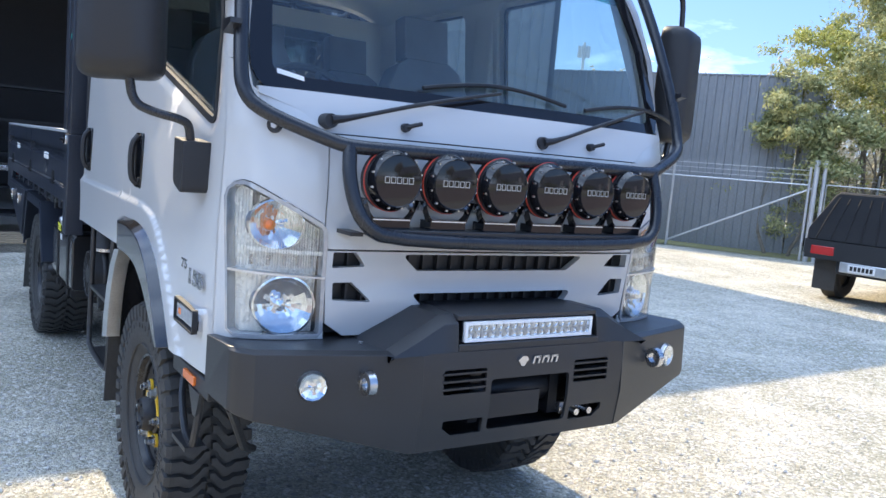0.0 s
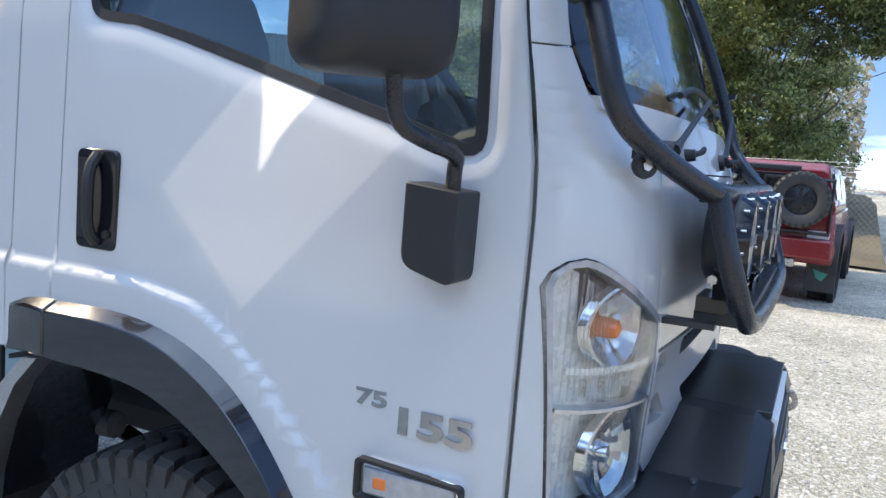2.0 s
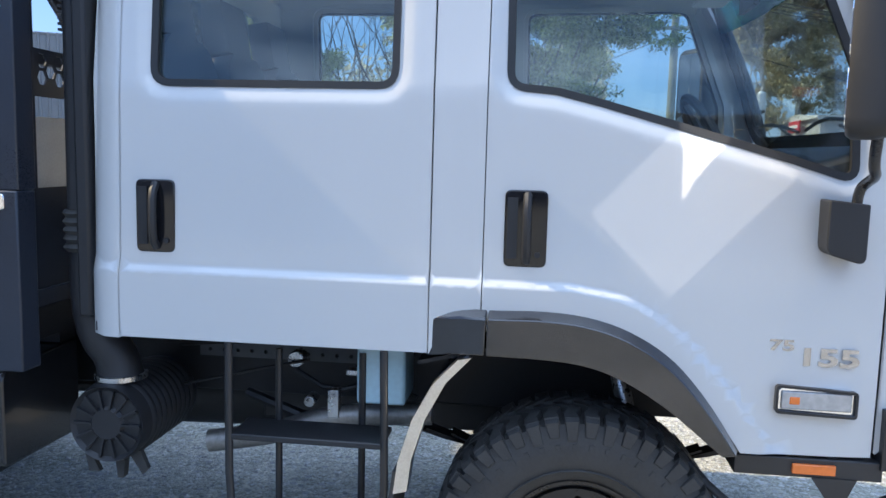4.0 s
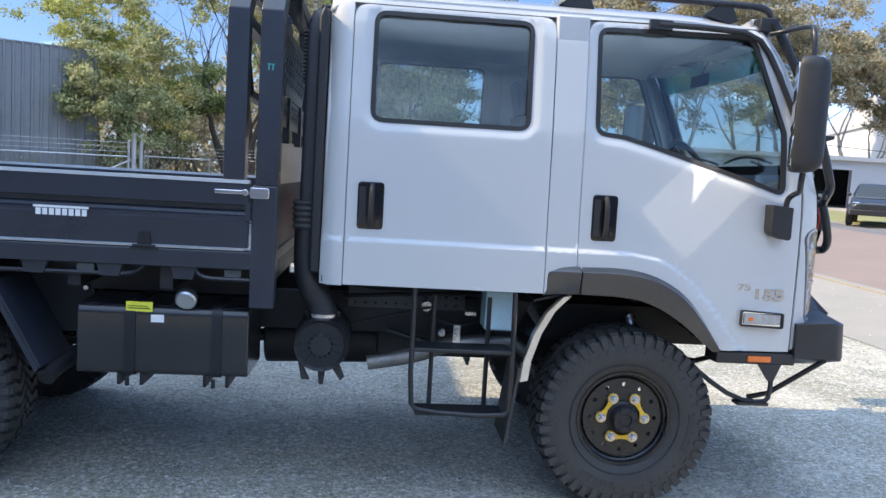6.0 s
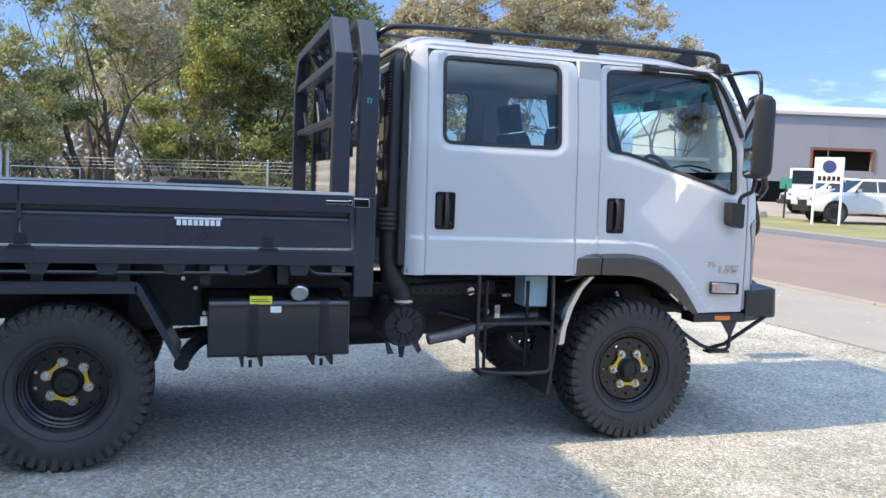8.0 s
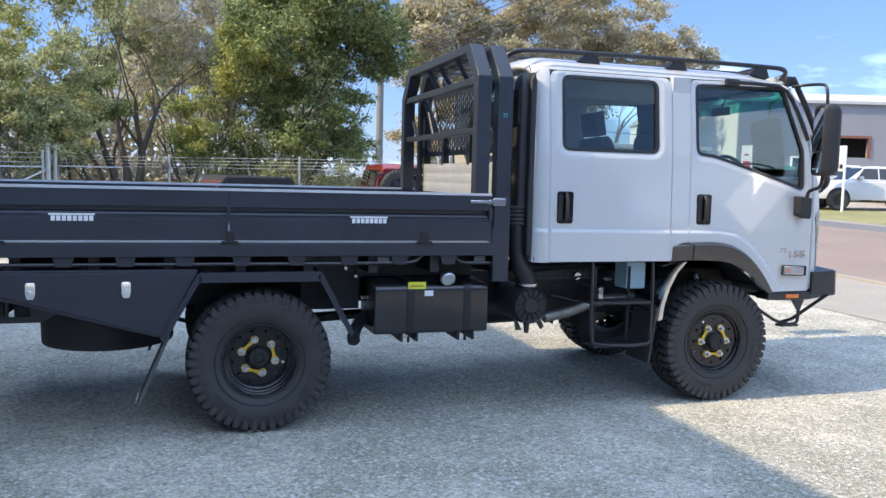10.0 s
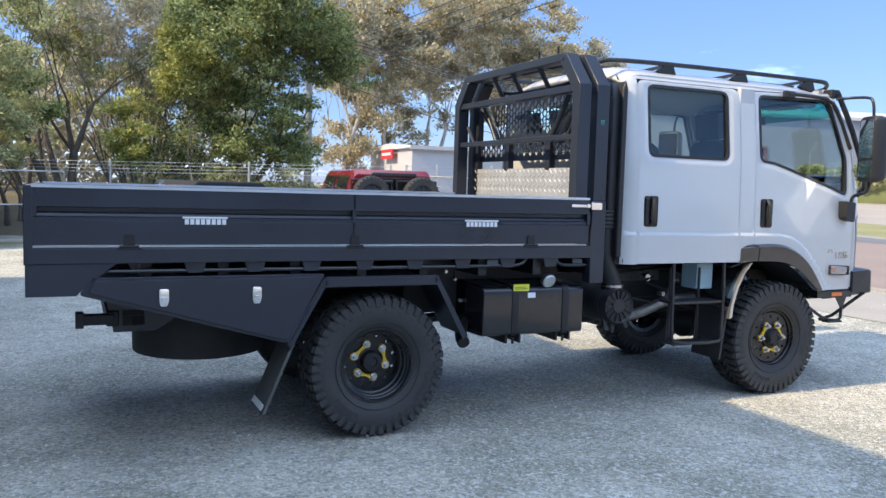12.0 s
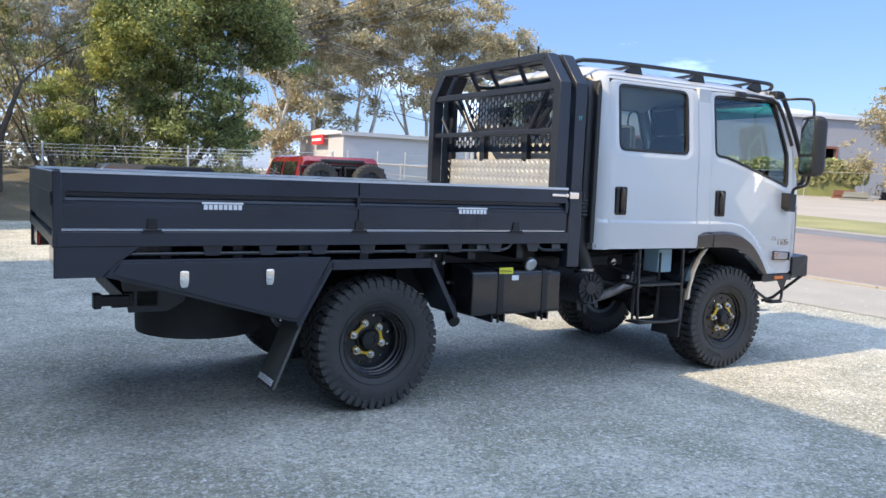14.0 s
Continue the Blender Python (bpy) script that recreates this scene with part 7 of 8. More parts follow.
tree("wattle_tree", -6.5, 18.8, 4.5, 1.3, 20000, LEAF_D, DBARK, "olive wattle beside a brighter one", 52, low=0.3, leaf=0.045, trunks=2, clumps=60, trunk_r=0.09, thin=0.9)
tree("gum_sapling", -3.6, 21.6, 8.0, 1.5, 4500, LEAF_S, DBARK, "bare dark stems with few dry leaves", 53, low=0.4, leaf=0.055, trunks=6, clumps=60, trunk_r=0.06, thin=0.8)
tree("low_scrub", -9.0, 18.9, 1.5, 1.6, 6000, LEAF_S, BARK, "low dry scrub along the fence", 14, low=0.05, leaf=0.05, clumps=50, trunk_r=0.04)
tree("low_scrub", -1.6, 18.0, 1.5, 1.7, 7000, LEAF_G, BARK, "low olive scrub along the fence", 15, low=0.05, leaf=0.05, clumps=50, trunk_r=0.04)
tree("low_scrub", 0.9, 17.6, 1.5, 0.8, 6000, LEAF_G, BARK, "low scrub below the dark tree", 16, low=0.05, leaf=0.05, clumps=50, trunk_r=0.04)
for i, (gx, gy, gh, gs, lo) in enumerate(((11.4, 46.0, 12.8, 2.5, 0.12), (14.4, 47.0, 13.5, 3.2, 0.16), (19.5, 50.0, 17.0, 5.2, 0.3), (25.5, 52.0, 17.0, 5.8, 0.32), (29.5, 54.0, 16.0, 5.0, 0.42), (33.4, 52.0, 12.5, 3.4, 0.6))):
    tree("gum_tree", gx, gy, gh, gs, 30000, LEAF_B, GUMBARK, "tall spreading gum tree with olive-brown leaves", 20 + i, low=lo, leaf=0.13, trunks=2, clumps=110, trunk_r=0.28, droop=0.05, thin=0.75)
tree("street_tree", 41.7, 22.2, 6.4, 2.9, 16000, LEAF_B, BARK, "round green roadside tree by the yard fence", 30, low=0.1, leaf=0.09, clumps=80, trunk_r=0.14, thin=0.9)
tree("distant_tree", -6, 60, 13, 5.0, 8000, LEAF_G, GUMBARK, "distant olive-green gum tree", 41, low=0.15, leaf=0.24, trunks=2, clumps=80, trunk_r=0.3, thin=0.7)


# dense scrub that closes the view behind the trees
g = np.random.RandomState(91)
n = 46000
bx = g.uniform(-34, 2.2, n)
by = 27.5 + 0.12 * np.abs(bx + 5) + g.uniform(0, 4.5, n)
top = 4.9 + 1.3 * np.sin(bx * 0.9) + 0.9 * np.sin(bx * 2.3 + 1) + g.normal(0, 0.5, n)
bz = np.array([gz(a, b) for a, b in zip(bx, by)]) + np.maximum(0.05, top) * g.uniform(0, 1, n) ** 1.25
pos = np.c_[bx, by, bz]
u, w = g.normal(0, 1, (n, 3)) * 0.10, g.normal(0, 1, (n, 3)) * 0.05
me = bpy.data.meshes.new("scrub_belt")
me.from_pydata(np.stack([pos - u, pos + w, pos + u, pos - w], 1).reshape(-1, 3).tolist(), [], np.arange(n * 4).reshape(-1, 4).tolist())
me.materials.append(LEAF_S)
tagged(new("scrub_belt", me), "dense olive scrub behind the trees", "scrub", kind="stuff")


# ---- fences ----
def fence(points, height, label, mesh_h=1.62, post_every=3.4, rail=False, wires=3):
    fx, fy = points[0]
    t = thing("wire_fence", label, "fence", at=Matrix.Translation(on_ground(fx, fy)))
    inv = t.matrix_basis.inverted()
    posts = []
    for (ax, ay), (bx, by) in zip(points[:-1], points[1:]):
        L = math.hypot(bx - ax, by - ay)
        n = max(1, round(L / post_every))
        posts += [(ax + (bx - ax) * i / n, ay + (by - ay) * i / n) for i in range(n)]
    posts.append(points[-1])
    pm = mesh_of("fence_post", MB().cyl((0, 0, -0.2), (0, 0, height), 0.028, n=10).lathe([(0.03, height), (0.02, height + 0.015), (0.001, height + 0.02)], 10, "z"), GALV)
    for px, py in posts:
        part("fence_post", pm, None, t, at=inv @ Matrix.Translation(on_ground(px, py)))
    wr, nt = MB(), MB()
    for (ax, ay), (bx, by) in zip(posts[:-1], posts[1:]):
        za, zb = gz(ax, ay), gz(bx, by)
        hs_ = [mesh_h] + [mesh_h + (height - 0.05 - mesh_h) * (k + 1) / wires for k in range(wires)]
        for h in hs_:
            wr.tube([tuple(inv @ Vector((ax, ay, za + h))), tuple(inv @ Vector((bx, by, zb + h)))], 0.016 if (rail and h == mesh_h) else 0.005, 5)
        L = math.hypot(bx - ax, by - ay)
        k = int(L / 0.11)
        m = mesh_h
        for i in range(-int(m / 0.11), k + 1):
            for sl in (1, -1):
                s0, s1 = i * 0.11 / L, (i * 0.11 + m) / L
                h0, h1 = 0.03, m
                if s0 < 0:
                    h0, s0 = 0.03 + (0 - s0) * L, 0
                if s1 > 1:
                    h1, s1 = m - (s1 - 1) * L, 1
                if s1 <= s0 or h1 <= h0:
                    continue
                if sl < 0:
                    h0, h1 = m + 0.03 - h0, m + 0.03 - h1
                p, q = [inv @ Vector((ax + (bx - ax) * s, ay + (by - ay) * s, za + (zb - za) * s + h)) for s, h in ((s0, h0), (s1, h1))]
                nt.tube([tuple(p), tuple(q)], 0.0022, 3)
    part("fence_wire", wr, GALV, t)
    tagged(part("chain_mesh", nt, POLEW, t), kind="stuff")
    return t


fence([(-17.5, 8.4), (-9.4, 12.75), (-6.9, 14.1)], 1.98, "galvanised chain-wire fence in front of shed", rail=True)
fence([(-14.0, 20.2), (-4.24, 16.7), (-0.96, 15.53), (2.5, 14.3)], 1.93, "galvanised chain-wire fence before the trees")
gt = thing("fence_gate", "tall double galvanised gate post with strut", "gate", at=Matrix.Translation(on_ground(-6.8, 14.15)))
part("gate_post", MB().cyl((0, 0, -0.2), (0, 0, 2.15), 0.055, n=12).cyl((0.14, 0.08, -0.2), (0.14, 0.08, 2.15), 0.04, n=12), GALV, gt)
part("gate_strut", MB().tube([(-0.05, -0.02, 1.55), (-2.6, -1.4, 0.1)], 0.022, 8), GALV, gt)
part("gate_leaf", MB().tube([(0.2, 0.1, 0.12), (0.2, 0.1, 1.65), (1.5, 0.9, 1.65), (1.5, 0.9, 0.12)], 0.02, 8, closed=True).tube([(0.2, 0.1, 0.9), (1.5, 0.9, 0.9)], 0.014, 8), GALV, gt)
# sliding gate of white-painted pipe beside the red wagon
sg = thing("pipe_gate", "galvanised pipe-framed gate with wire rails standing open", "gate", at=Matrix.Translation(on_ground(2.6, 7.4)))
pg = MB()
for k in range(5):
    pg.cyl((0.0525 * k, 1.66 * k, 0.0), (0.0525 * k, 1.66 * k, 1.8), 0.022, n=8)
part("gate_upright", pg, GALV, sg)
part("gate_post", MB().cyl((-0.10, -0.05, -0.2), (-0.10, -0.05, 2.45), 0.055, n=14).cyl((-0.21, -0.02, -0.2), (-0.21, -0.02, 2.42), 0.034, n=12).lathe([(0.056, 2.45), (0.04, 2.475), (0.001, 2.48)], 14, "z", (-0.10, -0.05, 0)), GALV, sg)
pr = MB()
for z, r in ((0.10, 0.022), (0.45, 0.008), (0.75, 0.008), (1.02, 0.02), (1.25, 0.008), (1.45, 0.008), (1.68, 0.024)):
    pr.tube([(0, 0, z), (0.21, 6.64, z + 0.12)], r, 6)
part("gate_rail", pr, GALV, sg)
fence([(2.9, 14.2), (6.2, 15.6), (9.5, 17.0)], 1.95, "white-posted chain-wire fence by the road", post_every=1.1, rail=True)


# ---- power pole and wires ----
pp = thing("power_pole", "grey timber power pole with crossarms and wires", "power pole", at=Matrix.Translation(on_ground(4.85, 31.2)))
part("pole", MB().cyl((0, 0, -0.5), (0, 0, 8.2), 0.19, 0.14, 14), POLEW, pp)
part("crossarm", MB().box((-1.4, -0.06, 7.62), (1.4, 0.06, 7.76)).box((-1.35, -0.19, 6.28), (1.35, -0.07, 6.42)), POLEW, pp)
ins = MB()
for x in (-1.25, -0.5, 0.5, 1.25):
    ins.cyl((x, -0.13, 6.42), (x, -0.13, 6.58), 0.06, 0.035, 8).cyl((x, 0, 7.76), (x, 0, 7.92), 0.05, 0.03, 8)
part("insulator", ins, PLAST, pp)
part("arm_stay", MB().tube([(-0.7, -0.13, 6.28), (0, -0.19, 5.8), (0.7, -0.13, 6.28)], 0.02, 5), GALV, pp)
wi = MB()
for x in (-1.25, -0.5, 0.5, 1.25):
    wi.tube([(x, 0, 7.92), (x + 12, 9, 7.7), (x + 26, 19, 8.4)], 0.018, 4, soft=2)
    wi.tube([(x, -0.13, 6.58), (x + 1.2, -12, 6.3), (x + 2.5, -26, 6.9)], 0.014, 4, soft=2)
wi.tube([(0.1, 0, 6.1), (9, 1.5, 3.9), (20, 4, 3.6)], 0.02, 4, soft=2).tube([(-0.1, 0, 6.1), (-5, 6, 4.6), (-12, 14, 4.2)], 0.02, 4, soft=2)
part("wire", wi, TUBE, pp)


# ---- buildings ----
def ribbed(x0, y0, x1, y1, z0, z1, pitch, depth):
    """Corrugated sheet wall between two plan points."""
    L = math.hypot(x1 - x0, y1 - y0)
    n = int(L / pitch)
    ux, uy = (x1 - x0) / L, (y1 - y0) / L
    pts = []
    for i in range(n):
        for o, d in ((0, 0), (0.62, 0), (0.70, depth), (0.92, depth)):
            s = (i + o) * pitch
            pts.append((x0 + ux * s - uy * d, y0 + uy * s + ux * d))
    vs = [(x, y, z0) for x, y in pts] + [(x, y, z1) for x, y in pts]
    k = len(pts)
    return MB().add(vs, [(i, i + 1, k + i + 1, k + i) for i in range(k - 1)])


sh = thing("grey_shed", "grey corrugated-steel shed beyond the fence", "shed", at=Matrix.Translation(on_ground(-8.2, 15.2)))
inv = sh.matrix_basis.inverted()
w1 = ribbed(-26.0, 5.3, -7.9, 15.0, -0.2, 4.05, 0.19, -0.035)
w2 = ribbed(-7.9, 15.0, -13.5, 25.5, -0.2, 4.05, 0.19, -0.035)
for w in (w1, w2):
    w.v = [tuple(inv @ Vector(p)) for p in w.v]
    part("shed_wall", w, SHEET, sh, angle=20)
rf = MB().add([tuple(inv @ Vector(p)) for p in ((-26.02, 5.27, 4.02), (-7.87, 15.0, 4.02), (-10.7, 20.4, 4.3), (-29.0, 10.6, 4.3), (-13.5, 25.6, 4.02), (-32, 16.1, 4.02))], [(0, 1, 2, 3), (3, 2, 4, 5), (1, 4, 2)])
part("shed_roof", rf, SHEET, sh, solid=0.04)

ws_ = thing("workshop", "tall workshop with open dark doorway behind truck", "workshop", at=Matrix.Translation((-8.3, 0, GZ)))
H = 6.25
for nm, a, b in (("front_wall", (0, 3.4), (0, 8.0)), ("front_wall", (0, -8.0), (0, -6.0)), ("end_wall", (0, 8.0), (-16, 8.0)), ("end_wall", (-16, -8), (0, -8)), ("rear_wall", (-16, 8.0), (-16, -8))):
    part(nm, ribbed(*a, *b, 0, H, 0.25, 0.03), SHEET, ws_, angle=20)
part("front_wall", ribbed(0, -6.0, 0, 3.4, 4.9, H, 0.25, 0.03), SHEET, ws_, angle=20)
part("door_frame", MB().box((-0.2, 3.3, 0), (0.06, 3.5, 4.95)).box((-0.2, -6.1, 0), (0.06, -5.9, 4.95)).box((-0.25, -6.1, 4.85), (0.08, 3.5, 5.05)), UNDER, ws_)
part("workshop_roof", MB().add([(0.25, -8.2, H), (0.25, 8.2, H), (-8, 8.2, H + 1.4), (-8, -8.2, H + 1.4), (-16.2, 8.2, H), (-16.2, -8.2, H)], [(0, 1, 2, 3), (3, 2, 4, 5), (1, 4, 2), (0, 3, 5)]), SHEET, ws_, solid=0.06)
part("workshop_floor", MB().box((-15.9, -7.9, 0.0), (0.0, 7.9, 0.03)), CONC, ws_)
# dark board across the middle stands in for the workshop's shaded depth
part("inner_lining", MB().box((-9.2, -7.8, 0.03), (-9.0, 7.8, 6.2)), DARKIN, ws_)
wb = thing("work_bench", "steel-topped work bench inside the workshop", "bench", at=Matrix.Translation((-9.3, -0.62, GZ + 0.03)))
part("bench_top", MB().box((-0.35, -1.6, 0.86), (0.35, 0.9, 0.93)), STEEL, wb, bevel=0.01)
for x in (-0.3, 0.3):
    for y in (-1.5, 0.8):
        part("leg", MB().box((x - 0.03, y - 0.03, 0), (x + 0.03, y + 0.03, 0.86)), UNDER, wb)
part("shelf", MB().box((-0.33, -1.5, 0.25), (0.33, 0.8, 0.28)), UNDER, wb)
pa = thing("pallet", "weathered timber pallet on the workshop floor", "pallet", at=Matrix.Translation((-8.0, -0.95, GZ)))
for k in range(6):
    part("slat", MB().box((-0.5 + 0.18 * k, -0.5, 0.11), (-0.39 + 0.18 * k, 0.5, 0.13)), WOODP, pa)
for y in (-0.45, 0.0, 0.45):
    part("bearer", MB().box((-0.5, y - 0.04, 0.0), (0.55, y + 0.04, 0.11)), WOODP, pa)
sv = thing("storage_shelf", "dark storage shelf with boxes in the workshop", "shelf", at=Matrix.Translation((-13.5, -1.0, GZ + 0.03)))
for k in range(4):
    part("shelf_board", MB().box((-0.3, -2.5, 0.3 + 0.6 * k), (0.3, 2.5, 0.34 + 0.6 * k)), UNDER, sv)
for y in (-2.5, 0.0, 2.5):
    part("upright", MB().box((-0.3, y - 0.03, 0), (0.3, y + 0.03, 2.4)), UNDER, sv)


def hall(name, label, p0, p1, depth, height, z0, wall, openings, roof=ROOFW, rise=0.9, frames=BRICKR, side=None):
    """A low industrial hall whose front runs from p0 to p1; openings: rows of (from, to, bottom, top, kind) in metres along the front."""
    (xa, ya), (xb, yb) = p0, p1
    L = math.hypot(xb - xa, yb - ya)
    m = Matrix.Translation((xa, ya, z0)) @ pose(0, 0, 0, 0, 0, math.degrees(math.atan2(yb - ya, xb - xa)))
    b = thing(name, label, "building", at=m)
    hs_ = [[(u0, v0), (u1, v0), (u1, v1), (u0, v1)] for u0, u1, v0, v1, k in openings]
    part("wall", panel([(0, -0.5), (L, -0.5), (L, height), (0, height)], hs_, lambda u, v, d: (u, d, v), 0.25, 3.0), wall, b, angle=10)
    part("side_wall", MB().box((0, 0.25, -0.5), (0.2, depth, height)).box((L - 0.2, 0.25, -0.5), (L, depth, height)), side or wall, b)
    part("roof", MB().add([(-0.2, -0.2, height), (L + 0.2, -0.2, height), (L + 0.2, depth / 2, height + rise), (-0.2, depth / 2, height + rise), (L + 0.2, depth + 0.2, height), (-0.2, depth + 0.2, height)], [(0, 1, 2, 3), (3, 2, 4, 5), (1, 4, 2), (0, 3, 5)]), roof, b, solid=0.08)
    part("fascia", MB().box((-0.2, -0.26, height - 0.1), (L + 0.2, -0.14, height + 0.12)), roof, b)
    # dark board behind the openings, painted for the shade inside
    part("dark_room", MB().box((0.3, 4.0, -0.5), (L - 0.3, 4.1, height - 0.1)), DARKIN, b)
    for k in range(1, int(L / 6)):
        part("panel_joint", MB().box((k * 6 + 0.37, -0.012, 0), (k * 6 + 0.43, 0.0, height - 0.15)), WALLG, b)
    for u0, u1, v0, v1, k in openings:
        fr = MB().box((u0 - 0.18, -0.08, v0), (u0, 0.1, v1)).box((u1, -0.08, v0), (u1 + 0.18, 0.1, v1)).box((u0 - 0.18, -0.08, v1), (u1 + 0.18, 0.1, v1 + 0.18))
        part("opening_frame", fr, frames if v0 > 0 else wall, b)
        if k == "glass":
            part("pane", MB().box((u0, 0.12, v0), (u1, 0.14, v1)), CARGL, b)
    return b


# the end walls are painted whiter than the front, for sunlight falling there
hall("far_hall", "long pale grey industrial hall with dark openings across the road", (34.6, 43.9), (64.0, 35.1), 32, 6.45, 1.35, WALLG, [(0.8, 6.0, 0.0, 1.55, "open"), (6.8, 12.4, 0.0, 1.55, "open"), (13.2, 18.6, 0.0, 1.55, "open"), (5.3, 9.6, 2.5, 3.9, "open"), (20.8, 23.9, 1.6, 3.9, "open")], rise=2.4, side=SUNWALL)
hall("white_store", "white building with red sign behind gum trees", (12.9, 38.0), (27.0, 37.0), 9, 2.8, 1.0, WALLW, [(9.0, 11.5, 0.0, 2.2, "open")], rise=0.35, frames=WALLG)
rs = thing("red_sign", "small red and white wall sign", "sign", at=Matrix.Translation((12.86, 42.0, 1.0)) @ pose(0, 0, 0, 0, 0, -94))
part("sign_face", MB().box((-1.2, -0.05, 2.2), (1.2, 0.05, 2.8)), SIGNRD, rs, bevel=0.02)
part("sign_bar", MB().box((-0.9, -0.08, 2.42), (0.9, -0.05, 2.58)), LABEL, rs)
wl_ = thing("wall_letters", "red block letters on far wall", "sign", at=Matrix.Translation((37.85, 55.2, 1.9)) @ pose(0, 0, 0, 0, 0, -106.7))
for k in range(3):
    part("letter_bar", MB().box((-0.5 + 0.36 * k, -0.06, 2.3), (-0.2 + 0.36 * k, 0.02, 2.75)), SIGNRD, wl_)


def post_sign(x, y, yaw, w, h0, h1, label, face, mark):
    s = thing("roadside_sign", label, "sign", at=Matrix.Translation(on_ground(x, y)) @ pose(0, 0, 0, 0, 0, yaw))
    for u in (-w / 2, w / 2):
        part("sign_post", MB().cyl((u, 0, -0.2), (u, 0, h1), 0.05, n=10), LABEL, s)
    part("sign_panel", MB().box((-w / 2, -0.03, h0), (w / 2, 0.03, h1)), face, s)
    m = MB()
    if mark == "disc":
        m.cyl((0, -0.05, h1 - 0.36), (0, -0.03, h1 - 0.36), 0.24, n=24)
        part("sign_mark", m, SIGNBL, s)
        m2 = MB()
        for k in range(5):
            m2.box((-w / 2 + 0.1 + 0.165 * k, -0.045, h0 + 0.1), (-w / 2 + 0.21 + 0.165 * k, -0.03, h0 + 0.27))
        part("letter_bar", m2, UNDER, s)
    else:
        part("sign_mark", MB().box((-w / 2 + 0.02, -0.05, h0 + 0.04), (w / 2 - 0.02, -0.03, h0 + 0.34)).box((-w / 2 + 0.06, -0.05, h1 - 0.42), (w / 2 - 0.1, -0.03, h1 - 0.36)), SIGNRD, s)


post_sign(20.6, 19.9, -42, 0.95, 1.62, 2.62, "white post sign with dark round mark on grass", LABEL, "disc")
post_sign(18.7, 22.6, -38, 0.34, 1.62, 2.62, "tall white and red post sign on grass", LABEL, "bars")
gs_ = thing("small_green_sign", "small green sign on a post", "sign", at=Matrix.Translation(on_ground(21.75, 23.6)) @ pose(0, 0, 0, 0, 0, -42))
part("sign_post", MB().cyl((0, 0, -0.2), (0, 0, 1.5), 0.04, n=8), UNDER, gs_)
part("sign_panel", MB().box((-0.24, -0.03, 1.3), (0.24, 0.03, 1.75)), SIGNGN, gs_)
bo = thing("barrier_block", "grey concrete block beside the grass", "barrier", at=Matrix.Translation(on_ground(20.9, 24.0)))
part("block", MB().loft([[(-0.22, -0.2, 0), (0.22, -0.2, 0), (0.22, 0.2, 0), (-0.22, 0.2, 0)], [(-0.18, -0.15, 0.3), (0.18, -0.15, 0.3), (0.18, 0.15, 0.3), (-0.18, 0.15, 0.3)]]), CONC, bo, bevel=0.03)
bo2 = copy_thing(bo, Matrix.Translation(on_ground(22.6, 22.4)))
bo2["label"] = "small concrete block on the grass"

# yard across the road
fence([(37.5, 29.5), (46.5, 19.5)], 2.3, "chain-wire fence of the yard across the road", post_every=3.2, rail=True)
hd = thing("hedge", "clipped green hedge along far wall", "hedge", at=Matrix.Translation(on_ground(41.5, 29.5)))
g = np.random.RandomState(77)
n = 9000
pos = np.c_[g.uniform(-1, 1, n), g.uniform(-4.5, 4.5, n), g.uniform(0.9, 2.3, n)]
pos = np.c_[pos[:, 0] * 0.7 + pos[:, 1] * 0.62, pos[:, 1] * -0.85 + 0.3 * pos[:, 0], pos[:, 2] + 0.15 * np.sin(pos[:, 1] * 3)]
u = g.normal(0, 1, (n, 3)) * 0.10
w = g.normal(0, 1, (n, 3)) * 0.06
me = bpy.data.meshes.new("hedge_leaves")
me.from_pydata(np.stack([pos - u, pos + w, pos + u, pos - w], 1).reshape(-1, 3).tolist(), [], np.arange(n * 4).reshape(-1, 4).tolist())
me.materials.append(LEAF_G)
tagged(part("hedge_leaves", me, None, hd), kind="stuff")
part("hedge_core", MB().box((-0.4, -4.0, 0), (0.4, 4.0, 2.0), pose(0, 0, 0, 0, 0, 36)), LEAF_D, hd)
for i, (sx, sy, c, lab) in enumerate(((40.0, 23.6, POLEW, "stack of weathered grey rails in far yard"), (43.5, 23.4, UNDER, "dark steel frame in far yard"), (41.6, 25.4, BRICKR, "low rust-red implement in far yard"))):
    st2 = thing("yard_stack", lab, "stack", at=Matrix.Translation(on_ground(sx, sy)) @ pose(0, 0, 0, 0, 0, -55 + 9 * i))
    for k in range(4):
        part("stack_beam", MB().box((-0.9 + 0.1 * k, -0.4 + 0.2 * k, 0.18 * (k % 2)), (0.9 - 0.15 * k, -0.28 + 0.2 * k, 0.12 + 0.2 * (k % 3))), c, st2, bevel=0.01)


# ---- vehicles ----
CW = {}


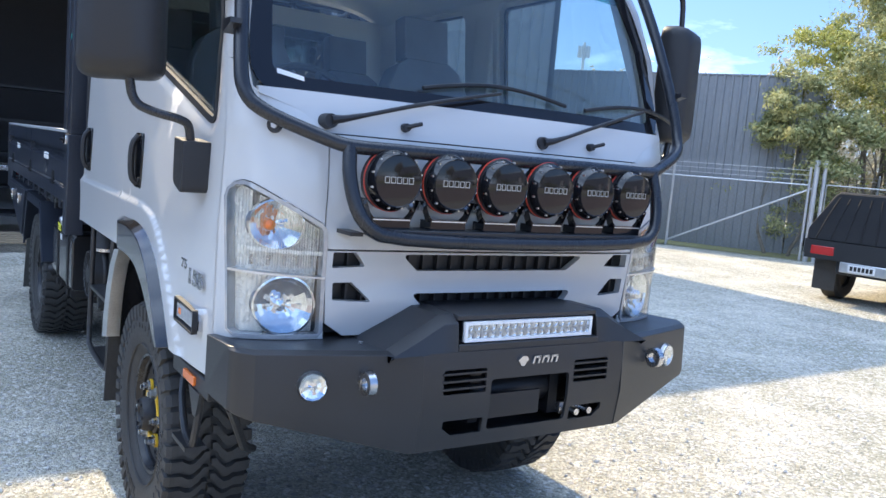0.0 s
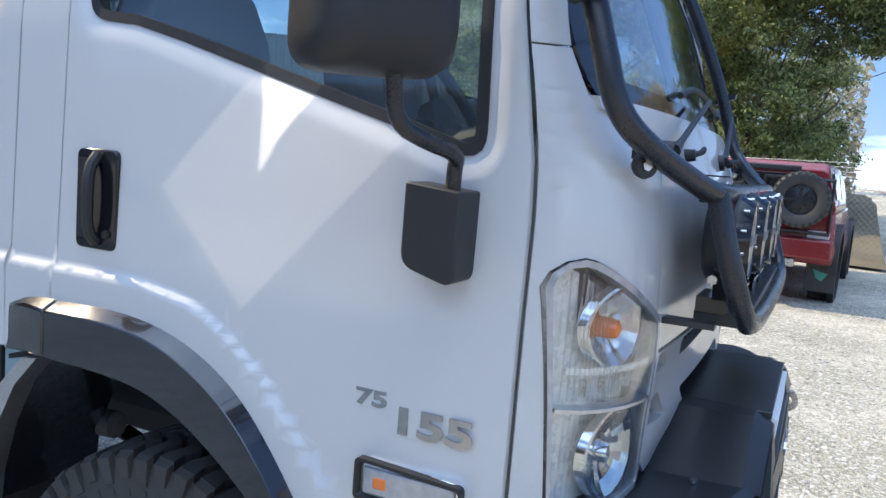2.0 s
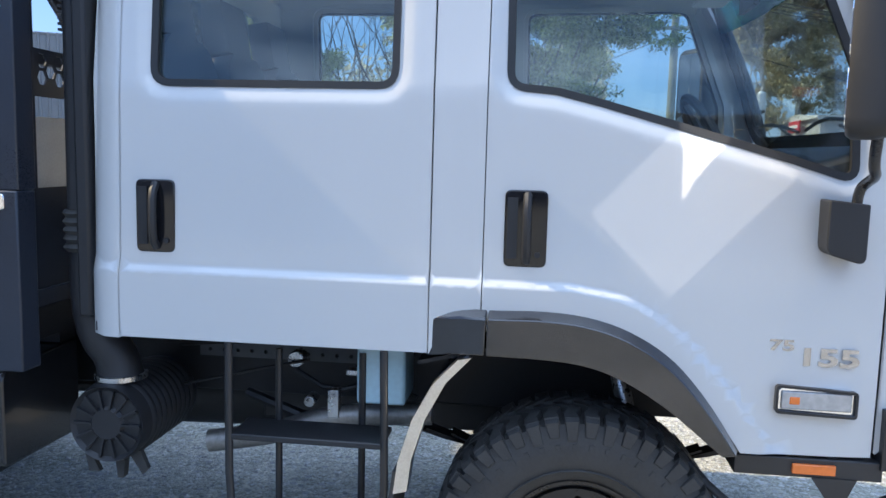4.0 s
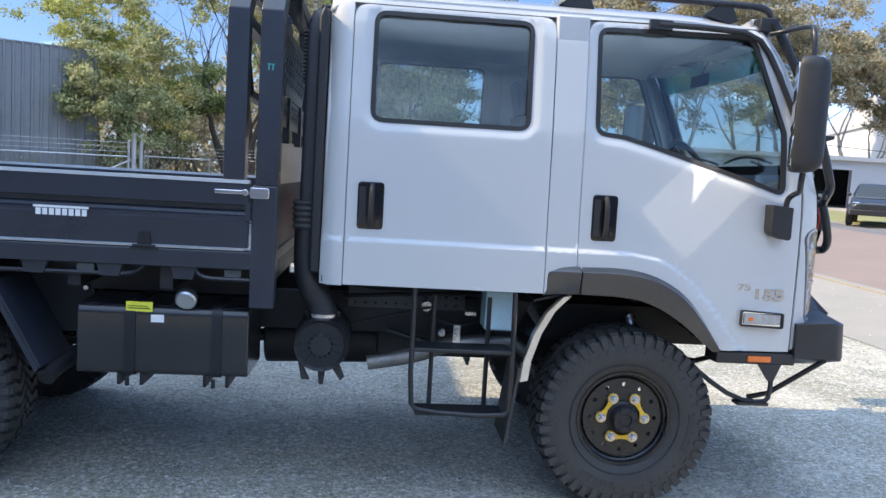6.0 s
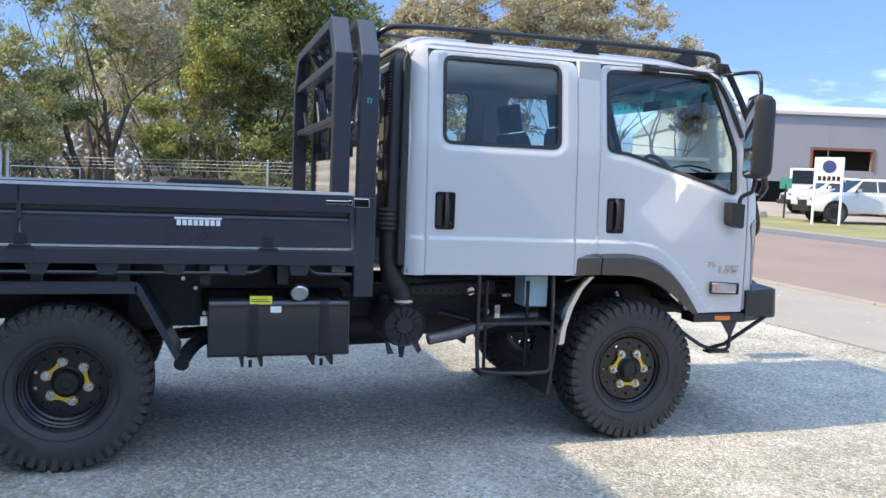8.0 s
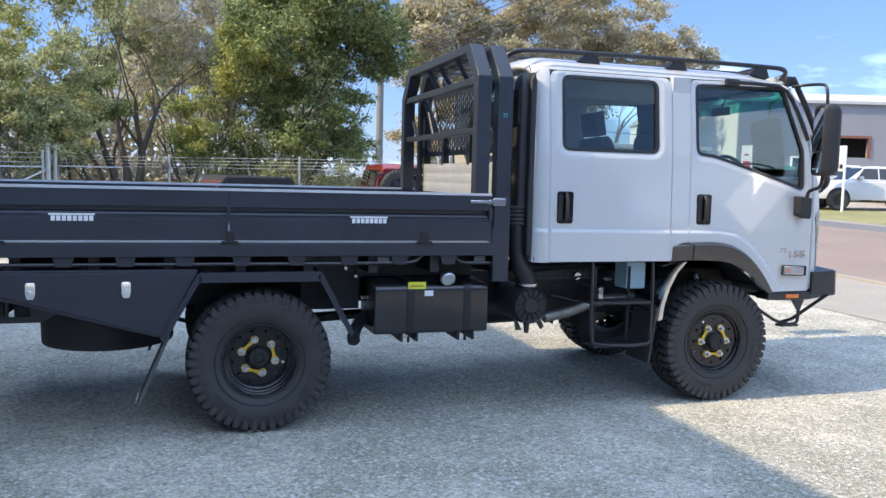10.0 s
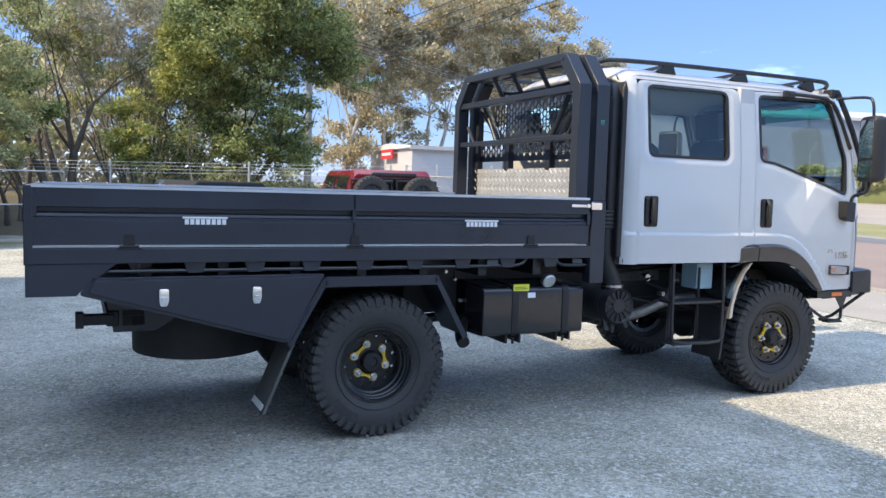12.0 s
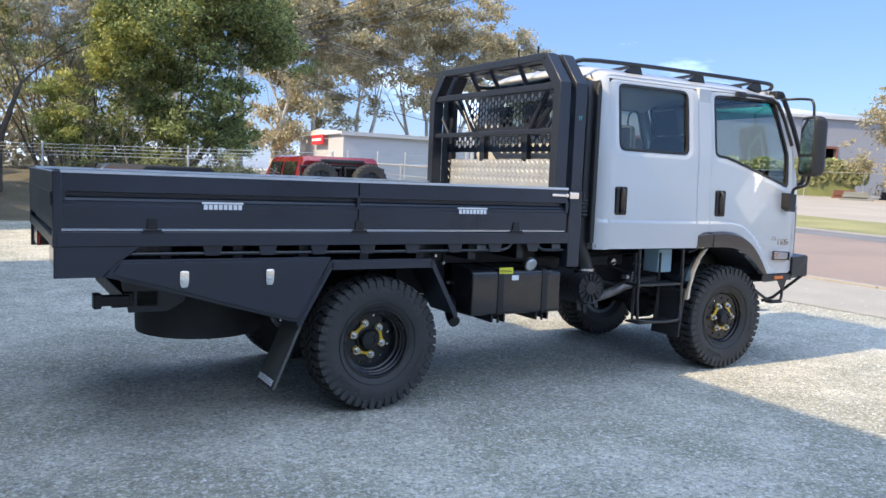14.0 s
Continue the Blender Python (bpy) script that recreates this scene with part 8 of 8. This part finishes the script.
def car_wheel(parent, x, y, r, w, rough=False):
    key = (r, w, rough)
    if key not in CW:
        ty = MB().lathe([(r * 0.58, -w * 0.42), (r * 0.7, -w * 0.5), (r * 0.9, -w * 0.5), (r, -w * 0.36), (r, w * 0.36), (r * 0.9, w * 0.5), (r * 0.7, w * 0.5), (r * 0.58, w * 0.42)], 32, "y", closed=True)
        lugs = MB()
        if rough:
            for k in range(26):
                a = 2 * math.pi * k / 26
                for s in (-1, 1):
                    aa = a + (0.12 if s > 0 else 0)
                    P = lambda rad, yy, da, aa=aa: (rad * math.cos(aa + da), yy, rad * math.sin(aa + da))
                    lugs.add([P(r - 0.03, s * w * 0.08, -0.06), P(r - 0.03, s * w * 0.08, 0.06), P(r - 0.06, s * w * 0.53, 0.06), P(r - 0.06, s * w * 0.53, -0.06), P(r + 0.014, s * w * 0.08, -0.05), P(r + 0.014, s * w * 0.08, 0.05), P(r, s * w * 0.52, 0.05), P(r, s * w * 0.52, -0.05)], [(0, 3, 2, 1), (4, 5, 6, 7), (0, 1, 5, 4), (1, 2, 6, 5), (2, 3, 7, 6), (3, 0, 4, 7)])
        rm = MB().lathe([(r * 0.6, -w * 0.42), (r * 0.55, -w * 0.40), (r * 0.52, -w * 0.25), (r * 0.25, -w * 0.30), (r * 0.14, -w * 0.36), (0.001, -w * 0.36)], 24, "y").lathe([(r * 0.6, w * 0.42), (r * 0.55, w * 0.40), (r * 0.52, w * 0.25), (r * 0.25, w * 0.30), (0.001, w * 0.30)], 24, "y")
        spoke = MB().box((r * 0.12, -w * 0.40, -r * 0.05), (r * 0.54, -w * 0.28, r * 0.05))
        CW[key] = (mesh_of("tyre", ty, RUBBER, 35), mesh_of("rim", rm, RIM, 30), mesh_of("spoke", spoke, RIM, 30), mesh_of("tread_block", lugs, RUBBER, 35) if rough else None)
    wh = part("wheel", CW[key][1], None, parent, at=Matrix.Translation((x, y, r)) @ pose(0, 0, 0, 0, 0, 180 if y > 0 else 0))
    return dress_wheel(wh, key)


def dress_wheel(wh, key):
    """Tyre, spokes and, on a rough tyre, the tread blocks."""
    t, m, sp, lg = CW[key]
    part("tyre", t, None, wh)
    for k in range(8):
        part("spoke", sp, None, wh, at=pose(0, 0, 0, 0, 45 * k, 0))
    if lg:
        tagged(part("tread_block", lg, None, wh), kind="stuff")
    return wh


def shell(sections, n_round=3):
    """Body lofted along x from rows of (x, half width low, half width high, bottom, waist, top)."""
    rings = []
    for x, wl2, wh2, zb, zw, zt in sections:
        pts = [(-wl2, zb), (-wl2 - 0.02, (zb + zw) / 2), (-wl2, zw), (-wh2, zt - 0.03), (-wh2 + 0.06, zt), (wh2 - 0.06, zt), (wh2, zt - 0.03), (wl2, zw), (wl2 + 0.02, (zb + zw) / 2), (wl2, zb)]
        rings.append([(x, a, b) for a, b in pts])
    return MB().loft(rings)


def pickup(name, label, x, y, yaw, paint, tub=True, size=1.0):
    """Four-door pickup that faces +x before it is turned."""
    c = thing(name, label, "pickup", "vehicles parked across the road", at=Matrix.Translation(on_ground(x, y)) @ pose(0, 0, 0, 0, 0, yaw) @ Matrix.Scale(size, 4))
    part("body", shell([(-2.65, 0.80, 0.78, 0.55, 0.80, 1.16), (-2.6, 0.90, 0.88, 0.45, 0.85, 1.20), (-0.75, 0.92, 0.90, 0.42, 0.85, 1.20), (1.15, 0.92, 0.90, 0.42, 0.85, 1.18), (1.3, 0.92, 0.86, 0.42, 0.85, 1.15), (2.35, 0.88, 0.78, 0.45, 0.85, 1.05), (2.6, 0.70, 0.60, 0.50, 0.80, 0.92)]), paint, c, bevel=0.03)
    part("cabin", shell([(-0.80, 0.86, 0.70, 1.12, 1.25, 1.72), (-0.62, 0.86, 0.68, 1.12, 1.25, 1.80), (0.35, 0.86, 0.68, 1.12, 1.25, 1.80), (0.55, 0.86, 0.68, 1.12, 1.25, 1.74), (1.30, 0.84, 0.80, 1.10, 1.14, 1.18)]), paint, c, bevel=0.03)
    for s in (-1, 1):
        for a, b in (((-0.60, 0.02)), ((0.08, 0.72))):
            q = [(a, 1.27), (b + (0.22 if b > 0.5 else 0), 1.27), (b - (0.12 if b > 0.5 else 0), 1.70), (a + (0.02 if a < 0 else 0), 1.70)]
            part("side_window", MB().add([(u, s * (0.868 - (v - 1.25) * 0.34), v) for u, v in q] + [(u, s * (0.84 - (v - 1.25) * 0.34), v) for u, v in q], [(0, 1, 2, 3), (4, 5, 6, 7), (0, 1, 5, 4), (1, 2, 6, 5), (2, 3, 7, 6), (3, 0, 4, 7)]), CARGL, c)
        part("door_mirror", MB().box((0.75, s * 0.92, 1.22), (0.88, s * 1.08, 1.38)), paint, c, bevel=0.03)
        part("headlamp", MB().box((2.38, s * 0.62 - 0.14, 0.82), (2.56, s * 0.62 + 0.14, 0.98)), CHROME, c, bevel=0.02)
        part("tail_light", MB().box((-2.67, s * 0.78 - 0.08, 0.78), (-2.60, s * 0.78 + 0.08, 1.10)), REDL, c, bevel=0.01)
        for wx in (-1.65, 1.65):
            car_wheel(c, wx, s * 0.86, 0.39, 0.26)
            part("arch", MB().cyl((wx, s * 0.88, 0.44), (wx, s * 0.948, 0.44), 0.47, n=28), UNDER, c)
    part("rear_window", MB().add([(-0.80, -0.62, 1.30), (-0.80, 0.62, 1.30), (-0.70, 0.58, 1.68), (-0.70, -0.58, 1.68), (-0.82, -0.62, 1.30), (-0.82, 0.62, 1.30), (-0.745, 0.58, 1.68), (-0.745, -0.58, 1.68)], [(0, 1, 2, 3), (4, 5, 6, 7), (0, 1, 5, 4), (1, 2, 6, 5), (2, 3, 7, 6), (3, 0, 4, 7)]), CARGL, c)
    part("front_window", MB().add([(1.22, -0.70, 1.20), (1.22, 0.70, 1.20), (0.62, 0.60, 1.71), (0.62, -0.60, 1.71), (1.25, -0.70, 1.215), (1.25, 0.70, 1.215), (0.65, 0.60, 1.725), (0.65, -0.60, 1.725)], [(0, 1, 2, 3), (4, 5, 6, 7), (0, 1, 5, 4), (1, 2, 6, 5), (2, 3, 7, 6), (3, 0, 4, 7)]), CARGL, c)
    part("bumper", MB().box((2.45, -0.80, 0.45), (2.70, 0.80, 0.68)).box((-2.75, -0.80, 0.50), (-2.62, 0.80, 0.66)), PLAST, c, bevel=0.03)
    part("grille", MB().box((2.58, -0.45, 0.68), (2.62, 0.45, 0.90)), PLAST, c)
    if tub:
        part("tub_liner", MB().box((-2.52, -0.76, 1.198), (-0.95, 0.76, 1.206)), PLAST, c)
        part("sports_bar", MB().tube([(-1.0, -0.80, 1.2), (-1.15, -0.62, 1.62), (-1.15, 0.62, 1.62), (-1.0, 0.80, 1.2)], 0.035, 8, soft=1), TUBE, c)
    return c


pickup("pickup", "white dual-cab pickup parked across the road", 23.2, 20.5, 160, CARW)
pickup("pickup", "second white pickup parked behind another", 27.2, 26.3, 156, CARW)
pickup("dark_wagon", "dark pickup with black bar parked by grass", 17.5, 24.2, -125, CARD, tub=False, size=0.86)
pickup("parked_car", "dark blue car parked across the road", 28.7, 23.4, 40, CARB, tub=False)
lt_ = thing("light_truck", "white cab truck parked before the hall", "truck", at=Matrix.Translation(on_ground(30.6, 32.6)) @ pose(0, 0, 0, 0, 0, -130) @ Matrix.Scale(0.86, 4))
part("cab", shell([(0.0, 0.95, 0.92, 0.7, 1.5, 2.5), (0.2, 0.98, 0.94, 0.6, 1.5, 2.62), (1.4, 0.98, 0.94, 0.6, 1.5, 2.60), (1.75, 0.95, 0.84, 0.6, 1.45, 1.6)]), CARW, lt_, bevel=0.04)
part("front_window", MB().add([(1.74, -0.80, 1.58), (1.74, 0.80, 1.58), (1.48, 0.78, 2.45), (1.48, -0.78, 2.45), (1.78, -0.80, 1.58), (1.78, 0.80, 1.58), (1.52, 0.78, 2.45), (1.52, -0.78, 2.45)], [(0, 1, 2, 3), (4, 5, 6, 7), (0, 1, 5, 4), (1, 2, 6, 5), (2, 3, 7, 6), (3, 0, 4, 7)]), CARGL, lt_)
part("tray", MB().box((-4.2, -1.1, 0.9), (-0.1, 1.1, 1.05)).box((-4.2, -1.1, 1.05), (-4.1, 1.1, 1.5)), PLAST, lt_)
for s in (-1, 1):
    part("side_window", MB().add([(0.35, s * 0.985, 1.62), (1.5, s * 0.985, 1.62), (1.32, s * 0.965, 2.35), (0.35, s * 0.965, 2.35), (0.35, s * 0.93, 1.62), (1.5, s * 0.93, 1.62), (1.32, s * 0.93, 2.35), (0.35, s * 0.93, 2.35)], [(0, 1, 2, 3), (4, 5, 6, 7), (0, 1, 5, 4), (1, 2, 6, 5), (2, 3, 7, 6), (3, 0, 4, 7)]), CARGL, lt_)
    for wx in (1.0, -3.0):
        car_wheel(lt_, wx, s * 0.85, 0.42, 0.26)

# red wagon with two spare wheels on its rear door, nose to the fence
rw = thing("red_wagon", "dark red four-wheel drive with two rear spare wheels", "wagon", at=Matrix.Translation(on_ground(0.52, 9.0)) @ pose(0, 0, 0, 0, 0, 86))
part("body", shell([(0.0, 0.86, 0.84, 0.62, 0.9, 1.22), (0.05, 0.92, 0.90, 0.55, 0.9, 1.26), (2.9, 0.93, 0.90, 0.52, 0.9, 1.26), (4.2, 0.90, 0.80, 0.55, 0.9, 1.18), (4.5, 0.80, 0.70, 0.6, 0.9, 1.0)]), REDP, rw, bevel=0.04)
part("cabin", shell([(0.02, 0.88, 0.76, 1.2, 1.33, 1.74), (0.12, 0.88, 0.76, 1.2, 1.33, 1.83), (2.2, 0.88, 0.76, 1.2, 1.33, 1.83), (2.4, 0.88, 0.76, 1.2, 1.33, 1.78), (3.0, 0.86, 0.80, 1.2, 1.22, 1.26)]), REDP, rw, bevel=0.04)
part("rear_window", MB().box((-0.005, -0.60, 1.40), (0.03, 0.60, 1.68)), CARGL, rw, bevel=0.02)
for s in (-1, 1):
    q = [(0.3, 1.38), (1.2, 1.38), (1.2, 1.71), (0.34, 1.71)]
    for dx in (0.0, 1.05):
        part("side_window", MB().add([(u + dx, s * (0.888 - (v - 1.35) * 0.21), v) for u, v in q] + [(u + dx, s * (0.86 - (v - 1.35) * 0.21), v) for u, v in q], [(0, 1, 2, 3), (4, 5, 6, 7), (0, 1, 5, 4), (1, 2, 6, 5), (2, 3, 7, 6), (3, 0, 4, 7)]), CARGL, rw)
    for wx in (0.85, 3.7):
        car_wheel(rw, wx, s * 0.80, 0.42, 0.28, True)
        part("arch", MB().lathe([(0.46, -0.04), (0.56, -0.04), (0.56, 0.04), (0.46, 0.04)], 28, "y", (wx, s * 0.94, 0.50), closed=True), PLAST, rw)
    part("rear_lamp", MB().box((-0.05, s * 0.74 - 0.13, 0.88), (0.0, s * 0.74 + 0.13, 0.98)), LABEL, rw, "clear rear lamp strip", bevel=0.015)
    part("rear_flap", MB().box((0.30, s * 0.80 - 0.18, 0.18), (0.32, s * 0.80 + 0.18, 0.62)), RUBBER, rw)
    part("flap_mark", MB().prism([(s * 0.80 - 0.09, 0.42), (s * 0.80 - 0.02, 0.32), (s * 0.80 + 0.05, 0.36), (s * 0.80 + 0.09, 0.47), (s * 0.80, 0.44)], "x", 0.292, 0.30), SIGNGN, rw, "green shape on flap")
part("rear_bumper", MB().box((-0.16, -0.92, 0.62), (0.06, 0.92, 0.88)), REDP, rw, bevel=0.03)
part("number_plate", MB().box((-0.172, -0.20, 0.78), (-0.16, 0.20, 0.88)), LABEL, rw)
npb = MB()
for k in range(5):
    npb.box((-0.178, -0.15 + 0.065 * k, 0.80), (-0.171, -0.11 + 0.065 * k, 0.86))
part("plate_bar", npb, UNDER, rw)
part("tow_bar", MB().box((-0.3, -0.05, 0.48), (0.0, 0.05, 0.56)).box((-0.1, -0.5, 0.50), (0.0, 0.5, 0.60)).tube([(-0.12, -0.35, 0.5), (-0.25, -0.2, 0.42), (-0.12, -0.05, 0.48)], 0.02, 8), STEEL, rw, bevel=0.01)
part("wheel_carrier", MB().tube([(-0.08, -0.85, 0.95), (-0.08, -0.85, 1.62), (-0.08, -0.05, 1.62), (-0.08, -0.05, 0.95)], 0.03, 8, closed=True).tube([(-0.08, 0.05, 0.95), (-0.08, 0.05, 1.62), (-0.08, 0.85, 1.62), (-0.08, 0.85, 0.95)], 0.03, 8, closed=True), TUBE, rw)
for y in (0.50, -0.50):
    wh = part("spare_wheel", CW[(0.42, 0.28, True)][1], None, rw, "spare wheel with chunky tyre", at=Matrix.Translation((-0.22, y, 1.36)) @ pose(0, 0, 0, 0, 0, -90) @ Matrix.Scale(0.82, 4))
    dress_wheel(wh, (0.42, 0.28, True))
part("door_bar", MB().box((-0.09, -0.45, 1.70), (-0.03, 0.45, 1.78)), PLAST, rw, bevel=0.02)

# dark pickup with a canvas canopy, nose to the fence
cp = thing("canopy_pickup", "dark pickup with black canvas canopy on tray", "pickup", at=Matrix.Translation(on_ground(-2.55, 9.0)) @ pose(0, 0, 0, 0, 0, 98))
cpy = []
for x, h in ((0.0, 0.0), (0.02, 0.02), (2.2, 0.02), (2.22, 0.0)):
    cpy.append([(x + dx, a, b) for dx, a, b in ((0.0, -0.93, 0.86), (0.0, -0.92, 1.02), (0.06, -0.64, 1.48 + h), (0.06, -0.58, 1.53 + h), (0.06, 0.58, 1.53 + h), (0.06, 0.64, 1.48 + h), (0.0, 0.92, 1.02), (0.0, 0.93, 0.86))])
part("canopy", MB().loft(cpy), CANVAS, cp, "black canvas canopy with folds", bevel=0.02)
for s in (-1, 1):
    part("canopy_side", MB().add([(0.1, s * 0.925, 1.03), (2.15, s * 0.925, 1.03), (2.15, s * 0.66, 1.47), (0.1, s * 0.66, 1.47), (0.1, s * 0.90, 1.03), (2.15, s * 0.90, 1.03), (2.15, s * 0.64, 1.45), (0.1, s * 0.64, 1.45)], [(0, 1, 2, 3), (4, 5, 6, 7), (0, 1, 5, 4), (1, 2, 6, 5), (2, 3, 7, 6), (3, 0, 4, 7)]), MAROON, cp, "maroon canvas canopy side")
    part("tray_side", MB().box((0.0, s * 0.93 - 0.02, 0.66), (2.25, s * 0.93 + 0.02, 0.86)), TUBE, cp)
    part("tail_light", MB().box((-0.03, s * 0.68 - 0.16, 0.66), (0.0, s * 0.68 + 0.16, 0.78)), REDL, cp, "red tail light", bevel=0.01)
    part("mud_flap", MB().box((0.25, s * 0.72 - 0.16, 0.15), (0.27, s * 0.72 + 0.16, 0.6)), RUBBER, cp)
    for wx in (0.75, 3.9):
        car_wheel(cp, wx, s * 0.74, 0.39, 0.26)
    part("side_window", MB().add([(2.75, s * 0.83, 1.12), (3.9, s * 0.83, 1.12), (3.45, s * 0.70, 1.55), (2.75, s * 0.70, 1.55), (2.75, s * 0.80, 1.12), (3.9, s * 0.80, 1.12), (3.45, s * 0.67, 1.55), (2.75, s * 0.67, 1.55)], [(0, 1, 2, 3), (4, 5, 6, 7), (0, 1, 5, 4), (1, 2, 6, 5), (2, 3, 7, 6), (3, 0, 4, 7)]), CARGL, cp)
part("tray_base", MB().box((0.0, -0.93, 0.60), (2.25, 0.93, 0.66)).box((0.05, -0.5, 0.42), (4.6, 0.5, 0.6)), TUBE, cp, bevel=0.01)
part("cab", shell([(2.35, 0.84, 0.68, 0.5, 1.05, 1.50), (2.5, 0.86, 0.68, 0.45, 1.05, 1.56), (3.4, 0.86, 0.68, 0.45, 1.05, 1.54), (4.0, 0.86, 0.78, 0.45, 0.95, 1.08), (4.9, 0.80, 0.66, 0.5, 0.85, 0.95)]), CARD, cp, bevel=0.04)
part("rear_panel", MB().box((-0.02, -0.93, 0.60), (0.0, 0.93, 0.86)), PLAST, cp)
part("step_plate", MB().box((-0.03, -0.42, 0.46), (0.1, 0.42, 0.60)), ALLOY, cp, "silver rear step plate", bevel=0.01)
part("number_plate", MB().box((-0.04, -0.05, 0.48), (-0.03, 0.30, 0.58)), LABEL, cp)
nb = MB()
for k in range(6):
    nb.box((-0.046, -0.025 + 0.052 * k, 0.50), (-0.039, 0.01 + 0.052 * k, 0.56))
part("plate_bar", nb, UNDER, cp)
fold = MB()
for k in range(9):
    y = -0.8 + 0.2 * k
    fold.tube([(-0.004, y, 0.88), (0.02, y * 0.85, 1.2), (0.05, y * 0.70, 1.47)], 0.012, 5)
part("canvas_fold", fold, CANVAS, cp)

# phone tower far off
ph = thing("phone_tower", "slim grey phone tower far beyond the shed", "tower", at=Matrix.Translation((-108.3, 98.5, GZ)))
part("mast", MB().cyl((0, 0, 0), (0, 0, 24), 0.45, 0.25, 10), GALV, ph)
for k in range(6):
    a = k * math.pi / 3
    part("antenna", MB().box((0.95 * math.cos(a) - 0.13, 0.95 * math.sin(a) - 0.13, 21.3), (0.95 * math.cos(a) + 0.13, 0.95 * math.sin(a) + 0.13, 23.4)), GALV, ph)
part("antenna_ring", MB().lathe([(0.85, 22.0), (0.92, 22.0), (0.92, 22.15), (0.85, 22.15)], 12, "z", closed=True), GALV, ph)

# building that closes the yard behind the camera
hall("yard_building", "long grey steel building closing the yard", (14.0, -26.0), (-30.0, -26.0), 10, 5.5, GZ, WALLG, [(10, 15, 0.0, 4.0, "open"), (22, 27, 0.0, 4.0, "open")])

# loose stones on the yard
g = np.random.RandomState(5)
n = 60000
u = g.uniform(0, 1, (n, 2))
sx = -9 + 16 * u[:, 0]
sy = -7.5 + 19 * u[:, 1] ** 1.5
keep = ~((sx > -6.0) & (sx < -5.3) & (np.abs(sy) < 0.1))
sx, sy = sx[keep], sy[keep]
n = len(sx)
r = 0.004 + 0.013 * g.uniform(0, 1, n) ** 5
base = np.array([(1, 0, 0), (-1, 0, 0), (0, 1, 0), (0, -1, 0), (0, 0, 1), (0, 0, -0.6)], float)
vert = base[None] * r[:, None, None] * g.uniform(0.6, 1.4, (n, 6, 1))
ang = g.uniform(0, 6.28, n)
ca, sa = np.cos(ang)[:, None], np.sin(ang)[:, None]
vx, vy = vert[:, :, 0] * ca - vert[:, :, 1] * sa, vert[:, :, 0] * sa + vert[:, :, 1] * ca
zz = np.array([gz(a, b) for a, b in zip(sx, sy)])
pts = np.stack([vx + sx[:, None], vy + sy[:, None], vert[:, :, 2] * 0.7 + zz[:, None] + r[:, None] * 0.3], 2).reshape(-1, 3)
tri = np.array([(0, 2, 4), (2, 1, 4), (1, 3, 4), (3, 0, 4), (2, 0, 5), (1, 2, 5), (3, 1, 5), (0, 3, 5)])
faces = (tri[None] + 6 * np.arange(n)[:, None, None]).reshape(-1, 3)
me = bpy.data.meshes.new("loose_stones")
me.from_pydata(pts.tolist(), [], faces.tolist())
me.materials.append(STONE)
tagged(new("loose_stones", me), "small loose grey stones on gravel", "stones", kind="stuff")
